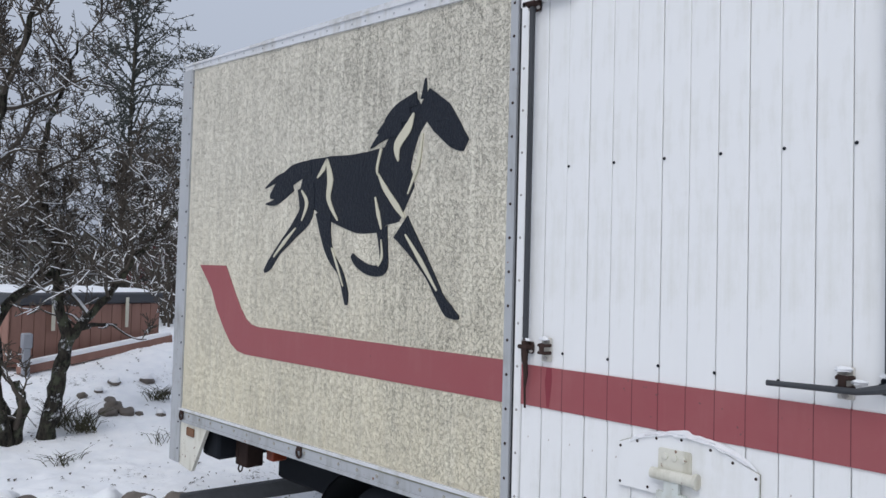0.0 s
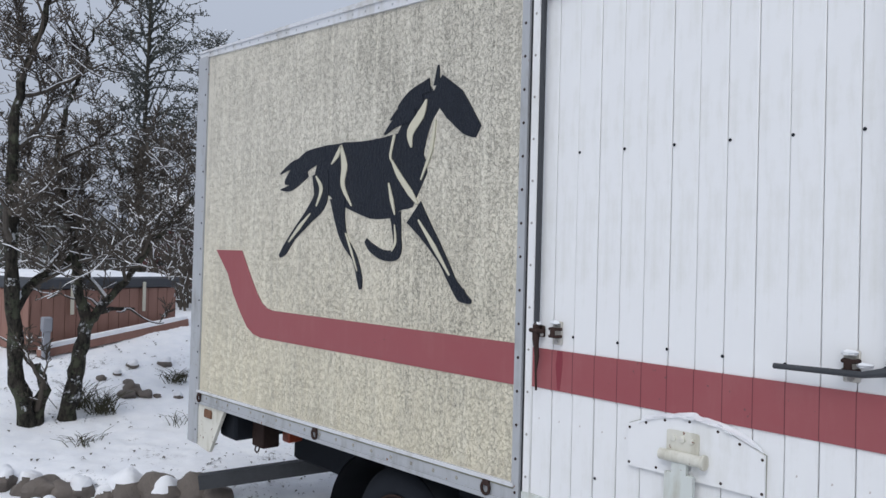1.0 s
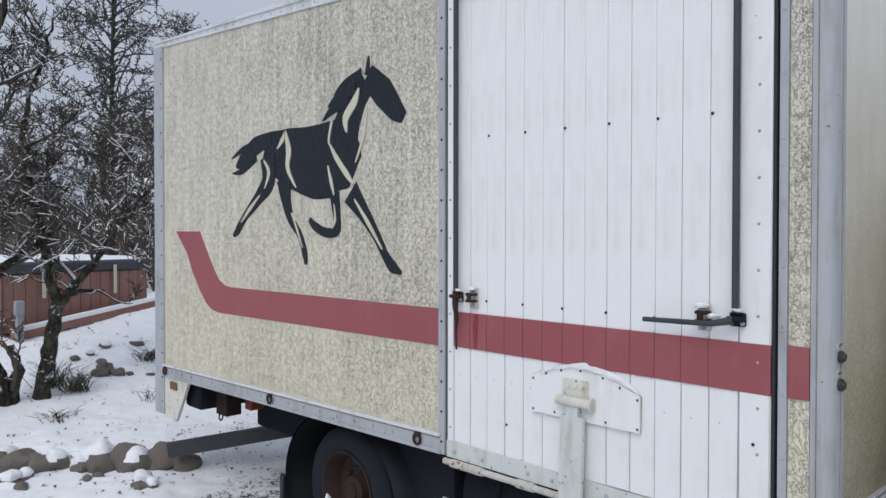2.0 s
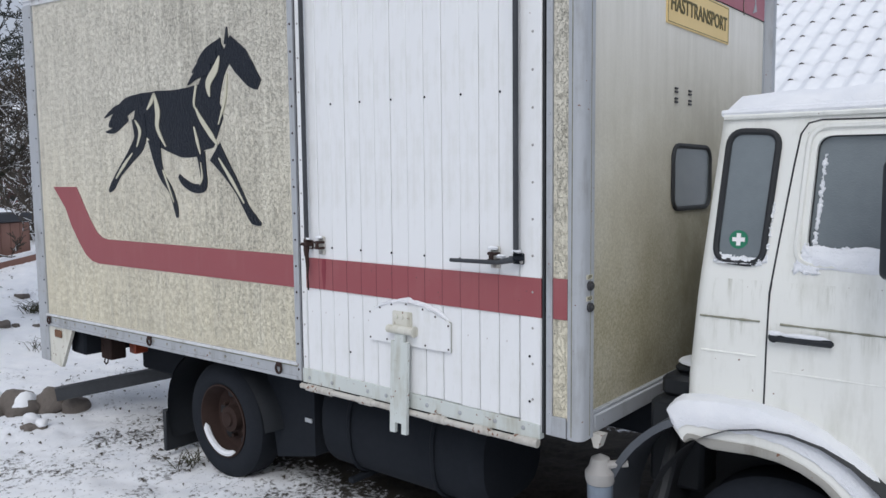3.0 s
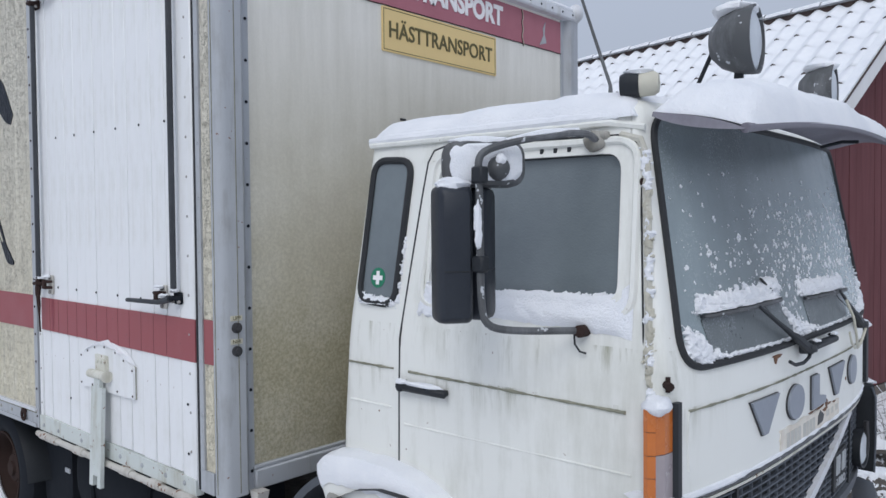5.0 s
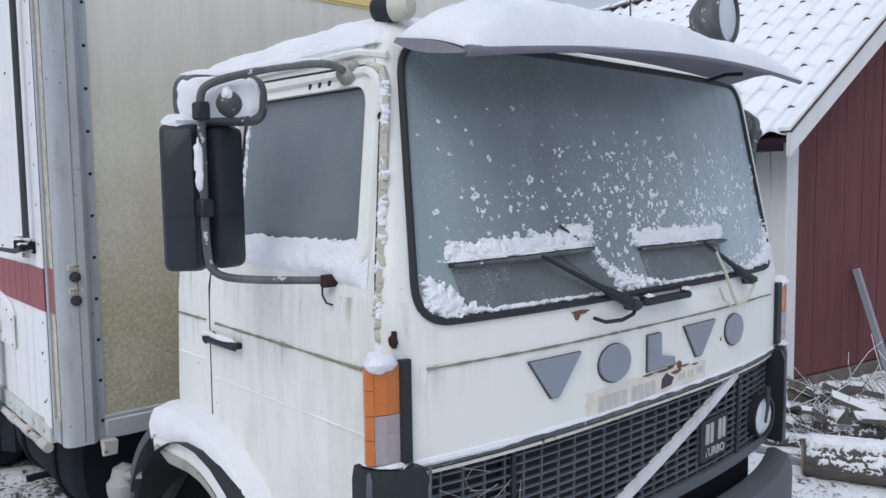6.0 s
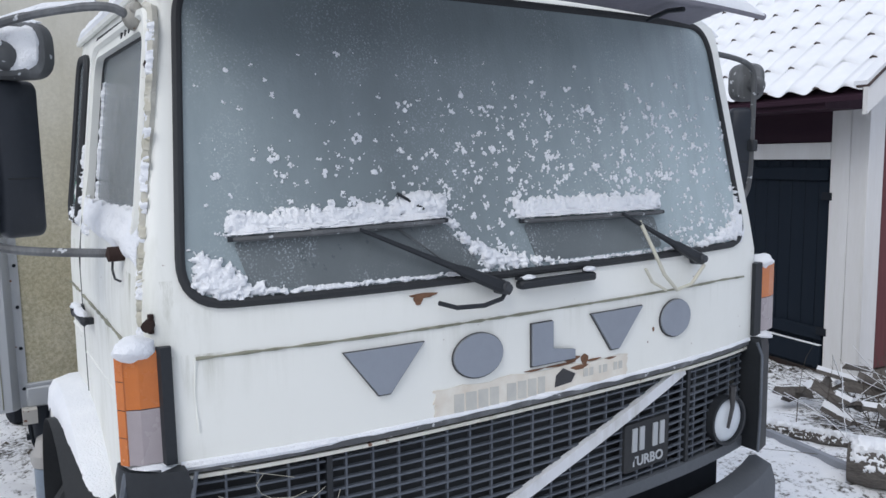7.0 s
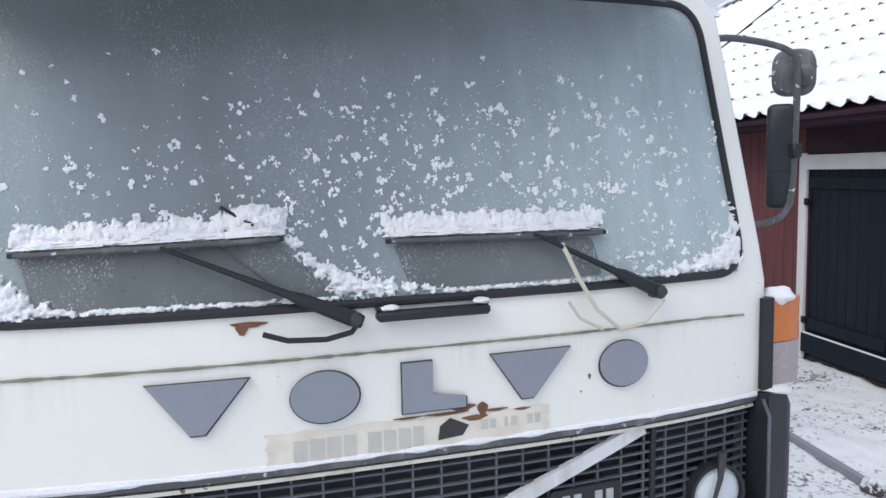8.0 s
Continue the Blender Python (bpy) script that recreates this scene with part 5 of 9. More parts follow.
def groove(name, pts, r, material, parent, surf, d=0.0):
    me = Mesh()
    if name == "pressed_line":
        # dirt sits unevenly along the edge
        fine = []
        for (a, b), (c, e) in zip(pts[:-1], pts[1:]):
            k_ = max(1, int(math.hypot(c - a, e - b) / 0.012))
            fine += [(a + (c - a) * i / k_, b + (e - b) * i / k_) for i in range(k_)]
        fine.append(pts[-1])
        tube(me, [surf(u, v, d) for u, v in fine], [r * (0.75 + 0.55 * noise.noise(Vector((u * 23, v * 23, 4.0))) + 0.35 * noise.noise(Vector((u * 90, v * 90, 4.0)))) for u, v in fine], 6)
    else:
        tube(me, [surf(u, v, d) for u, v in pts], r, 6)
    return part(name, me, material, parent)


# side door of the cab
cdoor = new("cab_door")
cdoor.parent = cab
tagged(cdoor, "white cab door with a frosted window")
gap = [(0.712, 1.04), (0.716, 1.30), (0.722, 1.50), (0.745, 1.69), (0.782, 1.98), (0.80, 2.10), (0.825, 2.14), (0.87, 2.150), (1.2, 2.142), (1.53, 2.132)]
groove("door_gap", gap, 0.0045, RUBBER, cdoor, cab_side, -0.002)
gutter = [(1.53, 2.132), (1.590, 2.115), (1.610, 2.07), (1.624, 1.9), (1.646, 1.6), (1.658, 1.3), (1.665, 0.85)]
groove("pillar_gutter", gutter, 0.012, MOSS, cdoor, cab_side, -0.004)
groove("door_gap", [(u - 0.015, v) for u, v in gutter[1:]], 0.003, RUBBER, cdoor, cab_side, 0.0005)
for hx in (1.269, 1.318, 1.366):
    me = Mesh()
    slab(me, rounded(hx - 0.006, 2.096, hx + 0.006, 2.114, 0.004, 3, 2), cab_side, -0.001, 0.0035)
    part("vent_hole", me, RUBBER, cdoor)
me = Mesh()
wout = quad_round([(0.842, 1.655), (1.550, 1.665), (1.540, 2.082), (0.862, 2.092)], 0.055, 6)
slab(me, wout, cab_side, -0.030, -0.022, 5)
sw = part("side_window", me, FROSTSIDE, cdoor, "frosted grey door window")
me = Mesh()
tube(me, [cab_side(u, v, -0.021) for u, v in wout], 0.005, 8, closed=True)
part("window_seal", me, RUBBER, sw)
me = Mesh()
cu_, cv_ = 1.195, 1.8675
fl = []
for u, v in wout:
    k_ = max(abs(u - cu_) / 0.372, abs(v - cv_) / 0.2395)
    fl.append((cu_ + (u - cu_) / k_, cv_ + (v - cv_) / k_))
nw = len(wout)
wv = [cab_side(u, v, 0.0) for u, v in fl] + [cab_side(u, v, 0.004) for u, v in wout] + [cab_side(u, v, -0.028) for u, v in wout]
me.add(wv, [(a * nw + j, a * nw + (j + 1) % nw, (a + 1) * nw + (j + 1) % nw, (a + 1) * nw + j) for a in range(2) for j in range(nw)])
part("window_surround", me, CAB, cdoor)
me = Mesh()
ring = quad_round([(0.806, 1.615), (1.598, 1.625), (1.590, 2.118), (0.835, 2.128)], 0.075, 6)
tube(me, [cab_side(u, v, 0.002) for u, v in ring], 0.012, 6, closed=True)
part("window_moulding", me, CAB, cdoor)
# pressed lines in the sheet metal
groove("pressed_line", [(0.765, 1.385), (1.585, 1.370)], 0.0055, ALGAE_SHADE, cdoor, cab_side, 0.002)
groove("pressed_line", [(0.74, 1.20), (1.60, 1.20)], 0.006, CAB, cdoor, cab_side, -0.001)
groove("pressed_line", [(0.458, 1.390), (0.690, 1.388)], 0.0055, ALGAE_SHADE, cab, cab_side, 0.002)
groove("pressed_line", [(0.465, 1.25), (0.68, 1.25)], 0.006, CAB, cab, cab_side, -0.001)
me = Mesh()
box(me, (0.735, 0.247, 1.322), (0.958, 0.267, 1.349), 0.009)
lathe(me, [(-0.02, 0.019), (0.012, 0.019), (0.017, 0.012), (0.018, 0)], (0.750, 0.262, 1.338), (0, -1, 0), 12)
box(me, (0.74, 0.255, 1.325), (0.765, 0.286, 1.345), 0.004)
box(me, (0.92, 0.255, 1.325), (0.945, 0.286, 1.345), 0.004)
part("door_handle", me, PLASTIC, cdoor, "black pull handle")
# rear quarter window
me = Mesh()
qout = quad_round([(0.506, 1.618), (0.688, 1.606), (0.728, 2.112), (0.540, 2.124)], 0.06, 6)
slab(me, qout, cab_side, -0.004, 0.003, 4)
qw = part("quarter_window", me, FROSTSIDE, cab, "narrow frosted rear quarter window")
me = Mesh()
tube(me, [cab_side(u, v, 0.004) for u, v in qout], 0.013, 8, closed=True)
part("window_seal", me, RUBBER, qw)
me = Mesh()
c0 = (0.596, 1.70)
slab(me, [(c0[0] + 0.036 * math.cos(a), c0[1] + 0.036 * math.sin(a)) for a in np.linspace(0, 2 * math.pi, 25)[:-1]], cab_side, 0.002, 0.0045)
stk = part("first_aid_sticker", me, GREEN, qw, "round green sticker with a white cross")
me = Mesh()
for a, b in ((0.024, 0.008), (0.008, 0.024)):
    slab(me, [(c0[0] - a, c0[1] - b), (c0[0] + a, c0[1] - b), (c0[0] + a, c0[1] + b), (c0[0] - a, c0[1] + b)], cab_side, 0.003, 0.0056 + a * 0.01)
part("white_cross", me, WHITETEXT, stk)

# windscreen
me = Mesh()
ws = quad_round([(0.352, 1.490), (2.190, 1.490), (2.113, 2.199), (0.411, 2.197)], 0.10, 8)
slab(me, ws, cab_front, -0.006, 0.004, 10)
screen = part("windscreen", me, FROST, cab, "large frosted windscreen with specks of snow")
me = Mesh()
tube(me, [cab_front(u, v, 0.005) for u, v in ws], 0.0105, 8, closed=True)
part("windscreen_seal", me, RUBBER, screen, "black rubber windscreen seal")
for poly in ([(0.47, 1.618), (0.975, 1.63), (1.09, 1.512), (0.50, 1.512)], [(1.225, 1.612), (1.72, 1.606), (1.74, 1.515), (1.26, 1.512)]):
    me = Mesh()
    slab(me, quad_round(poly[::-1], 0.015, 3), cab_front, 0.003, 0.0065, 4)
    part("wiped_area", me, WIPED, screen, "clear wiped glass below a wiper")
# A-pillar gap, clip and hinge
me = Mesh()
for z in (2.0, 1.46):
    p = Vector((front_x(0.33, z) - 0.016, side_y(z) + 0.010, z))
    tube(me, [p, p + Vector((0.018, -0.012, -0.004))], 0.012, 8)
    tube(me, [p + Vector((0.005, 0, 0.02)), p + Vector((0.005, 0, -0.02))], 0.007, 6)
part_each("door_hinge", me, RUST, cab, "rusty door hinges")
# front pressed lines
groove("pressed_line", [(0.375, 1.378)] + [(y, 1.380) for y in np.linspace(0.5, 2.05, 20)] + [(2.19, 1.374)], 0.004, ALGAE_SHADE, cab, cab_front, 0.002)
groove("pressed_line", [(0.375, 1.378), (0.37, 1.30), (0.375, 1.215)], 0.004, CAB, cab, cab_front, 0.0)
# five silver shapes in a row, each on a dark backing
SHAPES = [
    [(0.694, 1.35), (0.896, 1.35), (0.806, 1.240), (0.776, 1.240)],
    "disc 1.056 1.294 0.074 0.056",
    [(1.228, 1.237), (1.376, 1.237), (1.376, 1.262), (1.298, 1.275), (1.298, 1.35), (1.228, 1.35)],
    [(1.440, 1.35), (1.640, 1.35), (1.546, 1.240), (1.516, 1.240)],
    "disc 1.794 1.294 0.068 0.056",
]
for sh in SHAPES:
    if isinstance(sh, str):
        _, a, b, ra, rb = sh.split()
        a, b, ra, rb = float(a), float(b), float(ra), float(rb)
        out = [(a + ra * math.cos(t), b + rb * math.sin(t)) for t in np.linspace(0, 2 * math.pi, 29)[:-1]]
    else:
        out = sh
    cu = sum(p[0] for p in out) / len(out)
    cv = sum(p[1] for p in out) / len(out)
    me = Mesh()
    slab(me, [(cu + (u - cu) * 1.045 + 0.002, cv + (v - cv) * 1.055 - 0.002) for u, v in out], cab_front, -0.002, 0.006)
    back = part("badge_back", me, SWITCH, cab, smooth=False)
    me = Mesh()
    slab(me, out, cab_front, 0.004, 0.013)
    part("badge_shape", me, LETTER, back, "silver-grey badge shape", smooth=False)
# torn paper strip with unreadable marks
me = Mesh()
torn = [(0.930, 1.150), (1.585, 1.145), (1.585, 1.212), (1.285, 1.220), (0.930, 1.222)]
rip = []
for a, b in zip(torn, torn[1:] + torn[:1]):
    for i in range(9):
        rip.append((a[0] + (b[0] - a[0]) * i / 9 + rng.uniform(-0.006, 0.006), a[1] + (b[1] - a[1]) * i / 9 + rng.uniform(-0.007, 0.007)))
slab(me, rip, cab_front, -0.001, 0.0025, 3)
strip = part("torn_sticker", me, PEELING, cab, "torn peeling cream paper strip with grey bars", smooth=False)
me = Mesh()
for u0, u1 in ((0.985, 1.014), (1.020, 1.052), (1.058, 1.088), (1.094, 1.122), (1.148, 1.178), (1.184, 1.212), (1.218, 1.246), (1.252, 1.276)):
    slab(me, [(u0, 1.155), (u1, 1.153), (u1, 1.200), (u0, 1.202)], cab_front, 0.002, 0.0035)
for u0, u1 in ((1.415, 1.432), (1.438, 1.452), (1.474, 1.482), (1.490, 1.506), (1.532, 1.546), (1.552, 1.566)):
    slab(me, [(u0, 1.175), (u1, 1.175), (u1, 1.197), (u0, 1.198)], cab_front, 0.002, 0.0035)
part_each("printed_bar", me, FADED, strip, "grey printed bars", smooth=False)
me = Mesh()
slab(me, [(1.31, 1.163), (1.37, 1.168), (1.385, 1.19), (1.34, 1.212), (1.315, 1.195)], cab_front, 0.002, 0.0036)
part("printed_spot", me, SWITCH, strip, smooth=False)
me = Mesh()
for u, v, a, b in ((1.370, 1.232, 0.03, 0.008), (1.42, 1.222, 0.012, 0.018), (1.40, 1.205, 0.03, 0.007), (0.905, 1.462, 0.035, 0.006), (0.89, 1.452, 0.012, 0.012), (1.36, 1.24, 0.012, 0.012), (1.33, 1.222, 0.05, 0.003), (1.45, 1.218, 0.03, 0.003), (1.24, 1.222, 0.03, 0.0025), (1.52, 1.212, 0.02, 0.003), (1.70, 1.27, 0.003, 0.007)):
    slab(me, [(u + a * math.cos(t) * (1 + 0.3 * math.sin(3 * t)), v + b * math.sin(t)) for t in np.linspace(0, 2 * math.pi, 13)[:-1]], cab_front, -0.001, 0.0028)
part_each("rust_patch", me, ORANGERUST, cab, "patches of rust eating through the paint", smooth=False)

# grille
grille = new("grille")
grille.parent = cab
tagged(grille, "black lattice grille with a silver diagonal bar")
GY0, GY1, GZ0, GZ1 = 0.345, 2.235, 0.795, 1.128


def on_grille(u, v, d):
    return Vector((front_x(u, 1.12) - 0.02 + d - 0.02 * (1.12 - v), u, v))


me = Mesh()
slab(me, rounded(GY0, GZ0, GY1, GZ1, 0.03, 3), on_grille, -0.07, -0.055, 3)
part("grille_back", me, RUBBER, grille)
NV, NH = 28, 13


def bar_between(name, a, b, w, d0, d1, material, parent, steps=10):
    me = Mesh()
    pts = [(a[0] + (b[0] - a[0]) * i / steps, a[1] + (b[1] - a[1]) * i / steps) for i in range(steps + 1)]
    dx, dz = b[0] - a[0], b[1] - a[1]
    q = math.hypot(dx, dz)
    nx, nz = -dz / q * w / 2, dx / q * w / 2
    vs = []
    for u, v in pts:
        vs += [on_grille(u + nx, v + nz, d1), on_grille(u - nx, v - nz, d1), on_grille(u - nx, v - nz, d0), on_grille(u + nx, v + nz, d0)]
    fs = [(i * 4 + j, i * 4 + (j + 1) % 4, i * 4 + 4 + (j + 1) % 4, i * 4 + 4 + j) for i in range(steps) for j in range(4)]
    fs += [(0, 1, 2, 3), (steps * 4, steps * 4 + 1, steps * 4 + 2, steps * 4 + 3)]
    me.add(vs, fs)
    return part(name, me, material, parent, smooth=False)


for i in range(NH):
    z = GZ0 + 0.02 + (GZ1 - GZ0 - 0.03) * i / (NH - 1)
    bar_between("grille_slat", (GY0, z), (GY1, z), 0.005, -0.011, 0.0, FROSTBAR, grille, 14)
for i in range(NV):
    y = GY0 + 0.015 + (GY1 - GY0 - 0.03) * i / (NV - 1)
    bar_between("grille_slat", (y, GZ0), (y, GZ1), 0.005, -0.011, -0.002, FROSTBAR, grille, 1)
for y in (0.66, 1.90):
    bar_between("grille_joint", (y, GZ0), (y, GZ1), 0.014, -0.05, 0.006, PLASTIC, grille, 1)
bar_between("diagonal_bar", (1.02, 0.80), (1.865, 1.115), 0.034, -0.005, 0.014, PALEALU, grille, 10)
tagged(bar_between("grille_rim", (GY0 - 0.008, GZ1 + 0.009), (GY1 + 0.008, GZ1 + 0.009), 0.014, -0.03, 0.024, FROSTYBLACK, grille, 48), "frosty dark moulding above the grille")
bar_between("grille_rim", (GY0 - 0.004, GZ1 - 0.010), (GY1 + 0.004, GZ1 - 0.010), 0.009, -0.03, 0.018, OLDCREAM, grille, 48)
bar_between("grille_rim", (GY0 - 0.01, GZ0 - 0.016), (GY1 + 0.01, GZ0 - 0.016), 0.038, -0.05, 0.012, GREYPLASTIC, grille, 48)
# model plate: bars above, word below
me = Mesh()
slab(me, rounded(1.60, 0.835, 1.80, 0.985, 0.008, 2), on_grille, -0.01, 0.008)
plate_b = part("model_plate", me, RUBBER, grille, "small dark plate with pale bars and a word", smooth=False)
me = Mesh()
for u0, u1, v0, v1 in ((1.632, 1.652, 0.897, 0.970), (1.664, 1.684, 0.897, 0.970), (1.724, 1.744, 0.897, 0.970), (1.756, 1.776, 0.897, 0.970)):
    slab(me, [(u0, v0), (u1, v0), (u1, v1), (u0, v1)], on_grille, 0.006, 0.012)
part_each("pale_bar", me, PLATEGREY, plate_b, smooth=False)
gm = Matrix.Translation((front_x(1.7, 1.12) - 0.02 - 0.02 * 0.26 + 0.009, 1.70, 0.862)) @ Matrix(((0, 0, 1, 0), (1, 0, 0, 0), (0, 1, 0, 0), (0, 0, 0, 1)))
lettering("TURBO", 0.043, PLATEGREY, plate_b, gm, depth=0.001, bold=0.001)
# radiator area and bumper below
me = Mesh()
box(me, (1.45, 0.4, 0.42), (1.66, 2.18, 0.78), 0.02)
part("lower_front", me, DARKSTEEL, cab)
me = Mesh()
prof = [(0.0, 0.30), (0.08, 0.31), (0.11, 0.36), (0.11, 0.60), (0.09, 0.655), (0.03, 0.67), (0.0, 0.66)]
st = []
for t in np.linspace(0, 1, 31):
    y = 0.20 + (2.37 - 0.20) * t
    e = abs(t - 0.5) * 2
    st.append((y, 1.74 - 0.10 * e ** 4, 0.0 + 0.02 * e ** 6))
n = len(prof)
vs = [(xx + a, y, z + zz) for y, xx, zz in st for a, z in prof]
fs = [(i * n + j, i * n + (j + 1) % n, (i + 1) * n + (j + 1) % n, (i + 1) * n + j) for i in range(len(st) - 1) for j in range(n)]
fs += [tuple(range(n)), tuple(range((len(st) - 1) * n, len(st) * n))]
me.add(vs, fs)
part("bumper", me, GREYPLASTIC, cab, "grey plastic bumper dusted with snow")


def corner_lamp(near):
    """The tall indicator at a front corner of the cab with the panel below it."""
    def m(y):
        return y if near else 2.295 + (0.30 - y) * 1.6
    me = Mesh()
    prof = [(1.668, 0.226), (1.680, 0.225), (1.695, 0.235), (1.708, 0.262), (1.712, 0.30), (1.668, 0.30)]
    for z0, z1, k in ((1.285, 1.405, 0), (1.165, 1.283, 1)):
        n = len(prof)
        vs = [(x, m(y), z) for z in (z0, z1) for x, y in prof]
        me.add(vs, [(j, (j + 1) % n, n + (j + 1) % n, n + j) for j in range(n)] + [tuple(range(n)), tuple(range(n, 2 * n))], k)
    lamp = part("indicator", me, [AMBER, CLEARLENS], cab, "tall corner lamp, amber above and milky below", smooth=False)
    me = Mesh()
    vs = [(x, m(y), z) for z in (1.16, 1.412) for x, y in ((1.64, 0.301), (1.714, 0.299), (1.726, 0.304), (1.726, 0.326), (1.64, 0.326))]
    me.add(vs, [(j, (j + 1) % 5, 5 + (j + 1) % 5, 5 + j) for j in range(5)] + [(0, 1, 2, 3, 4), (5, 6, 7, 8, 9)])
    part("lamp_frame", me, PLASTIC, lamp)
    if near:
        me = Mesh()
        vs = [(x, y - 0.002, z) for z in (1.165, 1.403) for x, y in ((1.666, 0.228), (1.680, 0.223), (1.697, 0.235), (1.69, 0.25), (1.67, 0.25))]
        me.add(vs, [(j, (j + 1) % 5, 5 + (j + 1) % 5, 5 + j) for j in range(5)] + [(0, 1, 2, 3, 4), (5, 6, 7, 8, 9)])
        part("side_lens", me, AMBER, lamp, smooth=False)
        for z in (1.225, 1.284, 1.345):
            me = Mesh()
            tube(me, [(1.667, 0.2265, z), (1.680, 0.2215, z), (1.697, 0.2335, z)], 0.0011, 5)
            part("lens_rib", me, RUST, lamp)
    me = Mesh()
    prof = [(1.625, 0.216), (1.67, 0.213), (1.705, 0.23), (1.74, 0.27), (1.765, 0.345), (1.66, 0.345), (1.625, 0.27)]
    n = len(prof)
    side = (lambda y: y) if near else (lambda y: 2 * YC - y + 0.02)
    vs = [(x, side(y), z) for z in (0.76, 1.12) for x, y in prof]
    vs += [(1.64 + (x - 1.64) * 0.93, side(0.28 + (y - 0.28) * 0.9), 1.152) for x, y in prof]
    fs = [(i * n + j, i * n + (j + 1) % n, (i + 1) * n + (j + 1) % n, (i + 1) * n + j) for i in range(2) for j in range(n)]
    me.add(vs, fs + [tuple(range(n)), tuple(range(2 * n, 3 * n))])
    panel = part("corner_panel", me, PLASTIC, cab, "dark plastic corner panel with frosty edges")
    for x, y, r in ((1.692, 0.220, 0.009), (1.766, 0.344, 0.005)):
        me = Mesh()
        tube(me, [(x - 0.004, side(y + 0.002), 0.76), (x, side(y), 0.9), (x, side(y), 1.10), (x - 0.012, side(y + 0.012), 1.145)], r, 7)
        part("panel_edge", me, FROSTBAR, panel, "frosty grey edge")


corner_lamp(True)
corner_lamp(False)
# headlamps
for s_ in (-1, 1):
    y = YC + s_ * 0.81
    c = on_grille(y, 0.90, 0.03)
    me = Mesh()
    lathe(me, [(-0.05, 0.075), (0.0, 0.085), (0.012, 0.085), (0.012, 0.076), (-0.005, 0.074)], c, (1, 0, 0), 28)
    hl = part("headlamp", me, PLASTIC, cab, "round headlamp in a black ring")
    me = Mesh()
    lathe(me, [(-0.002, 0.075), (0.008, 0.06), (0.016, 0.03), (0.018, 0)], c, (1, 0, 0), 28)
    part("lamp_glass", me, LAMPGLASS, hl, "iced lamp glass")
    me = Mesh()
    a = on_grille(y + 0.005, 1.0, 0.045)
    tube(me, [a, a + Vector((0.01, -0.012, -0.05)), a + Vector((0.012, -0.035, -0.115))], [0.012, 0.007, 0.005], 6)
    tube(me, [a + Vector((0, 0, 0.02)), a], 0.012, 6)
    part("lamp_wiper", me, SWITCH, hl)

# wheel arch of the cab: a flat-topped pressing with a grimy turned-in lip
ARCH = [((0.40, 0.905), (0.44, 0.885)), ((0.362, 0.945), (0.45, 0.90)), ((0.365, 0.99), (0.465, 0.91)), ((0.40, 1.03), (0.49, 0.905)),
        ((0.48, 1.045), (0.535, 0.895)), ((0.60, 1.050), (0.62, 0.90)), ((0.72, 1.045), (0.71, 0.905)), ((0.83, 1.025), (0.80, 0.897)),
        ((0.93, 0.985), (0.88, 0.873)), ((1.02, 0.925), (0.955, 0.835)), ((1.10, 0.855), (1.02, 0.775)), ((1.17, 0.77), (1.075, 0.70)),
        ((1.22, 0.67), (1.115, 0.615)), ((1.25, 0.55), (1.145, 0.52))]


def arch_at(t, k):
    """A point of the arch: t along it, k from its outer edge (0) to its inner one (1)."""
    q = min(max(t, 0.0), 0.99999) * (len(ARCH) - 1)
    i = int(q)
    f = q - i
    (a, b), (c, d) = ARCH[i], ARCH[i + 1]
    o = (a[0] + (c[0] - a[0]) * f, a[1] + (c[1] - a[1]) * f)
    w = (b[0] + (d[0] - b[0]) * f, b[1] + (d[1] - b[1]) * f)
    return o[0] + (w[0] - o[0]) * k, o[1] + (w[1] - o[1]) * k


def arch_band(sec, n=44):
    me = Mesh()
    vs = []
    for i in range(n + 1):
        for k, y in sec:
            x, z = arch_at(i / n, k)
            vs.append((x, y, z))
    m = len(sec)
    me.add(vs, [(i * m + j, i * m + j + 1, (i + 1) * m + j + 1, (i + 1) * m + j) for i in range(n) for j in range(m - 1)] + [tuple(range(m)), tuple(range(n * m, n * m + m))])
    return me


arch_part = part("wheel_arch", arch_band([(0.02, 0.31), (0.0, 0.290), (0.0, 0.262), (0.06, 0.226), (0.22, 0.204), (0.55, 0.192), (0.86, 0.190), (0.90, 0.205), (0.80, 0.31)]), CAB, cab, "white wheel arch under a cap of snow")
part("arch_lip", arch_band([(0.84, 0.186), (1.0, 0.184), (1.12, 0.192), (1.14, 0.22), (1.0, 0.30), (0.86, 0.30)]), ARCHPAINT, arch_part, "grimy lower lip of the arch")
me = Mesh()
flap = []
for a in np.linspace(radians(112), radians(205), 18):
    flap += [Vector((0.67 + q * math.cos(a), yy, 0.42 + q * math.sin(a))) for q, yy in ((0.62, 0.20), (0.62, 0.55), (0.59, 0.55), (0.59, 0.20))]
me.add(flap, [(i * 4 + j, i * 4 + (j + 1) % 4, i * 4 + 4 + (j + 1) % 4, i * 4 + 4 + j) for i in range(17) for j in range(4)] + [(0, 1, 2, 3), (68, 69, 70, 71)])
part("inner_mudguard", me, GREYPLASTIC, cab, "dark grey inner mudguard with snow on it")
me = Mesh()
lathe(me, [(0.0, 0.50), (-0.5, 0.50), (-0.5, 0.0)], (0.78, 0.16, 0.50), (0, -1, 0), 28)
part("wheel_well", me, RUBBER, cab)
me = Mesh()
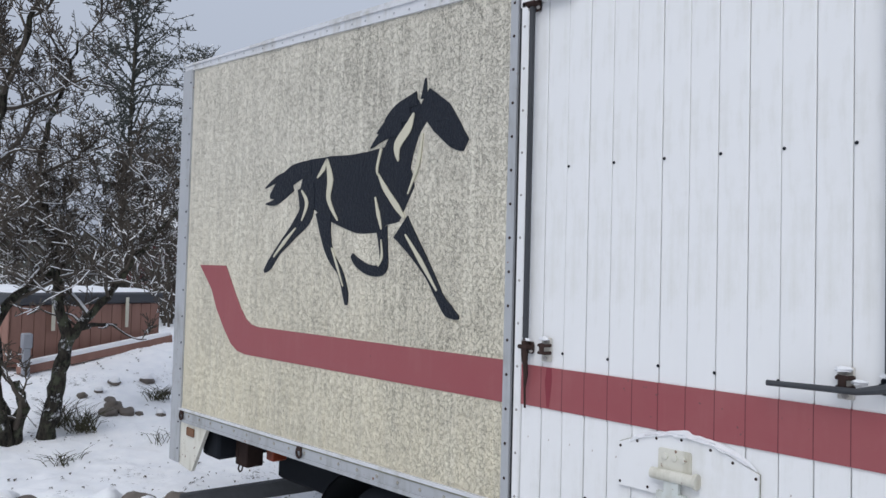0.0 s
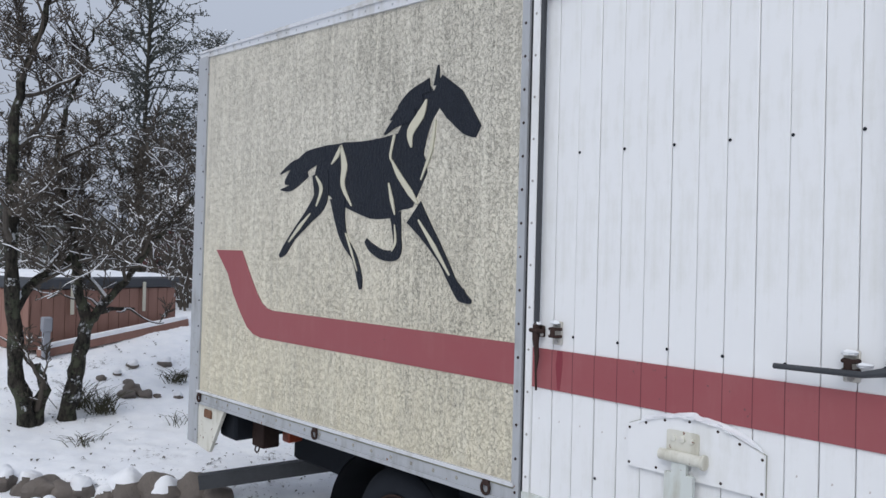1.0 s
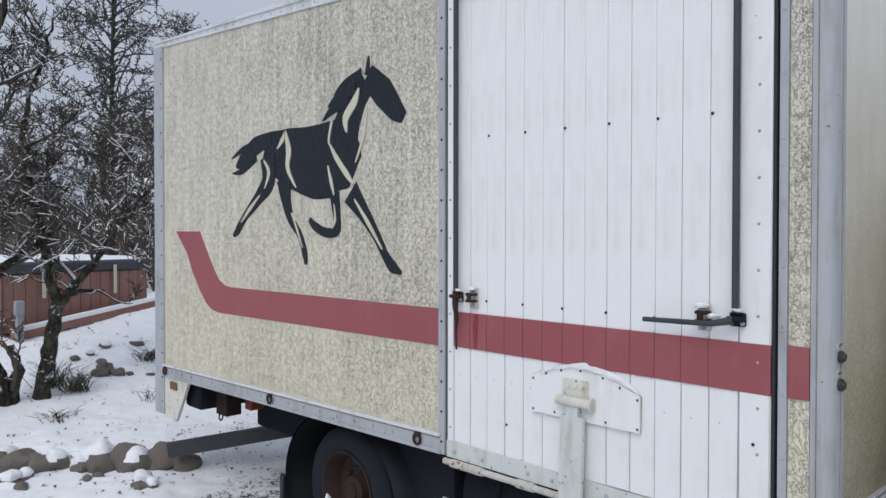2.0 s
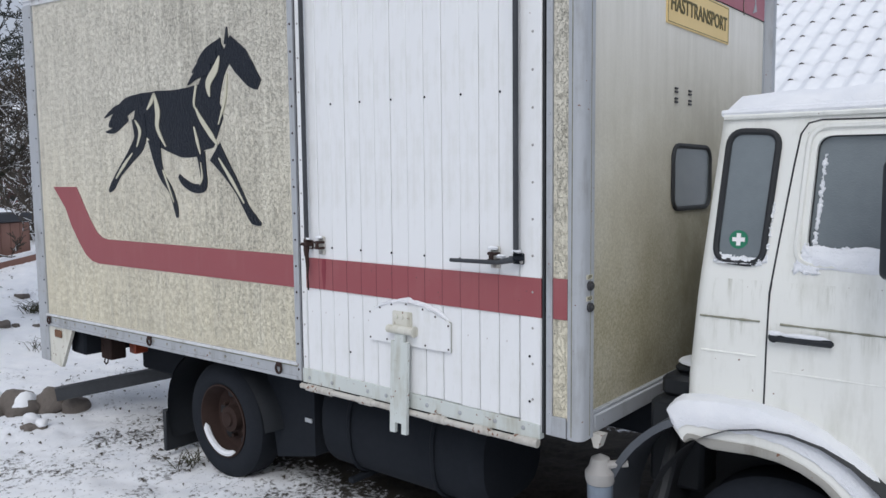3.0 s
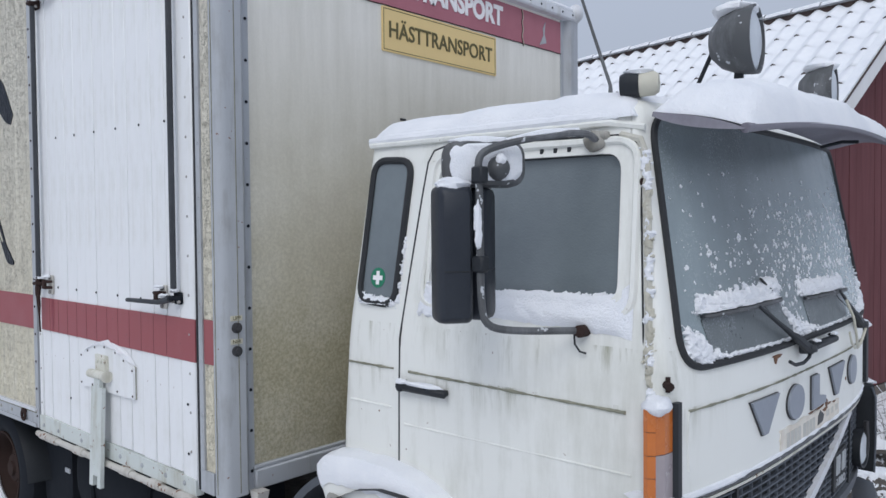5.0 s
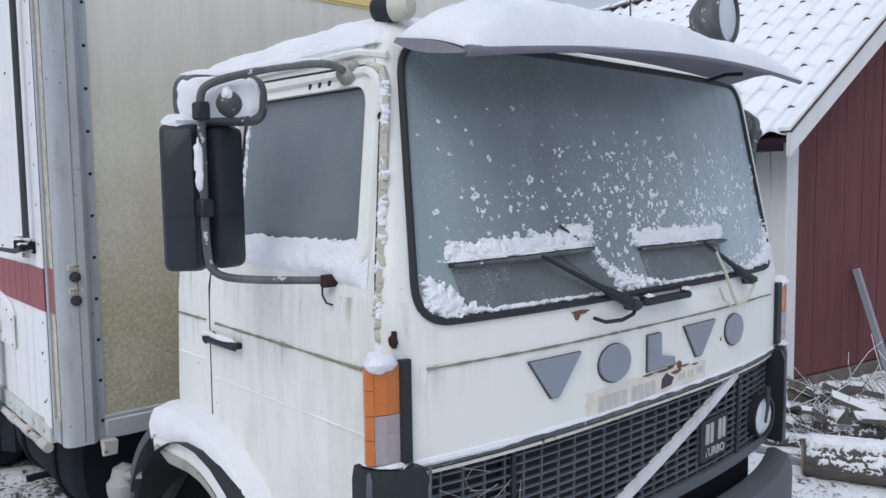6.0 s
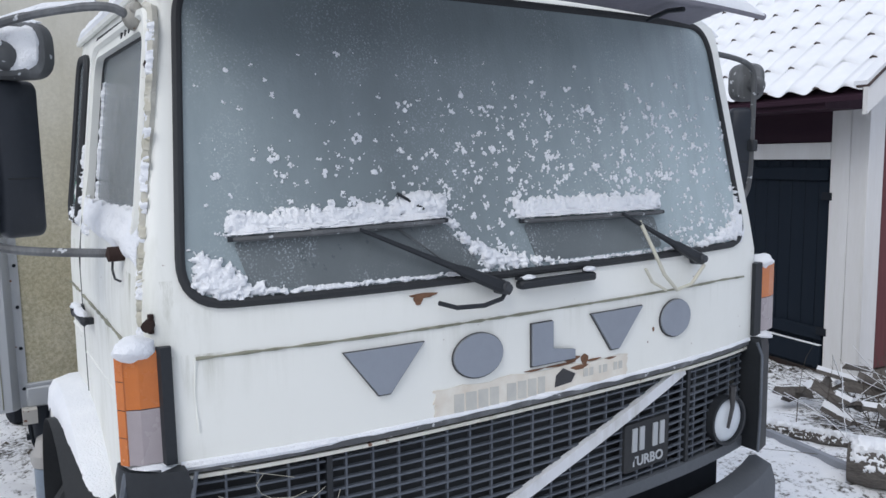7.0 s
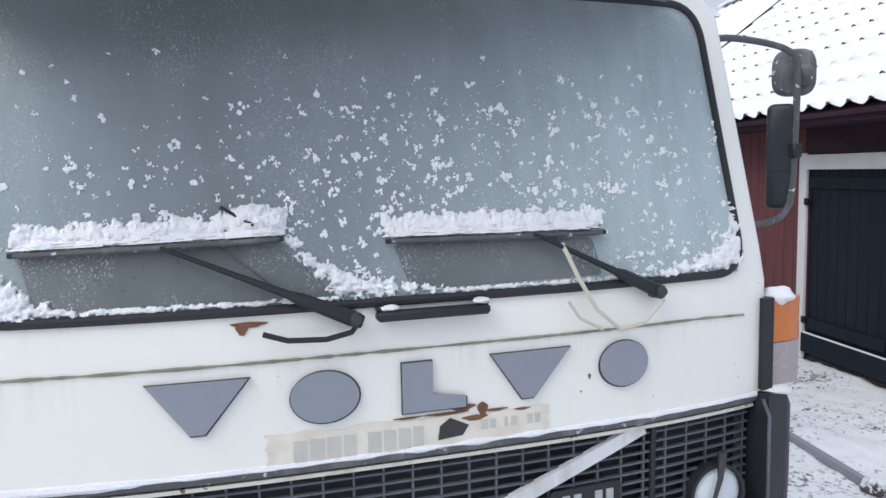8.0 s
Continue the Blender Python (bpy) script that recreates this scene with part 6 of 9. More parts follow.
tube(me, [(0.30 + 0.02 * math.cos(a), 0.2 + 0.25 * t, 0.55 + 0.35 * t) for t, a in ((0, 0), (0.5, 0.4), (1.0, 0.8))], 0.03, 8)
part("air_hose", me, RUBBER, cab)


def wiper(blade_a, blade_b, pivot, knee):
    def on_blade(t, d, dz=0.0):
        return cab_front(blade_a[0] + (blade_b[0] - blade_a[0]) * t, blade_a[1] + (blade_b[1] - blade_a[1]) * t + dz, d)
    me = Mesh()
    tube(me, [on_blade(t, 0.018) for t in np.linspace(0, 1, 11)], 0.0055, 6)
    w = part("wiper", me, PLASTIC, cab, "black wiper with snow along its blade")
    me = Mesh()
    for a, b, d in ((0.02, 0.30, 0.027), (0.70, 0.98, 0.027), (0.18, 0.82, 0.033)):
        tube(me, [on_blade(a, d - 0.006), on_blade(a + 0.03, d), on_blade(b - 0.03, d), on_blade(b, d - 0.006)], [0.004, 0.0065, 0.0065, 0.004], 6)
    part_each("blade_bridge", me, FROSTYBLACK, w)
    p0, p1 = cab_front(*pivot, 0.030), cab_front(*knee, 0.046)
    along_ = (p1 - p0).normalized()
    up_ = Vector((1, 0, 0.2)).cross(along_).normalized()
    out_ = along_.cross(up_)
    me = Mesh()
    vs = []
    for t, wd, th in ((-0.04, 0.014, 0.010), (0.02, 0.018, 0.012), (0.30, 0.0135, 0.011), (0.36, 0.009, 0.008), (0.60, 0.0065, 0.006), (1.0, 0.0045, 0.004)):
        c = p0.lerp(p1, t)
        vs += [c + up_ * wd + out_ * th * 0.3, c + up_ * wd * 0.6 + out_ * th, c - up_ * wd * 0.6 + out_ * th, c - up_ * wd + out_ * th * 0.3, c - up_ * wd * 0.8 - out_ * th, c + up_ * wd * 0.8 - out_ * th]
    me.add(vs, [(i * 6 + j, i * 6 + (j + 1) % 6, i * 6 + 6 + (j + 1) % 6, i * 6 + 6 + j) for i in range(5) for j in range(6)] + [(0, 1, 2, 3, 4, 5), (30, 31, 32, 33, 34, 35)])
    arm = part("wiper_arm", me, PLASTIC, w)
    me = Mesh()
    lathe(me, [(-0.05, 0.016), (0.008, 0.018), (0.014, 0.012), (0.022, 0.011), (0.023, 0)], p0, (1, 0, 0.1), 8)
    part("pivot_nut", me, STEELBLUE, arm)
    me = Mesh()
    q = p0.lerp(p1, 0.36)
    tube(me, [q + up_ * 0.004, on_blade(0.80, 0.012, -0.03), on_blade(0.74, 0.012, -0.006)], 0.002, 5)
    part("wiper_stay", me, FROSTYBLACK, arm)
    return w


wiper((0.456, 1.625), (0.985, 1.638), (1.123, 1.462), (0.74, 1.632))
wiper((1.205, 1.622), (1.752, 1.618), (1.882, 1.468), (1.55, 1.625))
me = Mesh()
b0 = cab_front(1.31, 1.466, 0.03)
box(me, (b0.x - 0.02, 1.17, 1.452), (b0.x + 0.012, 1.43, 1.474), 0.006)
box(me, (b0.x - 0.02, 1.17, 1.474), (b0.x, 1.20, 1.482), 0.002)
box(me, (b0.x - 0.02, 1.40, 1.474), (b0.x, 1.43, 1.482), 0.002)
part("grab_handle", me, PLASTIC, cab, "black grab handle below the windscreen")
me = Mesh()
tube(me, [cab_front(u, v, 0.03) for u, v in ((0.93, 1.445), (0.98, 1.428), (1.06, 1.424), (1.115, 1.435), (1.13, 1.455))], 0.006, 6)
part("washer_hose", me, PLASTIC, cab)
me = Mesh()
tube(me, [cab_front(u, v, 0.03 + w) for u, v, w in ((1.62, 1.60, 0.01), (1.65, 1.52, 0.02), (1.70, 1.44, 0.01), (1.77, 1.385, 0.0), (1.84, 1.395, 0.0), (1.89, 1.45, 0.01))], 0.0055, 6)
tube(me, [cab_front(u, v, 0.03) for u, v in ((1.63, 1.462), (1.66, 1.42), (1.72, 1.39))], 0.0045, 6)
part("washer_hose", me, HOSE, cab, "loose pale hose under the wiper")

# mirrors


def soften(pts):
    """Corner cutting: a bent tube instead of a kinked one."""
    pts = [Vector(p) for p in pts]
    for _ in range(2):
        out = [pts[0]]
        for a, b in zip(pts[:-1], pts[1:]):
            out += [a.lerp(b, 0.25), a.lerp(b, 0.75)]
        pts = out + [pts[-1]]
    return pts


def shell_box(c, sidev, ax, half_w, half_h, depths, r):
    """A cushion-shaped housing: half sizes, and (depth, scale) rings along ax."""
    me = Mesh()
    out = quad_round([(-half_w, -half_h), (half_w, -half_h), (half_w, half_h), (-half_w, half_h)], r, 6)
    n = len(out)
    c, sidev, ax = Vector(c), Vector(sidev), Vector(ax)
    vs = [c + sidev * (u * k) + Vector((0, 0, v * (1 - (1 - k) * 0.35))) + ax * d for d, k in depths for u, v in out]
    m = len(depths)
    me.add(vs, [(i * n + j, i * n + (j + 1) % n, (i + 1) * n + (j + 1) % n, (i + 1) * n + j) for i in range(m - 1) for j in range(n)] + [tuple(range(n)), tuple(range((m - 1) * n, m * n))])
    return me


def mirror(arm, mounts, housings, head, head_half, head_side, head_ax, clamp, steps=(0.0, 0.24)):
    body = new("mirror")
    body.parent = truck
    tagged(body, "black twin mirror on a bent tube arm")
    me = Mesh()
    tube(me, soften(arm), 0.0105, 8)
    part("arm", me, FROSTYBLACK, body)
    me = Mesh()
    lump(me, mounts[0], (0.036, 0.024, 0.030), 2, 0.15)
    lathe(me, [(-0.02, 0.012), (0.03, 0.013), (0.036, 0.008), (0.037, 0)], Vector(mounts[0]) + Vector((0.01, 0, 0.012)), (1, 0, 0.1), 10)
    part("arm_mount", me, ARCHPAINT, body, "grey rubber arm mount")
    me = Mesh()
    lathe(me, [(-0.03, 0.018), (0.03, 0.018), (0.036, 0.0)], mounts[1], (0, -1 if mounts[1][1] < 1 else 1, 0), 10)
    part("arm_mount", me, RUST, body)
    for c, sidev, ax, hw, hh, depths in housings:
        shell = part("housing", shell_box(c, sidev, ax, hw, hh, depths, 0.024), MIRRORBLACK, body, "tall black mirror housing")
        me = Mesh()
        p = Vector(c) + Vector(ax) * (depths[-1][0] + 0.001) - Vector((0, 0, 0.045))
        tube(me, [p - Vector(sidev) * hw * 0.7, p + Vector(sidev) * hw * 0.7], 0.0018, 5)
        part("housing_seam", me, RUBBER, shell)
    wide = part("wide_angle_head", shell_box(head, head_side, head_ax, head_half[0], head_half[1], ((-0.03, 0.92), (-0.02, 1.0), (0.012, 0.97), (0.03, 0.7)), min(head_half) * 0.8), FROSTYBLACK, body, "small black wide-angle mirror above")
    me = Mesh()
    lathe(me, [(0.0, 0.036), (0.03, 0.035), (0.05, 0.030), (0.066, 0.018), (0.071, 0.0)], Vector(head) + Vector(head_side) * 0.03 - Vector((0, 0, 0.014)), head_ax, 16)
    part("ball_joint", me, FROSTYBLACK, wide)
    me = Mesh()
    for z in (clamp[2] + q for q in steps):
        box(me, (clamp[0] - 0.019, clamp[1] - 0.017, z), (clamp[0] + 0.019, clamp[1] + 0.017, z + 0.045), 0.005)
    part_each("clamp", me, PLASTIC, body)
    return body


S0_, A0_ = Vector((0.60, 0.80, 0)), Vector((0.80, -0.60, 0))
DEEP = ((-0.060, 0.92), (-0.050, 0.99), (0.0, 1.0), (0.030, 0.96), (0.048, 0.86), (0.057, 0.70))
FLAT = ((-0.024, 0.94), (-0.018, 1.0), (0.010, 1.0), (0.020, 0.93), (0.025, 0.80))
mirror([(1.47, 0.338, 2.118), (1.46, 0.29, 2.142), (1.40, 0.17, 2.126), (1.335, 0.085, 2.104), (1.30, 0.03, 2.082), (1.290, 0.020, 2.056), (1.294, 0.019, 2.02), (1.296, 0.018, 1.85), (1.300, 0.016, 1.66), (1.308, 0.03, 1.608), (1.35, 0.10, 1.592), (1.450, 0.275, 1.584)],
       [(1.455, 0.346, 2.120), (1.455, 0.288, 1.583)],
       [((1.211, 0.004, 1.803), S0_, A0_, 0.051, 0.190, DEEP), ((1.234, 0.106, 1.803), (-0.35, 0.937, 0), (0.937, 0.35, 0), 0.050, 0.186, FLAT)],
       (1.257, 0.088, 2.053), (0.118, 0.066), S0_, A0_, (1.297, 0.018, 1.755))
mirror([(1.46, 2.22, 2.118), (1.46, 2.30, 2.150), (1.45, 2.47, 2.140), (1.445, 2.565, 2.122), (1.442, 2.605, 2.092), (1.440, 2.608, 2.02), (1.440, 2.604, 1.85), (1.440, 2.600, 1.70), (1.438, 2.585, 1.625), (1.44, 2.52, 1.588), (1.45, 2.29, 1.580)],
       [(1.46, 2.235, 2.118), (1.452, 2.275, 1.580)],
       [((1.400, 2.585, 1.795), (0.667, 0.745, 0), (0.745, -0.667, 0), 0.042, 0.165, FLAT)],
       (1.372, 2.655, 2.062), (0.066, 0.074), (0.667, 0.745, 0), (0.745, -0.667, 0), (1.440, 2.602, 1.79), (0.0,))
me = Mesh()
tube(me, [(1.43, 0.272, 1.58), (1.435, 0.268, 1.545), (1.45, 0.27, 1.525), (1.465, 0.28, 1.52)], 0.003, 5)
part("loose_wire", me, PLASTIC, cab)

# sun visor
me = Mesh()
NV2, NU2 = 28, 8
vs, fs = [], []
for i in range(NV2 + 1):
    t = i / NV2
    e = (2 * t - 1)
    y = 0.385 + 1.615 * t
    k = (y - YC) / 0.94
    xb, zb = 1.655 - 0.045 * abs(k) ** 3, 2.228 - 0.040 * k * k
    xf = 1.868 + 0.035 * t + 0.018 * math.sin(math.pi * t)
    zf = 2.200 - 0.080 * ((y - 1.45) / 1.09) ** 2
    swell = 0.034 * min(1.0, 0.25 + 4.0 * t)
    for j in range(NU2 + 1):
        u = j / NU2
        vs.append((xb + (xf - xb) * u, y, zb + (zf - zb) * u + swell * math.sin(math.pi * u ** 1.25)))
for i in range(NV2):
    for j in range(NU2):
        a = i * (NU2 + 1) + j
        fs.append((a, a + NU2 + 1, a + NU2 + 2, a + 1))
n0 = len(vs)
vs += [(x, y, z - 0.008) for x, y, z in vs]
fs += [tuple(q + n0 for q in reversed(f)) for f in fs]
VISOR = vs[:n0]
m0 = len(vs)
vs += [(x, y - 0.008, z - 0.030 * math.sin(math.pi * min(0.95, 0.15 + 0.8 * j / NU2))) for j, (x, y, z) in enumerate(VISOR[:NU2 + 1])]
fs += [(j, j + 1, m0 + j + 1, m0 + j) for j in range(NU2)]
me.add(vs, fs)
tube(me, [VISOR[i * (NU2 + 1) + NU2] for i in range(NV2 + 1)], [0.0135 - 0.004 * i / NV2 for i in range(NV2 + 1)], 10)
visor = part("sun_visor", me, PURPLE, cab, "faded purple sun visor above the windscreen")
me = Mesh()
for y in (0.75, 1.78):
    tube(me, [(1.66, y, 2.19), (1.74, y, 2.205), (1.80, y, 2.20)], 0.007, 6)
part_each("visor_bracket", me, PLASTIC, visor)

# lamps and aerials on the roof


def spotlight(c, r, aim):
    s = new("spotlight")
    s.parent = truck
    tagged(s, "round black spotlight with snow on its rim")
    c, aim = Vector(c), Vector(aim).normalized()
    me = Mesh()
    lathe(me, [(-0.10, 0.0), (-0.10, r * 0.45), (-0.07, r * 0.75), (-0.02, r * 0.96), (0.02, r), (0.035, r), (0.035, r * 0.93), (0.02, r * 0.92)], c, aim, 28)
    part("shell", me, FROSTYBLACK, s)
    me = Mesh()
    lathe(me, [(0.022, r * 0.93), (0.034, r * 0.6), (0.04, 0)], c, aim, 28)
    part("glass", me, LAMPGLASS, s, "frosted lamp glass")
    me = Mesh()
    tube(me, [c - Vector((0.02, 0, r * 0.9)), (c.x - 0.03, c.y, 2.24)], 0.015, 6)
    tube(me, [c - aim * 0.09, (c.x - 0.2, c.y + 0.02, 2.25)], 0.007, 6)
    part("bracket", me, PLASTIC, s)
    return s


spotlight((1.71, 0.815, 2.445), 0.105, (1, 0.12, 0.0))
spotlight((1.645, 1.905, 2.440), 0.105, (1, 0.12, 0.0))
me = Mesh()
lathe(me, [(-0.055, 0.0), (-0.055, 0.029), (-0.04, 0.036), (0.0, 0.038)], (1.555, 0.428, 2.280), (1, 0.35, 0), 18)
bea = part("side_lamp", me, PLASTIC, truck, "small black lamp with a milky cap on the cab roof")
me = Mesh()
lathe(me, [(0.0, 0.036), (0.04, 0.034), (0.052, 0.026), (0.056, 0)], (1.555, 0.428, 2.280), (1, 0.35, 0), 18)
part("cap", me, HOSE, bea)
me = Mesh()
tube(me, [(1.375, 0.585, 2.24), (1.373, 0.583, 2.32), (1.18, 0.583, 2.87), (1.08, 0.583, 3.16)], [0.012, 0.006, 0.004, 0.0025], 6)
part("aerial", me, FROSTYBLACK, truck, "thin slanting aerial dusted with snow")
me = Mesh()
tube(me, [(1.36, 1.75, 2.24), (1.36, 1.75, 2.36), (1.345, 1.74, 3.25)], [0.010, 0.004, 0.002], 6)
part("aerial", me, FROSTYBLACK, truck)
me = Mesh()
lump(me, (0.85, 1.6, 2.27), (0.16, 0.12, 0.05), 8, 0.1)
part("roof_hatch", me, CAB, truck)

# ---- snow on the truck ----


def snow_obj(name, me, label):
    o = link(name, me, SNOW)
    tagged(o, label, "snow", kind="stuff")
    return o


me = Mesh()
drift(me, None, 60, 80, lambda u, v: (0.505 + 1.07 * u, 0.352 + 1.866 * v, 2.185 + 0.05 * (math.sin(math.pi * v) ** 0.35) * (math.sin(math.pi * min(u * 1.0 + 0.0, 1)) ** 0.25 if 0 < u < 1 else 0)), 0.062, 3.0, 0.2, 6.0, full=2.2)
snow_obj("roof_snow", me, "soft layer of snow on the cab roof")
me = Mesh()
def on_visor(u, v):
    v = 0.008 + 0.985 * v
    u = 0.999 * u
    i, j = min(int(v * NV2), NV2 - 1), min(int(u * NU2), NU2 - 1)
    a, b = v * NV2 - i, u * NU2 - j
    q = [Vector(VISOR[(i + p) * (NU2 + 1) + j + s]) for p in (0, 1) for s in (0, 1)]
    return q[0].lerp(q[1], b).lerp(q[2].lerp(q[3], b), a) + Vector((0.012 * u, -0.006 * (1 - v), 0.003))


drift(me, lambda p: Vector((0, 0, 1.40 - 0.58 * (p.y - 0.4))), 24, 110, on_visor, 0.058, 5.0, 0.25, 6)
snow_obj("visor_snow", me, "thick snow on the sun visor")
me = Mesh()
drift(me, None, 90, 20, lambda u, v: (REAR + 0.02 + (0.06 - REAR) * u, 0.0 + 2.5 * v, top_z(REAR + (0.08 - REAR) * u) - 0.018), 0.05, 1.0)
snow_obj("roof_snow", me, "snow on the roof of the box")
me = Mesh()
vs, fs = [], []
SECS = ((0.02, 0.300), (0.0, 0.285), (-0.01, 0.258), (0.05, 0.220), (0.20, 0.199), (0.40, 0.189), (0.56, 0.187))
for i in range(71):
    t = 0.10 + 0.80 * i / 70
    for j, (k, y) in enumerate(SECS):
        e = min(1, (i + 0.1) / 4, (70.1 - i) / 14) * (1.0, 1.0, 1.0, 0.9, 0.55, 0.28, -0.05)[j]
        x, z = arch_at(t, k + (0.05 * noise.noise(Vector((i * 0.35, 1.0, 7.0))) if j > 3 else 0.0))
        x2, z2 = arch_at(t, k - 1.0)
        q = math.hypot(x2 - x, z2 - z)
        h = 0.024 * e * (1 + 0.3 * noise.noise(Vector((i * 0.3, j * 0.6, 2))))
        vs.append((x + (x2 - x) / q * h, y - 0.012 * e * (j > 2), z + (z2 - z) / q * h))
for i in range(70):
    for j in range(6):
        fs.append((i * 7 + j, i * 7 + j + 1, i * 7 + j + 8, i * 7 + j + 7))
me.add(vs, fs)
snow_obj("arch_snow", me, "cap of snow on the wheel arch")


def snow_bank(pts, place, thick, high, seed, label, name="clinging_snow", fine=26.0):
    """Snow clinging to a pane above a line: pts along it as (u, v, height)."""
    me = Mesh()
    vs, fs = [], []
    m = 9
    for i, (u, v, h) in enumerate(pts):
        end = math.sin(0.5 * math.pi * min(1.0, (i + 0.3) / 7.0, (len(pts) - 0.7 - i) / 7.0)) * (0.8 + 0.35 * noise.noise(Vector((u * 11.0, seed, 5.0))))
        for j in range(m):
            t = j / (m - 1)
            q = noise.noise(Vector((u * fine, t * 4.0, seed)))
            hh = h * high * (0.85 + 0.22 * noise.noise(Vector((u * fine, 3.0, seed))) + 0.2 * noise.noise(Vector((u * fine * 5, 3.0, seed))))
            d = thick * end * (1 - t) ** 0.6 * (1 + 0.35 * q + 0.4 * noise.noise(Vector((u * fine * 5, t * 9.0, seed)))) if j else 0.0
            vs.append(place(u + 0.006 * q, v + hh * t * end, 0.006 + max(d, 0.0)))
    for i in range(len(pts) - 1):
        for j in range(m - 1):
            fs.append((i * m + j, (i + 1) * m + j, (i + 1) * m + j + 1, i * m + j + 1))
    me.add(vs, fs)
    return snow_obj(name, me, label)


def along(a, b, n):
    return [(a[0] + (b[0] - a[0]) * i / n, a[1] + (b[1] - a[1]) * i / n, 1.0) for i in range(n + 1)]


def inside(poly, u, v):
    hit = False
    for i in range(len(poly)):
        (a, b), (c, d) = poly[i - 1], poly[i]
        if (b > v) != (d > v) and u < a + (c - a) * (v - b) / (d - b):
            hit = not hit
    return hit


def edge_gap(poly, u, v):
    """How far a point lies inside an outline (negative outside)."""
    best = 9.0
    for i in range(len(poly)):
        (a, b), (c, d) = poly[i - 1], poly[i]
        ex, ey = c - a, d - b
        q = max(0.0, min(1.0, ((u - a) * ex + (v - b) * ey) / max(ex * ex + ey * ey, 1e-9)))
        best = min(best, math.hypot(u - a - ex * q, v - b - ey * q))
    return best if inside(poly, u, v) else -best


def crumbs(me, poly, place, cell, thick, seed, fade=0.02, ragged=0.012, floor=0.004):
    """A crust of wet, grainy snow over an outline, with a ragged edge and small holes."""
    u0, u1 = min(p[0] for p in poly) - ragged, max(p[0] for p in poly) + ragged
    v0, v1 = min(p[1] for p in poly) - ragged, max(p[1] for p in poly) + ragged
    na, nb = int((u1 - u0) / cell) + 1, int((v1 - v0) / cell) + 1
    r_ = random.Random(seed)
    vs, hs = [], []
    for i in range(na + 1):
        for j in range(nb + 1):
            u, v = u0 + (u1 - u0) * i / na, v0 + (v1 - v0) * j / nb
            g = edge_gap(poly, u, v)
            w = 0.55 * noise.noise(Vector((u * 45, v * 45, seed))) + 0.45 * noise.noise(Vector((u * 110, v * 110, seed + 3.0)))
            h = min(1.0, (g + ragged * w * 1.6) / fade) if g > -2 * ragged else -1.0
            if h > 0:
                h = h * (0.62 + 0.75 * w) + 0.22 * noise.noise(Vector((u * 230, v * 230, seed)))
            hs.append(h)
            jit = cell * 0.3
            vs.append(place(u + r_.uniform(-jit, jit), v + r_.uniform(-jit, jit), floor + thick * math.sqrt(h) * 1.1 if h > 0 else floor - 0.007))
    fs = []
    for i in range(na):
        for j in range(nb):
            a = i * (nb + 1) + j
            q = (a, a + nb + 1, a + nb + 2, a + 1)
            if max(hs[k_] for k_ in q) > 0:
                fs.append(q)
    used = sorted({k_ for f in fs for k_ in f})
    at = {k_: n_ for n_, k_ in enumerate(used)}
    me.add([vs[k_] for k_ in used], [tuple(at[k_] for k_ in f) for f in fs])


# ridges on the wiper blades: a packed foot and a crumbly crest
for a, b, seed in (((0.455, 1.632), (0.99, 1.645), 1), ((1.20, 1.63), (1.755, 1.626), 2)):
    snow_bank(along(a, b, 60), cab_front, 0.032, 0.026, float(seed), "ridge of snow along a wiper blade")
    me = Mesh()
    crest = [(a[0], a[1]), (b[0], b[1])] + [(b[0] + (a[0] - b[0]) * i / 14, b[1] + (a[1] - b[1]) * i / 14 + 0.050 + 0.014 * noise.noise(Vector((i * 0.8, seed, 2.0)))) for i in range(15)]
    crumbs(me, crest, cab_front, 0.0038, 0.013, seed, 0.020, 0.014)
    snow_obj("snow_crust", me, "crumbly wet snow above a wiper blade")
me = Mesh()
crumbs(me, [(0.885, 1.66), (0.99, 1.655), (1.005, 1.68), (0.985, 1.70), (0.94, 1.712), (0.88, 1.708)], cab_front, 0.0042, 0.022, 3, 0.02, 0.012)
snow_obj("snow_crust", me, "clump of wet snow on the windscreen")
me = Mesh()
crumbs(me, [(0.985, 1.655), (0.985, 1.63), (1.10, 1.504), (1.33, 1.504), (1.30, 1.522), (1.22, 1.532), (1.15, 1.55), (1.06, 1.585), (1.02, 1.63)], cab_front, 0.0042, 0.014, 6, 0.03, 0.022)
snow_obj("snow_crust", me, "wet snow packed between the wipers")
me = Mesh()
crumbs(me, [(0.375, 1.525), (0.42, 1.500), (0.62, 1.499), (0.56, 1.515), (0.49, 1.535), (0.455, 1.572), (0.405, 1.60), (0.385, 1.605)], cab_front, 0.0042, 0.018, 7, 0.02, 0.014)
crumbs(me, [(0.58, 1.499), (1.10, 1.499), (1.10, 1.511), (0.60, 1.514)], cab_front, 0.0042, 0.010, 8, 0.012, 0.006)
snow_obj("snow_crust", me, "wet snow along the foot of the windscreen")
me = Mesh()
crumbs(me, [(1.86, 1.500), (2.16, 1.500), (2.195, 1.53), (2.182, 1.64), (2.165, 1.70), (2.15, 1.60), (2.09, 1.555), (2.0, 1.53)], cab_front, 0.0042, 0.016, 9, 0.025, 0.020)
crumbs(me, [(1.33, 1.499), (1.88, 1.499), (1.88, 1.510), (1.33, 1.512)], cab_front, 0.0042, 0.010, 10, 0.012, 0.006)
snow_obj("snow_crust", me, "wet snow in the corner of the windscreen")
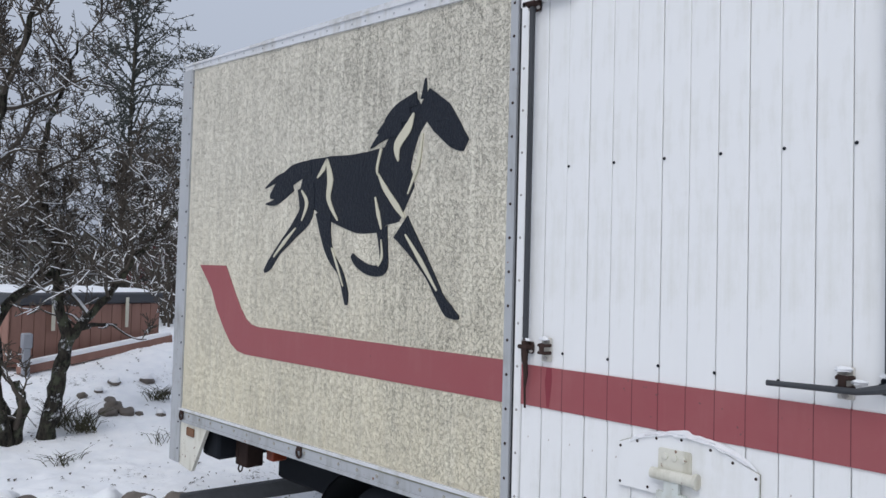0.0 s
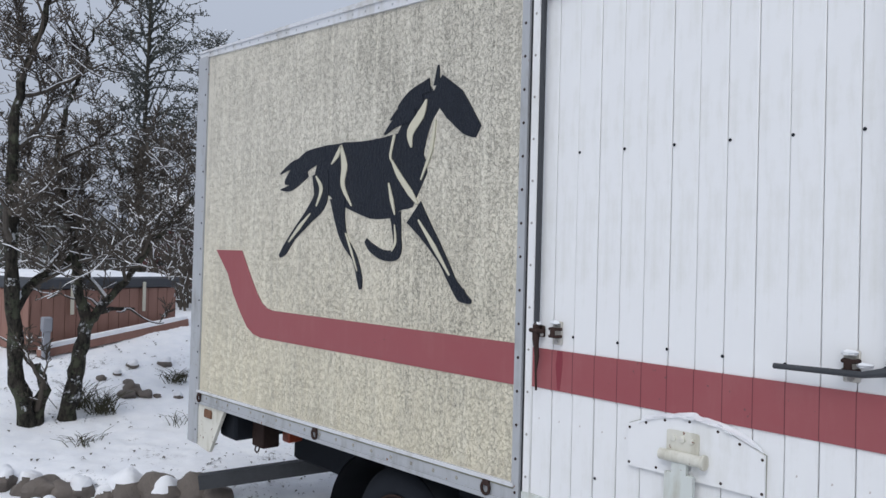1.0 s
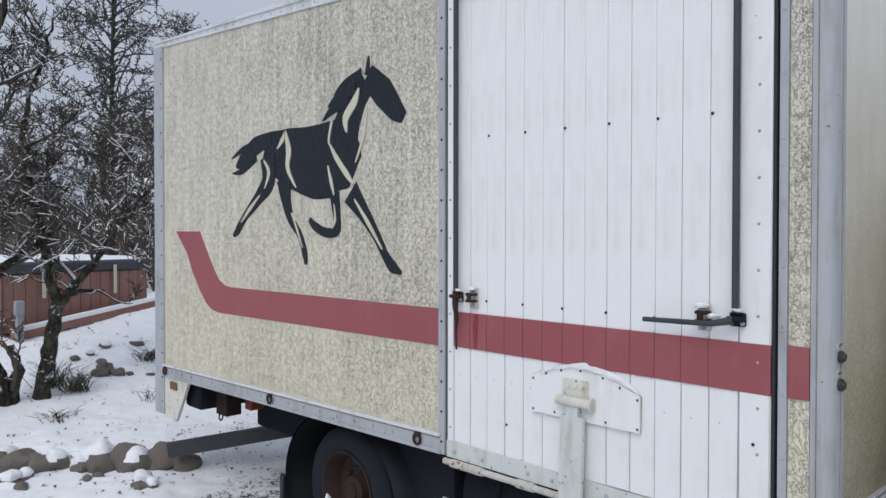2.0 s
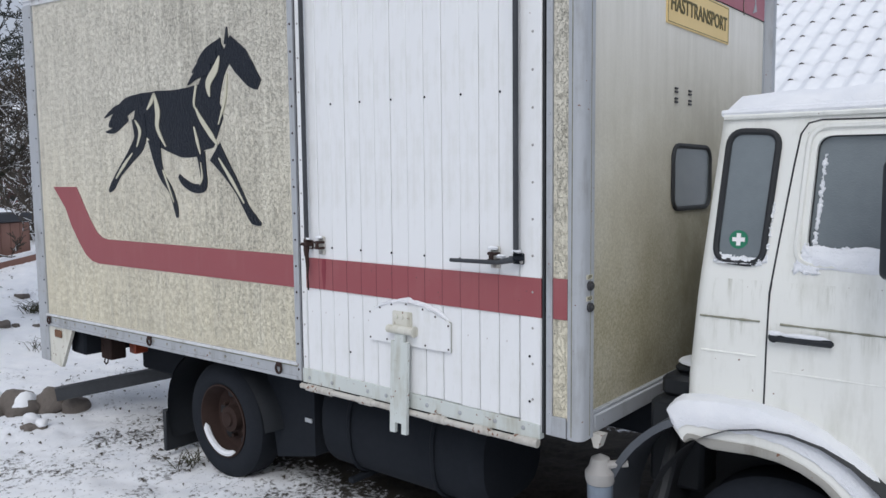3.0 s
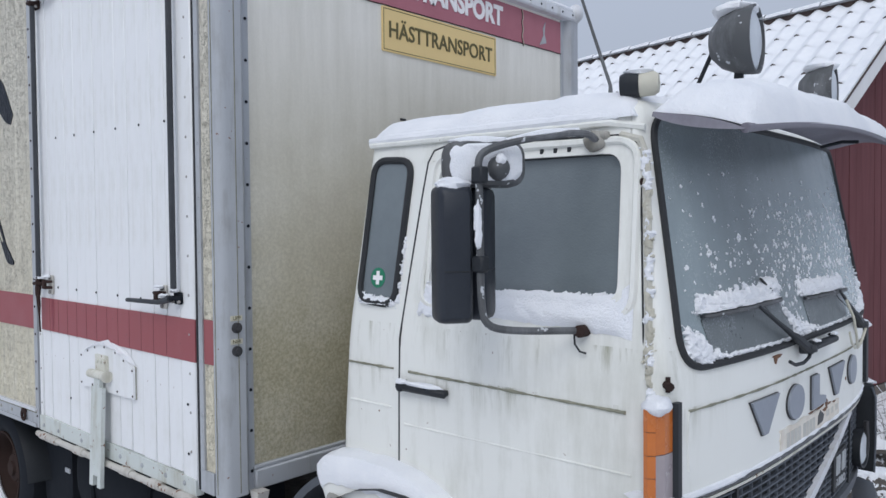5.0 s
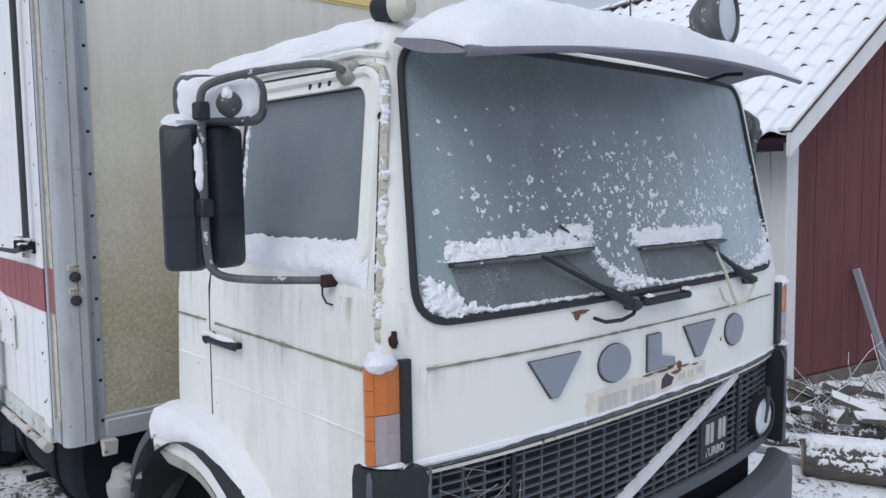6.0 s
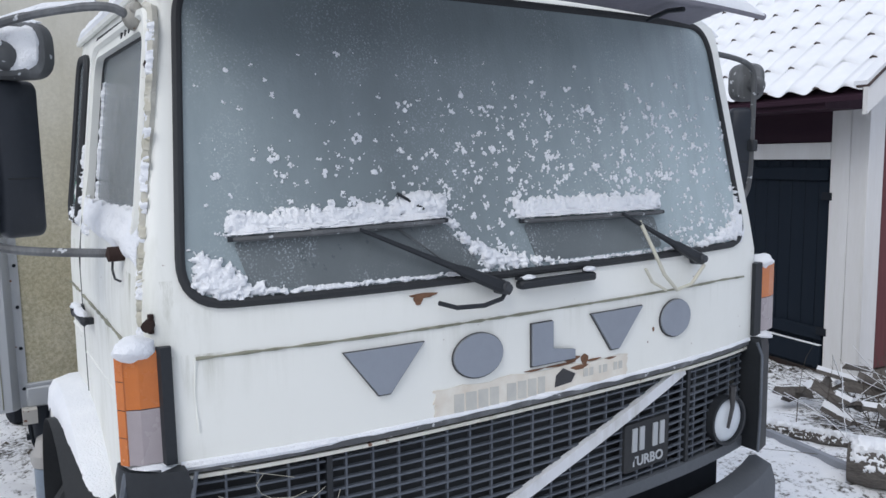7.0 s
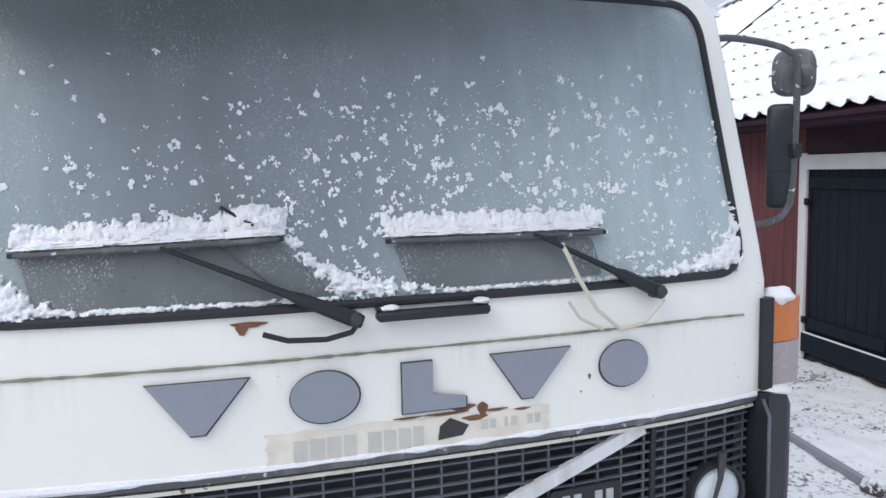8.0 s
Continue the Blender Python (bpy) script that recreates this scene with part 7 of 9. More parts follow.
# door below the window: a flush sheet of packed snow
me = Mesh()
vs, fs = [], []
NA, NB = 60, 12
for i in range(NA + 1):
    u = 0.845 + 0.755 * i / NA
    lo = 1.600 - 0.028 * (i / NA) ** 1.5 + 0.010 * noise.noise(Vector((u * 9, 1.0, 2.0))) + 0.005 * noise.noise(Vector((u * 40, 1.0, 2.0)))
    hi = 1.684 + 0.010 * noise.noise(Vector((u * 12, 4.0, 2.0))) + 0.05 * max(0.0, (i / NA - 0.93) / 0.07)
    for j in range(NB + 1):
        t = j / NB
        v = lo + (hi - lo) * t
        d = 0.001 + 0.016 * math.sin(math.pi * min(1.0, t * 1.25 + 0.0)) ** 0.7 * min(1.0, (i + 0.2) / 3, (NA + 0.2 - i) / 3) * (1 + 0.5 * noise.noise(Vector((u * 30, v * 30, 1.0))))
        if v > 1.655 and 0.86 < u < 1.545:
            d = max(d, 0.006) - 0.012 * max(0.0, (v - 1.672) / 0.02)
        vs.append(cab_side(u, v, d))
for i in range(NA):
    for j in range(NB):
        a = i * (NB + 1) + j
        fs.append((a, a + NB + 1, a + NB + 2, a + 1))
me.add(vs, fs)
crumbs(me, [(0.87, 1.650), (1.54, 1.655), (1.54, 1.688), (1.2, 1.676), (0.87, 1.682)], lambda u, v, d: cab_side(u, v, d - 0.022), 0.0045, 0.024, 12, 0.014, 0.010)
crumbs(me, [(0.858, 1.66), (0.872, 1.66), (0.892, 2.02), (0.880, 2.03)], lambda u, v, d: cab_side(u, v, d - 0.022), 0.004, 0.005, 15, 0.010, 0.008)
crumbs(me, [(0.80, 1.58), (0.90, 1.585), (0.86, 1.68), (0.835, 1.70)], cab_side, 0.0045, 0.008, 16, 0.012, 0.012)
crumbs(me, [(0.508, 1.612), (0.69, 1.60), (0.694, 1.64), (0.67, 1.632), (0.54, 1.64), (0.508, 1.66)], cab_side, 0.0042, 0.012, 17, 0.012, 0.010)
crumbs(me, [(0.690, 1.62), (0.704, 1.62), (0.722, 1.85), (0.712, 1.85)], cab_side, 0.0042, 0.008, 18, 0.010, 0.012)
snow_obj("clinging_snow", me, "packed snow on the door below the window")
# frost and moss caught in the gutter of the pillar
me, crust = Mesh(), Mesh()


def gutter_x(z):
    for (xa, za), (xb, zb) in zip(gutter[:-1], gutter[1:]):
        if zb <= z <= za:
            return xa + (xb - xa) * (za - z) / (za - zb)
    return gutter[-1][0]


for z0, z1, seed in ((2.09, 1.96, 1), (1.90, 1.84, 2), (1.80, 1.70, 3), (1.66, 1.62, 4), (1.57, 1.50, 5), (1.44, 1.42, 6)):
    crumbs(me, [(gutter_x(z) + du, z) for du, z in ((-0.006, z1), (0.012, z1), (0.014, z0), (-0.004, z0))], cab_side, 0.0035, 0.007, seed, 0.012, 0.016)
for z0, z1, seed in ((1.97, 1.90, 11), (1.85, 1.79, 12), (1.71, 1.64, 13), (1.62, 1.45, 14), (1.40, 1.20, 15)):
    crumbs(crust, [(gutter_x(z) + du, z) for du, z in ((-0.008, z1), (0.010, z1), (0.012, z0), (-0.006, z0))], cab_side, 0.004, 0.006, seed, 0.012, 0.014)
snow_obj("pillar_frost", me, "bits of frozen snow in the pillar gutter")
part_each("gutter_crust", crust, PALEMOSS, cab, "pale crumbling sealant and lichen in the gutter")
snow_bank([(0.512 + 0.17 * i / 24, 1.605, 1.0) for i in range(25)], cab_side, 0.014, 0.035, 9.0, "snow in the foot of the quarter window")
snow_bank([(-1.115 + 0.51 * i / 40, 1.283 + 0.072 * math.sin(math.pi * i / 40) ** 0.8, 1.0) for i in range(41)], on_side, 0.034, 0.030, 10.0, "snow on the arched plate")
# a broken piece of an older wiper caught in the snow
me = Mesh()
tube(me, [cab_front(0.86, 1.708, 0.012), cab_front(0.925, 1.668, 0.016)], 0.004, 6)
part("wiper_stub", me, PLASTIC, screen, "short dark broken wiper piece")
# flakes stuck to the windscreen
me = Mesh()
rf = random.Random(11)
for i in range(3600):
    y = rf.uniform(0.42, 2.15)
    z = 1.52 + 0.54 * rf.random() ** 1.15
    dense = max(0.30, min(1.0, (y - 0.45) / 0.7)) * (1.0 if y < 1.95 else 0.7) * max(0.07, 1.0 - max(0.0, z - 1.86) / 0.16)
    dense *= 0.55 + 0.8 * max(0.0, noise.noise(Vector((y * 7, z * 7, 1.0))) + 0.18)
    if rf.random() > dense or (z < 1.64 and (0.45 < y < 1.06 or 1.2 < y < 1.76)):
        continue
    s = rf.choice((0.0010, 0.0012, 0.0013, 0.0014, 0.0015, 0.0016, 0.0018, 0.0018, 0.0022, 0.0024, 0.0028, 0.0034, 0.0044, 0.0056)) * rf.uniform(0.75, 1.2)
    for q in range(1 if s < 0.0020 else rf.randint(4, 10)):
        k_ = s * (1.0 if s < 0.002 else rf.uniform(0.5, 0.95))
        p = cab_front(y + rf.gauss(0, 0.95) * s, z + rf.gauss(0, 0.9) * s, 0.005)
        lump(me, p, (k_ * 0.7, k_ * rf.uniform(0.8, 1.2), k_ * rf.uniform(0.8, 1.2)), i + q * 0.37, 0.5, 4, 6)
snow_obj("snow_flakes", me, "flakes of wet snow stuck to the windscreen")
# small caps of snow
me = Mesh()
pad(me, Vector((1.211, 0.004, 1.992)), S0_ * 0.05, A0_ * 0.055, (0, 0, 0.024), 7, 0.2)
S_, A_ = Vector((0.60, 0.80, 0)), Vector((0.80, -0.60, 0))
face = quad_round([(-0.118, -0.064), (0.12, -0.064), (0.12, 0.064), (-0.12, 0.064)], 0.052, 6)
fn = len(face)
vs = []
for d, s_ in ((0.010, 0.88), (0.024, 0.85), (0.036, 0.70), (0.040, 0.45), (0.040, 0.15)):
    for u, v in face:
        w = 1 + 0.07 * noise.noise(Vector((u * 40, v * 40, d * 30)))
        vs.append(Vector((1.257, 0.088, 2.055)) + S_ * (u * s_ * w) + Vector((0, 0, v * s_ * w)) + A_ * (d + 0.006 * noise.noise(Vector((u * s_ * 30, v * s_ * 30, 2.0)))))
me.add(vs, [(i * fn + j, i * fn + (j + 1) % fn, (i + 1) * fn + (j + 1) % fn, (i + 1) * fn + j) for i in range(4) for j in range(fn)] + [tuple(range(4 * fn, 5 * fn))])
lump(me, Vector((1.275, 0.112, 2.062)) + A_ * 0.062, (0.014, 0.014, 0.016), 4, 0.3)
pad(me, Vector((1.257, 0.088, 2.114)) + A_ * 0.0, S_ * 0.10, A_ * 0.03, (0, 0, 0.016), 3, 0.2)
pad(me, Vector((1.299, 0.006, 1.90)), S_ * 0.011, A_ * 0.009, (0, 0, 0.045), 4, 0.4)
pad(me, Vector((1.301, 0.006, 1.85)), S_ * 0.010, A_ * 0.008, (0, 0, 0.03), 5, 0.4)
for x, y, z in ((1.688, 0.262, 1.415), (1.685, 2.335, 1.415)):
    lump(me, (x, y, z - 0.005), (0.037, 0.046, 0.026), y, 0.25, 14, 22)
lump(me, (1.66, 0.29, 1.155), (0.07, 0.06, 0.012), 5, 0.3)
lump(me, (1.66, 2.31, 1.155), (0.09, 0.07, 0.014), 6, 0.3)
lump(me, (1.68, 0.815, 2.54), (0.07, 0.075, 0.025), 7, 0.2)
lump(me, (1.625, 1.905, 2.535), (0.07, 0.075, 0.025), 8, 0.2)
lump(me, (1.55, 0.43, 2.314), (0.045, 0.036, 0.012), 11, 0.2)
lump(me, (b0.x + 0.0, 1.20, 1.481), (0.012, 0.022, 0.006), 21, 0.5)
lump(me, (b0.x + 0.0, 1.41, 1.483), (0.012, 0.02, 0.007), 22, 0.5)
lump(me, (0.29, 0.70, 1.10), (0.08, 0.12, 0.015), 12, 0.2)
tube(me, [(1.45, 0.27, 2.147), (1.40, 0.17, 2.135), (1.335, 0.085, 2.113)], [0.006, 0.010, 0.005], 6)
tube(me, [(0.07, 0.03 + 2.44 * i / 60, 3.180 + 0.004 * noise.noise(Vector((i * 0.5, 1.0, 2.0)))) for i in range(61)], [0.020 + 0.004 * noise.noise(Vector((i * 0.4, 5.0, 2.0))) for i in range(61)], 8)
tube(me, [(0.50 + 1.02 * i / 50, side_y(2.17) + 0.004, 2.196 - 0.010 * i / 50) for i in range(51)], [0.012 + 0.008 * min(1.0, i / 6, (50 - i) / 6) + 0.004 * noise.noise(Vector((i * 0.5, 3.0, 1.0))) for i in range(51)], 8)
rim_line = [on_grille(GY0 - 0.01 + (GY1 - GY0 + 0.02) * t, GZ1 + 0.019, 0.017) for t in np.linspace(0, 1, 90)]
tube(me, rim_line, [(0.0115 if i < 16 else 0.0085) + 0.004 * noise.noise(Vector((i * 0.31, 2.0, 1.0))) for i in range(90)], 7)
for x, z in ((-1.478, 1.648), (-0.345, 1.646), (-0.30, 1.612), (-0.222, 1.638), (-1.572, 1.638)):
    lump(me, (x, -0.032, z), (0.024, 0.018, 0.009), x, 0.5)
lump(me, (0.85, 0.258, 1.352), (0.09, 0.016, 0.008), 3, 0.4)
lump(me, (0.755, 0.258, 1.354), (0.03, 0.016, 0.010), 4, 0.4)
snow_obj("snow_caps", me, "small caps of snow on mirrors, lamps and trim")

# straws caught in the grille
me = Mesh()
rq = random.Random(9)
for i in range(9):
    u, v = 0.60 + rq.gauss(0, 0.07), 1.02 + rq.gauss(0, 0.03)
    a = rq.uniform(2.2, 4.6)
    ln = rq.uniform(0.06, 0.18)
    pts = [on_grille(u + math.cos(a + 0.25 * k_ * (i % 3 - 1)) * ln * k_ / 3, v + math.sin(a) * ln * 0.8 * k_ / 3, 0.008 + 0.006 * k_) for k_ in range(4)]
    tube(me, pts, 0.0006, 4, caps=False)
tagged(link("straw", me, HOSE), "thin pale straws caught in the grille", "straw", kind="stuff")

# ---- barn ----
BARN = Matrix.Translation((0.3, 5.63, 0)) @ Matrix.Rotation(radians(-9.5), 4, "Z")
barn = thing("barn", "red wooden barn with white corners and a snowy tiled roof", "barn")
BL, BW = 8.5, 4.8
EAVE_Y, EAVE_Z, RIDGE_Y, RIDGE_Z = -0.47, 2.17, 2.42, 4.36
SLOPE = (RIDGE_Z - EAVE_Z) / (RIDGE_Y - EAVE_Y)


def at_barn(u, v, w):
    return BARN @ Vector((u, v, w))


def barn_box(lo, hi, c=0.004):
    me = Mesh()
    box(me, lo, hi, c)
    me.v = [tuple(BARN @ Vector(p)) for p in me.v]
    return me


def barn_poly(poly, axis, a, b):
    """A prism: poly of two coordinates, spread along axis from a to b."""
    me = Mesh()
    put = (lambda u, v, d: at_barn(d, u, v)) if axis == "x" else (lambda u, v, d: at_barn(u, d, v))
    slab(me, poly, put, a, b)
    return me


rb = random.Random(21)
# gable boards, set back under the overhang
GX = -0.075
y = 0.14
while y < BW:
    w = rb.uniform(0.13, 0.17)
    y1 = min(y + w, BW)
    za = RIDGE_Z - 0.12 - abs(y - RIDGE_Y) * SLOPE
    zb = RIDGE_Z - 0.12 - abs(y1 - RIDGE_Y) * SLOPE
    if y < RIDGE_Y < y1:
        poly = [(y, 0.12), (y1 - 0.005, 0.12), (y1 - 0.005, zb), (RIDGE_Y, RIDGE_Z - 0.12), (y, za)]
    else:
        poly = [(y, 0.12), (y1 - 0.005, 0.12), (y1 - 0.005, zb), (y, za)]
    part("board", barn_poly(poly, "x", GX - 0.03, GX + rb.uniform(-0.004, 0.004)), REDWOOD, barn, smooth=False)
    y = y1
part("gable_backing", barn_poly([(0.0, 0.1), (BW, 0.1), (BW, EAVE_Z + 0.1), (RIDGE_Y, RIDGE_Z - 0.13), (0.0, EAVE_Z + 0.22)], "x", GX - 0.12, GX - 0.032), REDWOOD, barn)
# long wall with a wide dark double door
part("wall", barn_box((-0.36, 0.0, 0.05), (GX - 0.001, 0.1, 2.42)), REDWOOD, barn)
part("wall", barn_box((-BL, 0.0, 0.05), (-2.48, 0.1, 2.42)), REDWOOD, barn)
part("wall", barn_box((-2.48, 0.0, 1.80), (-0.36, 0.1, 2.42)), REDWOOD, barn)
u = -BL
while u < -2.56:
    part("board", barn_box((u, -0.022, 0.1), (u + 0.145, -0.001, 2.40)), REDWOOD, barn)
    u += 0.15
for u0, u1 in ((-2.5, -1.46), (-1.457, -0.372)):
    part("lintel_board", barn_box((u0, -0.022, 1.848), (u1, -0.001, 2.40)), SHADEDRED, barn, "red board above the door, eave shade in its colour")
part("far_wall", barn_box((-BL, BW - 0.1, 0.05), (0.0, BW, 2.42)), REDWOOD, barn)
part("far_gable", barn_poly([(0.0, 0.1), (BW, 0.1), (BW, EAVE_Z + 0.1), (RIDGE_Y, RIDGE_Z - 0.13), (0.0, EAVE_Z + 0.22)], "x", -BL, -BL + 0.1), REDWOOD, barn)
part("corner_board", barn_box((-0.200, -0.030, 0.0), (GX + 0.012, -0.002, 2.38)), WHITEWOOD, barn, "white corner board")
part("corner_board", barn_box((GX - 0.002, -0.028, 0.0), (GX + 0.026, 0.135, 2.36)), WHITEWOOD, barn)
part("door_casing", barn_box((-0.37, -0.032, 0.0), (-0.203, -0.003, 2.38)), WHITEWOOD, barn, "white painted door casing")
part("door_casing", barn_box((-2.58, -0.032, 0.0), (-2.47, -0.003, 1.86)), WHITEWOOD, barn)
part("door_casing", barn_box((-2.47, -0.036, 1.715), (-0.372, -0.003, 1.845)), WHITEWOOD, barn)
for u0, u1 in ((-2.465, -1.425), (-1.42, -0.385)):
    leaf = new("barn_door")
    leaf.parent = barn
    tagged(leaf, "blue-black plank door, closed")
    q = u0
    while q < u1 - 0.05:
        part("door_plank", barn_box((q, 0.01, 0.03), (min(q + 0.128, u1), 0.045, 1.712)), BLACKWOOD, leaf)
        q += 0.131
    for z in (0.28, 1.55):
        part("door_batten", barn_box((u0 + 0.02, -0.014, z), (u1 - 0.02, 0.008, z + 0.10)), BLACKWOOD, leaf)
    for z in (0.33, 1.40):
        part("hinge", barn_box((u1 - 0.05 if u1 > -1 else u0 - 0.02, -0.042, z), (u1 + 0.04 if u1 > -1 else u0 + 0.04, -0.016, z + 0.06)), DARKSTEEL, leaf)
# dark tone stands in for the shadow gap below the kick board
part("plinth", barn_box((-BL, 0.02, -0.1), (0.0, 0.12, 0.05)), TILE_GAP_SHADE, barn)
part("kick_board", barn_box((-2.465, -0.052, 0.07), (-0.385, -0.016, 0.245)), BLACKWOOD, barn, "blue-black kick board with a line of snow")
part("ledge_snow", barn_box((-2.46, -0.056, 0.246), (-0.39, -0.017, 0.2505), 0.002), SNOW, barn)
part("plinth", barn_box((GX - 0.12, 0.0, -0.1), (GX, BW, 0.1)), STONE, barn)
part("soffit", barn_poly([(EAVE_Y + 0.03, EAVE_Z - 0.09), (0.05, EAVE_Z - 0.09 + 0.0), (0.05, EAVE_Z + 0.34), (EAVE_Y + 0.03, EAVE_Z - 0.02)], "x", -BL - 0.1, GX - 0.01), SHADEDRED, barn, "red eave board, shade in its colour")
# bargeboards
for sgn in (-1, 1):
    e = EAVE_Y if sgn < 0 else 2 * RIDGE_Y - EAVE_Y
    lo = EAVE_Z - 0.15
    poly = [(e, lo), (RIDGE_Y, RIDGE_Z - 0.15), (RIDGE_Y, RIDGE_Z + 0.03), (e, EAVE_Z + 0.03)]
    if sgn > 0:
        poly = poly[::-1]
    part("bargeboard", barn_poly(poly, "x", 0.235, 0.27), WHITEWOOD, barn, "white bargeboard along the gable")
    poly2 = [(e, EAVE_Z + 0.03), (RIDGE_Y, RIDGE_Z + 0.03), (RIDGE_Y, RIDGE_Z + 0.046), (e, EAVE_Z + 0.046)]
    if sgn > 0:
        poly2 = poly2[::-1]
    part("verge_strip", barn_poly(poly2, "x", 0.18, 0.28), TILE_GAP_SHADE, barn)
    part("verge_snow", barn_poly([(p[0], p[1] + 0.016 + (0.012 if p[1] > (EAVE_Z + 0.04 if p[0] == e else RIDGE_Z + 0.04) else 0.0)) for p in poly2], "x", 0.16, 0.265), SNOW, barn)
    part("soffit", barn_poly([(p[0], p[1] - 0.02) for p in ([(e, EAVE_Z - 0.03), (RIDGE_Y, RIDGE_Z - 0.03), (RIDGE_Y, RIDGE_Z + 0.0), (e, EAVE_Z)] if sgn < 0 else [(e, EAVE_Z), (RIDGE_Y, RIDGE_Z), (RIDGE_Y, RIDGE_Z - 0.03), (e, EAVE_Z - 0.03)])], "x", -BL - 0.15, 0.233), SHADEDRED, barn)
# roof tiles, each with a coat of snow and a bare dark lip
TW, NT_ROWS = 0.235, 11
SL = math.hypot(RIDGE_Y - EAVE_Y, RIDGE_Z - EAVE_Z)
TL = SL / NT_ROWS


def tile_mesh(name, bare):
    me = Mesh()
    cols = 9
    vs, fs, ks = [], [], []
    for lvl in range(4):
        for j in range(cols):
            t = j / (cols - 1)
            wave = 0.021 * math.cos(2 * math.pi * (t - 0.5)) + 0.012
            x = (t - 0.5) * TW * 1.012
            # snow smooths the step to the row below but for a bare lip at the crest
            lip = 0.003 + 0.017 * max(0.0, math.cos(2 * math.pi * (t - 0.5))) ** 2
            if lvl == 0:
                vs.append((x, 0.0, wave + 0.001))
            elif lvl == 1:
                vs.append((x, 0.003, wave + lip))
            elif lvl == 2:
                vs.append((x, 0.06, wave + lip * 0.9))
            else:
                vs.append((x, TL + 0.01, wave + 0.0))
    for lvl in range(3):
        for j in range(cols - 1):
            a = lvl * cols + j
            me_k = 1 if lvl < bare and j in (3, 4) else 0
            fs.append((a, a + 1, a + cols + 1, a + cols))
            ks.append(me_k)
    data = bpy.data.meshes.new(name)
    data.from_pydata(vs, [], fs)
    data.materials.append(SNOW)
    data.materials.append(TILE_GAP_SHADE)
    data.polygons.foreach_set("material_index", ks)
    data.polygons.foreach_set("use_smooth", [True] * len(fs))
    return data


TILES = [tile_mesh("roof_tile", k_) for k_ in (1, 1, 1, 0)]
roof = new("roof")
roof.parent = barn
tagged(roof, "wavy tiled roof under a thin coat of snow")
roof_m = BARN @ Matrix.Translation((0, EAVE_Y, EAVE_Z + 0.02)) @ Matrix.Rotation(math.atan(SLOPE), 4, "X")
ncol = 26
for r in range(NT_ROWS):
    for cidx in range(ncol):
        t = new("roof_tile", rb.choice(TILES))
        t.parent = roof
        t.matrix_basis = roof_m @ Matrix.Translation((0.105 - TW * cidx, r * TL, 0.0))
me = Mesh()
nx, ny = 120, 4
vs, fs = [], []
x_far = 0.105 - TW * (ncol - 0.5)
for i in range(nx + 1):
    for j in range(ny + 1):
        xx = -BL - 0.1 + (x_far + BL + 0.1) * i / nx
        vs.append(roof_m @ Vector((xx, SL * j / ny, 0.03 + 0.015 * math.cos(2 * math.pi * xx / TW))))
for i in range(nx):
    for j in range(ny):
        a = i * (ny + 1) + j
        fs.append((a, a + ny + 1, a + ny + 2, a + 1))
me.add(vs, fs)
part("far_roof_part", me, SNOW, roof)
me = Mesh()
slab(me, [(RIDGE_Y, RIDGE_Z + 0.03), (2 * RIDGE_Y - EAVE_Y, EAVE_Z + 0.02), (2 * RIDGE_Y - EAVE_Y, EAVE_Z + 0.07), (RIDGE_Y, RIDGE_Z + 0.09)], lambda u, v, d: at_barn(d, u, v), -BL - 0.1, 0.22)
part("far_roof_side", me, SNOW, roof)
for i in range(26):
    me = Mesh()
    x0 = 0.23 - i * 0.34
    pts = []
    for q, (xx, rr) in enumerate(((x0, 0.082), (x0 - 0.02, 0.09), (x0 - 0.33, 0.075))):
        pts.append([at_barn(xx, RIDGE_Y + rr * math.cos(a) * 1.25, RIDGE_Z + 0.05 + rr * math.sin(a) * 0.8) for a in np.linspace(0, math.pi, 8)])
    vs = [p for row in pts for p in row]
    me.add(vs, [(a * 8 + b, a * 8 + b + 1, a * 8 + b + 9, a * 8 + b + 8) for a in range(2) for b in range(7)])
    part("ridge_tile", me, SNOW, roof)
part("ridge_board", barn_poly([(RIDGE_Y - 0.05, RIDGE_Z - 0.03), (RIDGE_Y + 0.05, RIDGE_Z - 0.03), (RIDGE_Y + 0.05, RIDGE_Z + 0.04), (RIDGE_Y - 0.05, RIDGE_Z + 0.04)], "x", -BL, 0.23), TILE_GAP_SHADE, roof)
# plank leaning on the gable
me = Mesh()
a, b = at_barn(0.22, 1.15, 0.1), at_barn(GX + 0.045, 1.02, 1.02)
tube(me, [a, b], 0.035, 4)
o = link("leaning_plank", me, POSTGREY)
tagged(o, "grey weathered plank leaning on the red gable", "plank")

# ---- wood and brush in front of the barn ----


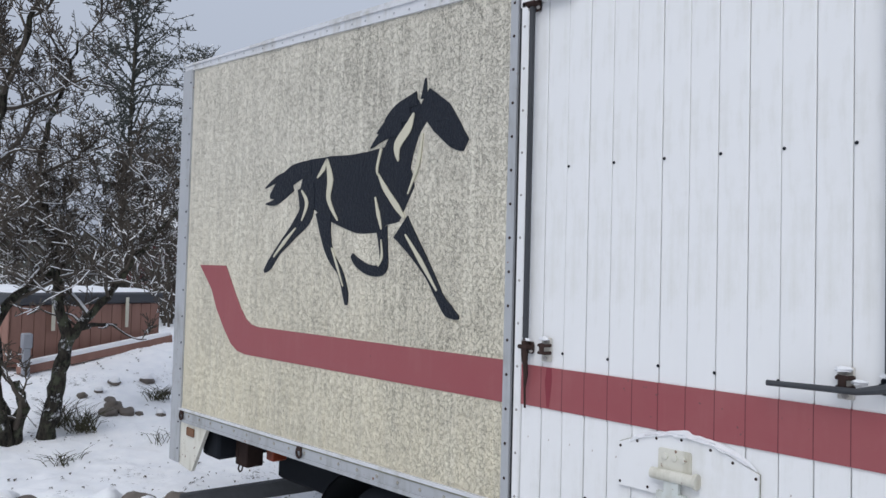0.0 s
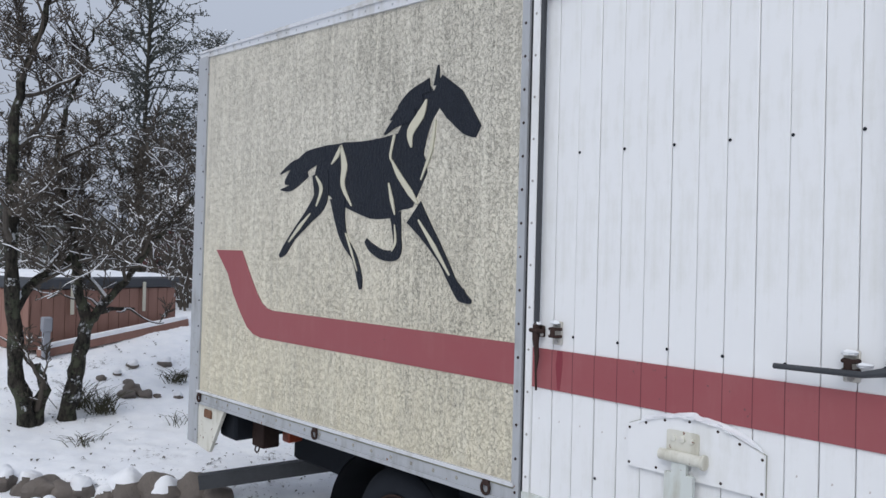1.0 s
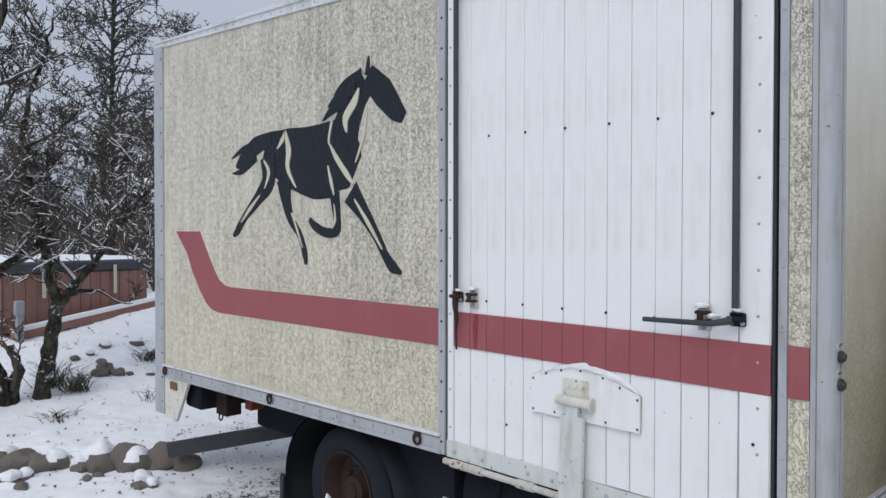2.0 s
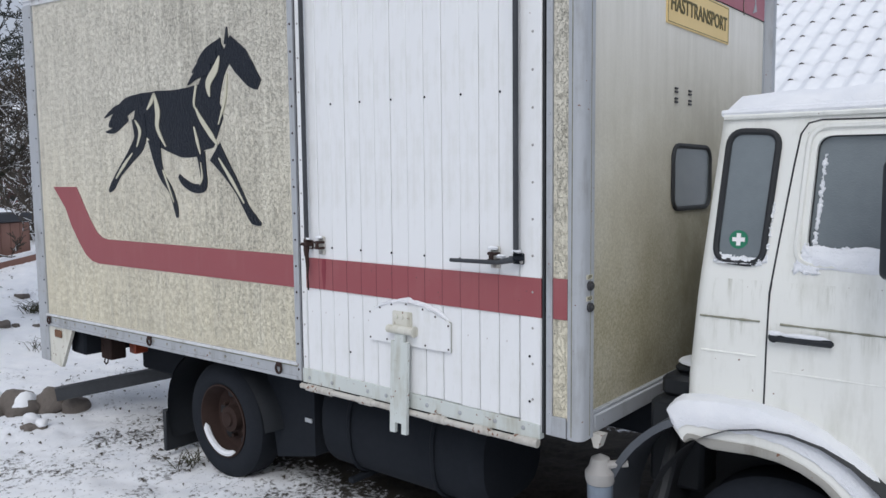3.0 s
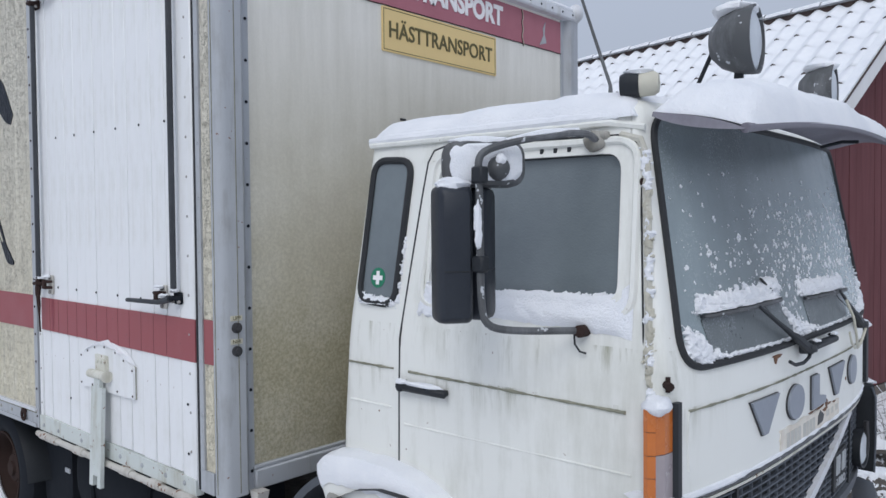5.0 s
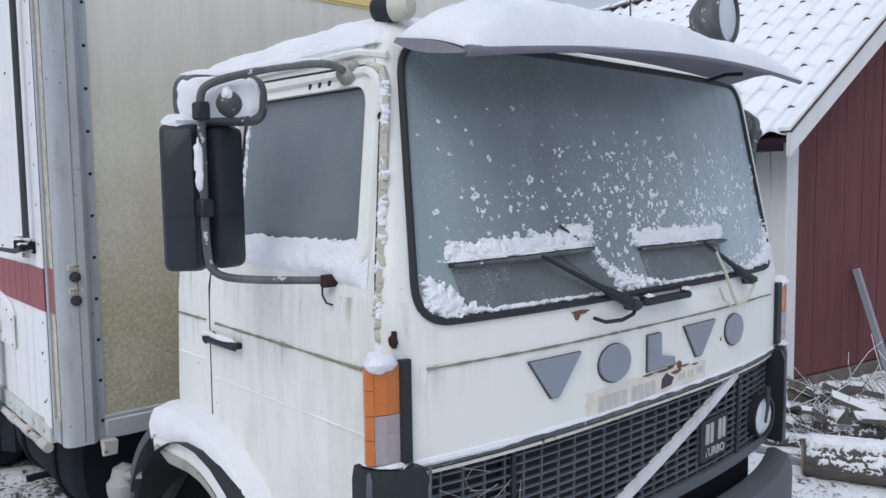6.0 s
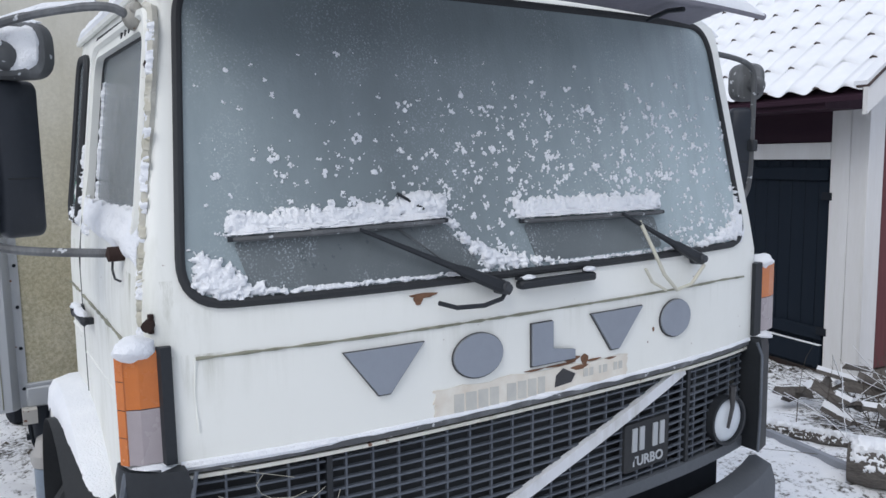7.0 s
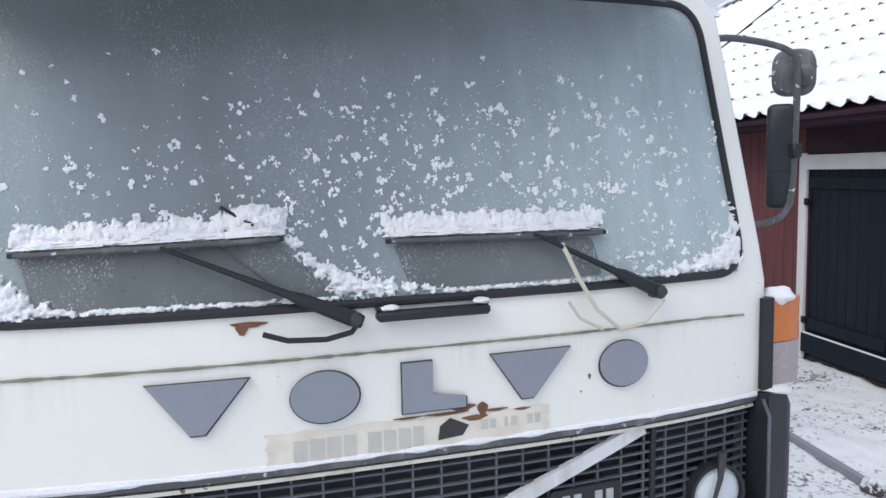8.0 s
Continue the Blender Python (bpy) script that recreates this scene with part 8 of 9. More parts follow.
def log(p, q, r, seed, label, snow=True):
    p, q = Vector(p), Vector(q)
    body = thing("log", label, "log", group="cut logs")
    me = Mesh()
    n, m = 30, 26
    d = (q - p).normalized()
    u = d.orthogonal().normalized()
    w = d.cross(u)
    vs, fs = [], []
    for i in range(m):
        c = p.lerp(q, i / (m - 1))
        for j in range(n):
            t = 2 * math.pi * j / n
            rr = r * (1 + 0.08 * noise.noise(Vector((math.cos(t) * 1.3, math.sin(t) * 1.3, i * 0.2 + seed))) + 0.05 * noise.noise(Vector((math.cos(t) * 7, math.sin(t) * 7, i * 0.35 + seed))))
            rr *= 0.80 if i in (0, m - 1) else (0.94 if i in (1, m - 2) else 1.0)
            vs.append(c + (u * math.cos(t) + w * math.sin(t)) * rr)
    for i in range(m - 1):
        for j in range(n):
            fs.append((i * n + j, i * n + (j + 1) % n, (i + 1) * n + (j + 1) % n, (i + 1) * n + j))
    me.add(vs, fs, 0)
    me.add(vs[:n], [tuple(range(n))], 1)
    me.add(vs[-n:], [tuple(range(n))], 1)
    part("trunk_piece", me, [LOGBARK, LOGEND], body)
    if snow:
        me = Mesh()
        side = d.cross(Vector((0, 0, 1))).normalized()
        ln = (q - p).length
        crumbs(me, [(0.02, -0.8 * r), (ln - 0.02, -0.8 * r), (ln - 0.02, 0.75 * r), (0.02, 0.75 * r)],
               lambda a, b, h: p + d * a + (side * math.sin(b / r) + Vector((0, 0, 1)) * math.cos(b / r)) * (r * 1.0 + h), 0.010, 0.024, seed, 0.03, 0.035, 0.0)
        for b0, b1, a0, a1 in ((0.9, 1.2, 0.02, 0.5), (1.25, 1.5, 0.08, 0.42), (1.1, 1.5, 0.55, 0.85), (1.6, 1.75, 0.2, 0.7)):
            crumbs(me, [(a0 * ln, b0 * r), (a1 * ln, b0 * r), (a1 * ln, b1 * r), (a0 * ln, b1 * r)],
                   lambda a, b, h: p + d * a + (side * math.sin(b / r) + Vector((0, 0, 1)) * math.cos(b / r)) * (r * 1.0 + h), 0.008, 0.006, seed + b0, 0.03, 0.03, 0.0)
        part("snow_cap", me, SNOW, body, "snow lying on the bark")
    return body


log((1.13, 3.94, 0.115), (2.15, 4.45, 0.12), 0.125, 1, "thick grey log with snow on its bark")
log((0.98, 4.70, 0.10), (1.29, 4.85, 0.10), 0.105, 2, "short thick log beside another log, snow on top")
log((1.45, 4.95, 0.09), (1.95, 5.2, 0.11), 0.09, 3, "short snowy log near the barn")
log((0.30, 4.15, 0.04), (1.05, 4.42, 0.05), 0.04, 4, "thin snowy pole lying on the ground")
rw = random.Random(8)
for i in range(46):
    c = Vector((0.45 + rw.uniform(-0.25, 0.95), 4.95 + rw.uniform(-0.35, 0.55), 0.03 + rw.uniform(0, 0.2)))
    a = rw.uniform(0, math.pi)
    ln = rw.uniform(0.07, 0.19)
    d = Vector((math.cos(a), math.sin(a), rw.uniform(-0.4, 0.4))) * ln
    me = Mesh()
    tri = [Vector((0, 0, 1)), Vector((math.sin(a), -math.cos(a), -0.4)), Vector((-math.sin(a), math.cos(a), -0.5))]
    sz = rw.uniform(0.022, 0.045)
    c.z = max(c.z, sz * 0.5)
    vs = [c - d + t * sz for t in tri] + [c + d + t * sz for t in tri]
    me.add(vs, [(0, 1, 2), (5, 4, 3), (0, 1, 4, 3), (1, 2, 5, 4), (2, 0, 3, 5)], 0)
    if rw.random() < 0.45:
        vs2 = [c - d + tri[0] * (sz + 0.012), c - d + tri[1] * sz * 0.6 + Vector((0, 0, 0.02)), c - d + tri[2] * sz * 0.6 + Vector((0, 0, 0.02)),
               c + d + tri[0] * (sz + 0.012), c + d + tri[1] * sz * 0.6 + Vector((0, 0, 0.02)), c + d + tri[2] * sz * 0.6 + Vector((0, 0, 0.02))]
        me.add(vs2, [(0, 1, 4, 3), (2, 0, 3, 5), (0, 1, 2), (3, 4, 5)], 1)
    o = link("firewood", me, [LOGBARK, SNOW], smooth=False)
    tagged(o, "split firewood in a heap dusted with snow", "firewood", group="firewood heap")
# board edging on the ground
me = Mesh()
tube(me, [(-0.9, 4.45, 0.03), (1.3, 4.0, 0.03)], 0.03, 4)
o = link("ground_batten", me, POSTGREY)
tagged(o, "long thin batten lying in the snow", "batten")


def twig_heap(centre, spread, count, seed, length, lift):
    r_ = random.Random(seed)
    me, sn = Mesh(), Mesh()
    for i in range(count):
        p = Vector(centre) + Vector((r_.gauss(0, spread), r_.gauss(0, spread), 0))
        p.z = 0.02
        d = Vector((r_.gauss(0, 1), r_.gauss(0, 1), abs(r_.gauss(lift, 0.6)))).normalized() * length * r_.uniform(0.5, 1.2)
        pts = [p]
        for q in range(5):
            d = d + Vector((r_.gauss(0, 0.12), r_.gauss(0, 0.12), -0.04)) * length
            pts.append(pts[-1] + d / 5)
        rad = r_.uniform(0.002, 0.0045)
        tube(me, pts, [rad * (1 - 0.15 * q) for q in range(6)], 4, caps=False)
        if r_.random() < 0.4:
            tube(sn, [x + Vector((0, 0, rad)) for x in pts], [rad * 0.8] * 6, 4, caps=False)
    return me, sn


me, sn = twig_heap((1.05, 5.15, 0), 0.38, 330, 5, 0.62, 0.55)
me.k = [0] * len(me.f)
me.add(sn.v, sn.f, 1)
o = link("brush_pile", me, [TWIG, SNOW])
tagged(o, "tangle of bare brown twigs with frost by the barn", "brush", kind="stuff")

# ---- garden behind the truck ----


def hot_tub():
    t = thing("hot_tub", "square hot tub, reddish wood sides, dark snowy cover", "hot tub")
    c = Vector((-10.93, 0.745, 0.64))
    ang = radians(106.3)
    X = Vector((math.cos(ang), math.sin(ang), 0))
    Y = Vector((-math.sin(ang), math.cos(ang), 0))

    def put(me, lo, hi, cc=0.01):
        s = Mesh()
        box(s, lo, hi, cc)
        me.add([c + X * p[0] + Y * p[1] + Vector((0, 0, p[2])) for p in s.v], s.f)
    W = 1.07
    me = Mesh()
    put(me, (-W + 0.03, -W + 0.03, 0.05), (W - 0.03, W - 0.03, 0.74))
    part("body", me, TUBWOOD, t)
    for i in range(14):
        for side in range(4):
            me = Mesh()
            a, b = -W + i * 2 * W / 14, -W + (i + 1) * 2 * W / 14 - 0.006
            if side == 0:
                put(me, (a, -W, 0.04), (b, -W + 0.028, 0.76), 0.004)
            elif side == 1:
                put(me, (W - 0.028, a, 0.04), (W, b, 0.76), 0.004)
            elif side == 2:
                put(me, (a, W - 0.028, 0.04), (b, W, 0.76), 0.004)
            else:
                put(me, (-W, a, 0.04), (-W + 0.028, b, 0.76), 0.004)
            part("board", me, TUBWOOD, t)
    me = Mesh()
    put(me, (-W - 0.04, -W - 0.04, 0.77), (W + 0.04, -0.01, 0.92), 0.03)
    put(me, (-W - 0.04, 0.01, 0.77), (W + 0.04, W + 0.04, 0.92), 0.03)
    part("cover", me, TUBCOVER, t, "dark grey padded cover")
    for u in (-0.55, 0.5):
        me = Mesh()
        put(me, (u - 0.025, -W - 0.055, 0.45), (u + 0.025, -W - 0.042, 0.85), 0.004)
        part("strap", me, HOSE, t)
    me = Mesh()
    drift(me, None, 14, 14, lambda a, b: c + X * ((a * 2 - 1) * W) + Y * ((b * 2 - 1) * W) + Vector((0, 0, 0.92)), 0.05, 2)
    snow_obj("tub_snow", me, "snow on the tub cover")
    # timber edging in front
    me = Mesh()
    g = lambda p: Vector((p.x, p.y, ground_z(p.x, p.y) + 0.05))
    p0 = g(c + X * -1.02 + Y * -1.22)
    p1 = g(c + X * 1.16 + Y * -1.20)
    tube(me, [p0, p1], 0.07, 4)
    o = link("timber_edging", me, TUBWOOD)
    tagged(o, "snowy timber edging in front of the tub", "timber")
    me = Mesh()
    pts = [p0.lerp(p1, q / 12) + Vector((0, 0, 0.06)) for q in range(13)]
    tube(me, pts, [0.03] + [0.05] * 11 + [0.03], 6)
    snow_obj("timber_snow", me, "snow on the timber edging")
    me = Mesh()
    b0 = g(c + X * -1.0 + Y * -1.32)
    box(me, b0 + Vector((-0.04, -0.04, -0.1)), b0 + Vector((0.04, 0.04, 0.30)), 0.01)
    box(me, b0 + Vector((-0.055, -0.055, 0.28)), b0 + Vector((0.055, 0.055, 0.46)), 0.015)
    o = link("garden_post", me, POSTGREY)
    tagged(o, "short grey service post beside the tub", "post")


hot_tub()
rs = random.Random(31)


def boulder(x, y, size, seed, name, label, group, capped):
    """A rounded field stone, with a cushion of snow that follows its top where it is capped."""
    z0 = bumpy_z(x, y)
    body = Mesh()
    lump(body, (x, y, z0 + size[2] * 0.2), size, seed, 0.42, 14, 20, freq=1.3)
    ob = link(name, body, STONE)
    tagged(ob, label, "stone", group=group)
    if not capped:
        return
    cap = Mesh()
    c = Vector((x, y, z0 + size[2] * 0.2))
    lean = Vector((rs.uniform(-0.35, 0.35), rs.uniform(-0.35, 0.35), 1)).normalized()
    vs, keep = [], []
    for p in body.v:
        d = (Vector(p) - c)
        q = Vector((d.x / size[0], d.y / size[1], d.z / size[2])).normalized()
        h = q.dot(lean) - 0.42 + 0.3 * noise.noise(Vector(p) * 14)
        keep.append(h > -0.12)
        vs.append(Vector(p) + d.normalized() * (0.001 + 0.024 * min(1.0, max(h, -0.1) * 2.2)))
    cap.add(vs, [f for f in body.f if all(keep[q] for q in f)])
    if cap.f:
        snow_obj("stone_snow", cap, "snow lying on a stone")


# edging stones: a row of boulders, small ones between them
for i in range(17):
    t = i / 16
    s = rs.choice((0.08, 0.10, 0.12, 0.14, 0.155))
    x, y = -6.75 + 1.72 * t + rs.uniform(-0.05, 0.05), -1.75 + 2.0 * t + rs.uniform(-0.05, 0.05)
    boulder(x, y, (s, s * rs.uniform(0.85, 1.1), s * rs.uniform(0.75, 0.95)), i + 0.5, "edging_stone", "rounded brown field stone half under snow", "row of edging stones", rs.random() < 0.6)
for i in range(26):
    t = rs.random()
    x, y = -6.5 + 1.7 * t + rs.uniform(-0.05, 0.42), -1.75 + 2.0 * t - rs.uniform(0.0, 0.3)
    if i > 13:
        x, y = rs.uniform(-8.9, -7.6), rs.uniform(0.45, 1.5)
    s = rs.uniform(0.03, 0.075) if i <= 13 else rs.uniform(0.04, 0.095)
    boulder(x, y, (s * 1.2, s, s * 0.75), i + 50, "stone", "small brown stone lying in the snow", "scattered stones", rs.random() < 0.35)


def grass_tuft(x, y, h, n, seed):
    r_ = random.Random(seed)
    me = Mesh()
    z0 = ground_z(x, y)
    for i in range(n):
        a = r_.uniform(0, 2 * math.pi)
        p = Vector((x + r_.gauss(0, 0.06), y + r_.gauss(0, 0.06), z0))
        d = Vector((math.cos(a) * r_.uniform(0.3, 1), math.sin(a) * r_.uniform(0.3, 1), 1.0)) * h * r_.uniform(0.5, 1)
        tube(me, [p, p + d * 0.6, p + d * 0.9 + Vector((d.x * 0.4, d.y * 0.4, -0.02))], [0.004, 0.003, 0.001], 3, caps=False)
    o = link("grass_tuft", me, GRASS)
    tagged(o, "tuft of dry grass poking out of the snow", "grass", kind="stuff")


grass_tuft(-6.76, -0.2, 0.19, 55, 1)
grass_tuft(-7.55, 0.22, 0.30, 90, 2)
grass_tuft(-7.75, 0.05, 0.34, 70, 6)
grass_tuft(-7.0, 0.75, 0.2, 14, 7)
grass_tuft(-8.2, 1.25, 0.22, 60, 4)
grass_tuft(-3.05, 0.12, 0.14, 25, 5)
# loose leaves and clods under and beside the truck
me = Mesh()
rl = random.Random(77)
for i in range(900):
    x, y = (rl.uniform(-6.0, -1.5), rl.uniform(-1.6, 1.4)) if i < 420 else (rl.uniform(-9.8, -5.0), rl.uniform(-1.6, 3.0))
    if rl.random() < 0.35:
        x, y = rl.uniform(-4.2, -2.9), rl.uniform(0.0, 1.3)
    z = bumpy_z(x, y)
    s = rl.uniform(0.008, 0.03)
    a = rl.uniform(0, 6.28)
    c_, s_ = math.cos(a) * s, math.sin(a) * s
    me.add([(x - c_, y - s_, z + 0.002), (x + s_ * 0.5, y - c_ * 0.5, z + 0.012 + s * 0.3), (x + c_, y + s_, z + 0.004), (x - s_ * 0.5, y + c_ * 0.5, z + 0.016)], [(0, 1, 2, 3)])
o = link("fallen_leaves", me, TWIG)
tagged(o, "dark fallen leaves scattered on the snow", "leaves", kind="stuff")

# ---- trees ----


def grow_tree(base, height, seed, trunk_r, lean, spread, levels=4, label="", droop=0.0, first=0.35, stems=()):
    """A bare fruit tree: a trunk, crooked limbs set with short spurs, and snow lying along them."""
    r_ = random.Random(seed)
    tree = thing("tree", label, "tree")
    trunk, crown, snow = Mesh(), Mesh(), Mesh()

    def branch(p, d, length, rad, level):
        if level > 1 and p.z < 1.45 and r_.random() < 0.75:
            return
        n = 7 if level < 3 else 4
        pts, rads = [p], [rad]
        for i in range(n):
            wob = (0.16, 0.24, 0.30, 0.26, 0.2)[min(level, 4)]
            d = (d + Vector((r_.gauss(0, wob), r_.gauss(0, wob), r_.gauss(0.05, wob * 0.8) - droop * level * 0.03))).normalized()
            pts.append(pts[-1] + d * (length / n))
            rads.append(max(rad * (1 - 0.58 * (i + 1) / n), 0.0042))
        if any(p_.x > -5.35 for p_ in pts):
            return
        tube(trunk if level == 0 else crown, pts, rads, 8 if level == 0 else (6 if level == 1 else 4), caps=level == 0)
        if level >= 1:
            for q in range(n):
                if abs((pts[q + 1] - pts[q]).normalized().z) < 0.80 and r_.random() < 0.8:
                    tube(snow, [pts[q] + Vector((0, 0, rads[q] * 0.75)), pts[q + 1] + Vector((0, 0, rads[q + 1] * 0.75))], [max(rads[q] * 0.85, 0.0062), max(rads[q + 1] * 0.85, 0.0056)], 4, caps=False)
        if level >= 2:
            # short fruiting spurs along the twig
            for q in range(1, n + 1):
                for _ in range(2):
                    e = Vector((r_.gauss(0, 0.7), r_.gauss(0, 0.7), abs(r_.gauss(0.6, 0.5)))).normalized() * r_.uniform(0.035, 0.12)
                    tube(crown, [pts[q], pts[q] + e * 0.6, pts[q] + e], [0.0048, 0.0040, 0.0052], 3, caps=False)
        if level >= levels:
            return
        kids = {0: 6, 1: 5, 2: 3, 3: 2}[level]
        for i in range(kids):
            t = r_.uniform(first if level == 0 else 0.2, 1.0)
            q = min(int(t * n), n - 1)
            bp = pts[q].lerp(pts[q + 1], t * n - q)
            a = r_.uniform(0, 2 * math.pi)
            dd = (pts[q + 1] - pts[q]).normalized()
            o_ = dd.orthogonal().normalized()
            w_ = dd.cross(o_)
            sideways = (o_ * math.cos(a) + w_ * math.sin(a)) * spread * r_.uniform(0.6, 1.2)
            nd = (dd * 0.75 + sideways + Vector((0, 0, 0.18))).normalized()
            branch(bp, nd, length * r_.uniform(0.42, 0.70), max(rads[q] * r_.uniform(0.5, 0.74), 0.0062), level + 1)

    if not stems:
        branch(Vector(base), Vector((lean[0], lean[1], 1)).normalized(), height, trunk_r, 0)
    for line, r0, r1, kids, reach in stems:
        # a crooked stem along the given knees, with limbs along its upper part
        pts = []
        for a, b in zip(line[:-1], line[1:]):
            for q in range(4):
                pts.append(Vector(a).lerp(Vector(b), q / 4) + Vector((r_.gauss(0, 0.012), r_.gauss(0, 0.012), 0)))
        pts.append(Vector(line[-1]))
        n = len(pts) - 1
        rads = [(r0 + (r1 - r0) * i / n) * (1 + 0.12 * math.sin(i * 2.3)) for i in range(n + 1)]
        tube(trunk, pts, rads, 10)
        for i in range(kids):
            q = min(int((0.25 + 0.75 * (i + r_.random()) / kids) * n), n - 1)
            a = r_.uniform(0, 2 * math.pi)
            dd = (pts[q + 1] - pts[q]).normalized()
            nd = (dd * 0.5 + Vector((math.cos(a), math.sin(a), r_.uniform(-0.1, 0.5))) * spread).normalized()
            branch(pts[q], nd, reach * r_.uniform(0.6, 1.1), max(rads[q] * 0.55, 0.012), 1)
    part("trunk", trunk, FROSTBARK, tree)
    part("crown", crown, TWIG, tree, "tangle of bare crooked twigs")
    part("branch_snow", snow, SNOW, tree, "thin snow along the branches")
    return tree


def root_at(x, y):
    return (x, y, ground_z(x, y) - 0.03)


X1 = -7.46
grow_tree(None, 0, 3, 0, None, 1.0, 4, "bare old fruit tree, forked leaning trunk, snow on branches", stems=(
    ([(X1, -0.17, 0.13), (X1, -0.10, 0.55), (X1, -0.03, 0.87), (X1, 0.02, 1.20)], 0.088, 0.062, 0, 0.0),
    ([(X1, 0.02, 1.18), (X1, -0.10, 1.70), (X1 - 0.05, -0.17, 2.20), (X1 - 0.1, -0.27, 2.75), (X1 - 0.1, -0.2, 3.3), (X1 - 0.05, -0.05, 3.8), (X1, 0.0, 4.2)], 0.055, 0.008, 7, 1.1),
    ([(X1, 0.02, 1.18), (X1, 0.20, 1.40), (X1 + 0.05, 0.41, 1.65), (X1 + 0.1, 0.66, 2.06), (X1 + 0.15, 1.0, 2.5)], 0.052, 0.016, 9, 1.25),
    ([(X1, 0.06, 1.25), (X1 - 0.2, 0.30, 1.30), (X1 - 0.4, 0.62, 1.28)], 0.035, 0.012, 4, 0.6)))
X2 = -7.43
grow_tree(None, 0, 12, 0, None, 1.0, 4, "bare old fruit tree with a mossy trunk and snow on it", stems=(
    ([(X2, -0.47, 0.12), (X2, -0.59, 0.65), (X2, -0.675, 1.33), (X2, -0.70, 2.16), (X2, -0.71, 2.94), (X2, -0.66, 3.45), (X2, -0.50, 3.95), (X2, -0.38, 4.5), (X2 + 0.05, -0.12, 5.0)], 0.080, 0.012, 10, 1.25),
    ([(X2, -0.45, 0.14), (X2 - 0.05, -0.35, 0.55), (X2 - 0.05, -0.42, 0.8)], 0.075, 0.03, 3, 0.5),
    ([(X2, -0.67, 1.25), (X2 - 0.1, -0.45, 1.6), (X2 - 0.15, -0.2, 1.75), (X2 - 0.2, 0.1, 2.1)], 0.05, 0.015, 4, 0.9)))
grow_tree(root_at(-12.0, 1.45), 2.5, 35, 0.045, (0.0, 0.05), 0.8, 3, "slender bare tree behind the tub, snow on twigs", first=0.45)


def conifer(base, height, seed, label):
    """An uneven evergreen with drooping boughs full of small sprays, whitened by snow."""
    r_ = random.Random(seed)
    t = thing("evergreen", label, "tree")
    trunk, crown, snow = Mesh(), Mesh(), Mesh()
    b = Vector(base)
    tube(trunk, [b, b + Vector((0.1, 0, height * 0.5)), b + Vector((0.05, 0.1, height))], [0.09, 0.04, 0.008], 8)
    for i in range(140):
        f = 0.10 + 0.89 * i / 140
        p = b + Vector((0.1 * f, 0.1 * f, height * f))
        ln = (1 - f) ** 0.32 * height * 0.18 * r_.uniform(0.5, 1.2) + 0.4
        a = r_.uniform(0, 2 * math.pi)
        d = Vector((math.cos(a), math.sin(a), r_.uniform(0.1, 0.9) + 0.6 * f)).normalized()
        pts = [p]
        for q in range(7):
            d = (d + Vector((r_.gauss(0, 0.16), r_.gauss(0, 0.16), r_.gauss(-0.06, 0.18)))).normalized()
            pts.append(pts[-1] + d * ln / 7)
        tube(crown, pts, [0.030, 0.026, 0.021, 0.017, 0.013, 0.010, 0.008, 0.006], 4, caps=False)
        for q in range(2, 8):
            for _ in range(2):
                e = (d * 0.4 + Vector((r_.gauss(0, 0.8), r_.gauss(0, 0.8), r_.gauss(0.25, 0.5)))).normalized()
                L = r_.uniform(0.16, 0.42)
                mid = pts[q] + e * L * 0.5 + Vector((0, 0, 0.02))
                tip = pts[q] + e * L + Vector((r_.gauss(0, 0.03), r_.gauss(0, 0.03), 0.04))
                tube(crown, [pts[q], mid, tip], [0.010, 0.008, 0.005], 3, caps=False)
                for k_ in range(9):
                    c = pts[q].lerp(mid, k_ / 4.5) if k_ < 5 else mid.lerp(tip, (k_ - 4.5) / 4.5)
                    dd = Vector((r_.gauss(0, 1), r_.gauss(0, 1), r_.gauss(0.2, 0.8))).normalized()
                    sd = dd.orthogonal().normalized() * r_.uniform(0.010, 0.020)
                    h = r_.uniform(0.04, 0.085)
                    m = snow if r_.random() < 0.28 else crown
                    m.add([c, c + dd * h * 0.55 + sd, c + dd * h, c + dd * h * 0.55 - sd], [(0, 1, 2, 3)])
    part("trunk", trunk, BARK, t)
    part("crown", crown, NEEDLE, t, "dark needled boughs")
    tagged(part("bough_snow", snow, SNOW, t, "snow on the boughs"), kind="stuff")
    return t


conifer((-15.1, 3.35, 0.6), 8.4, 5, "tall dark evergreen with snowy boughs beyond the garden")
conifer((-21.0, 7.6, 0.5), 7.6, 6, "dark evergreen with snowy boughs beyond the garden")


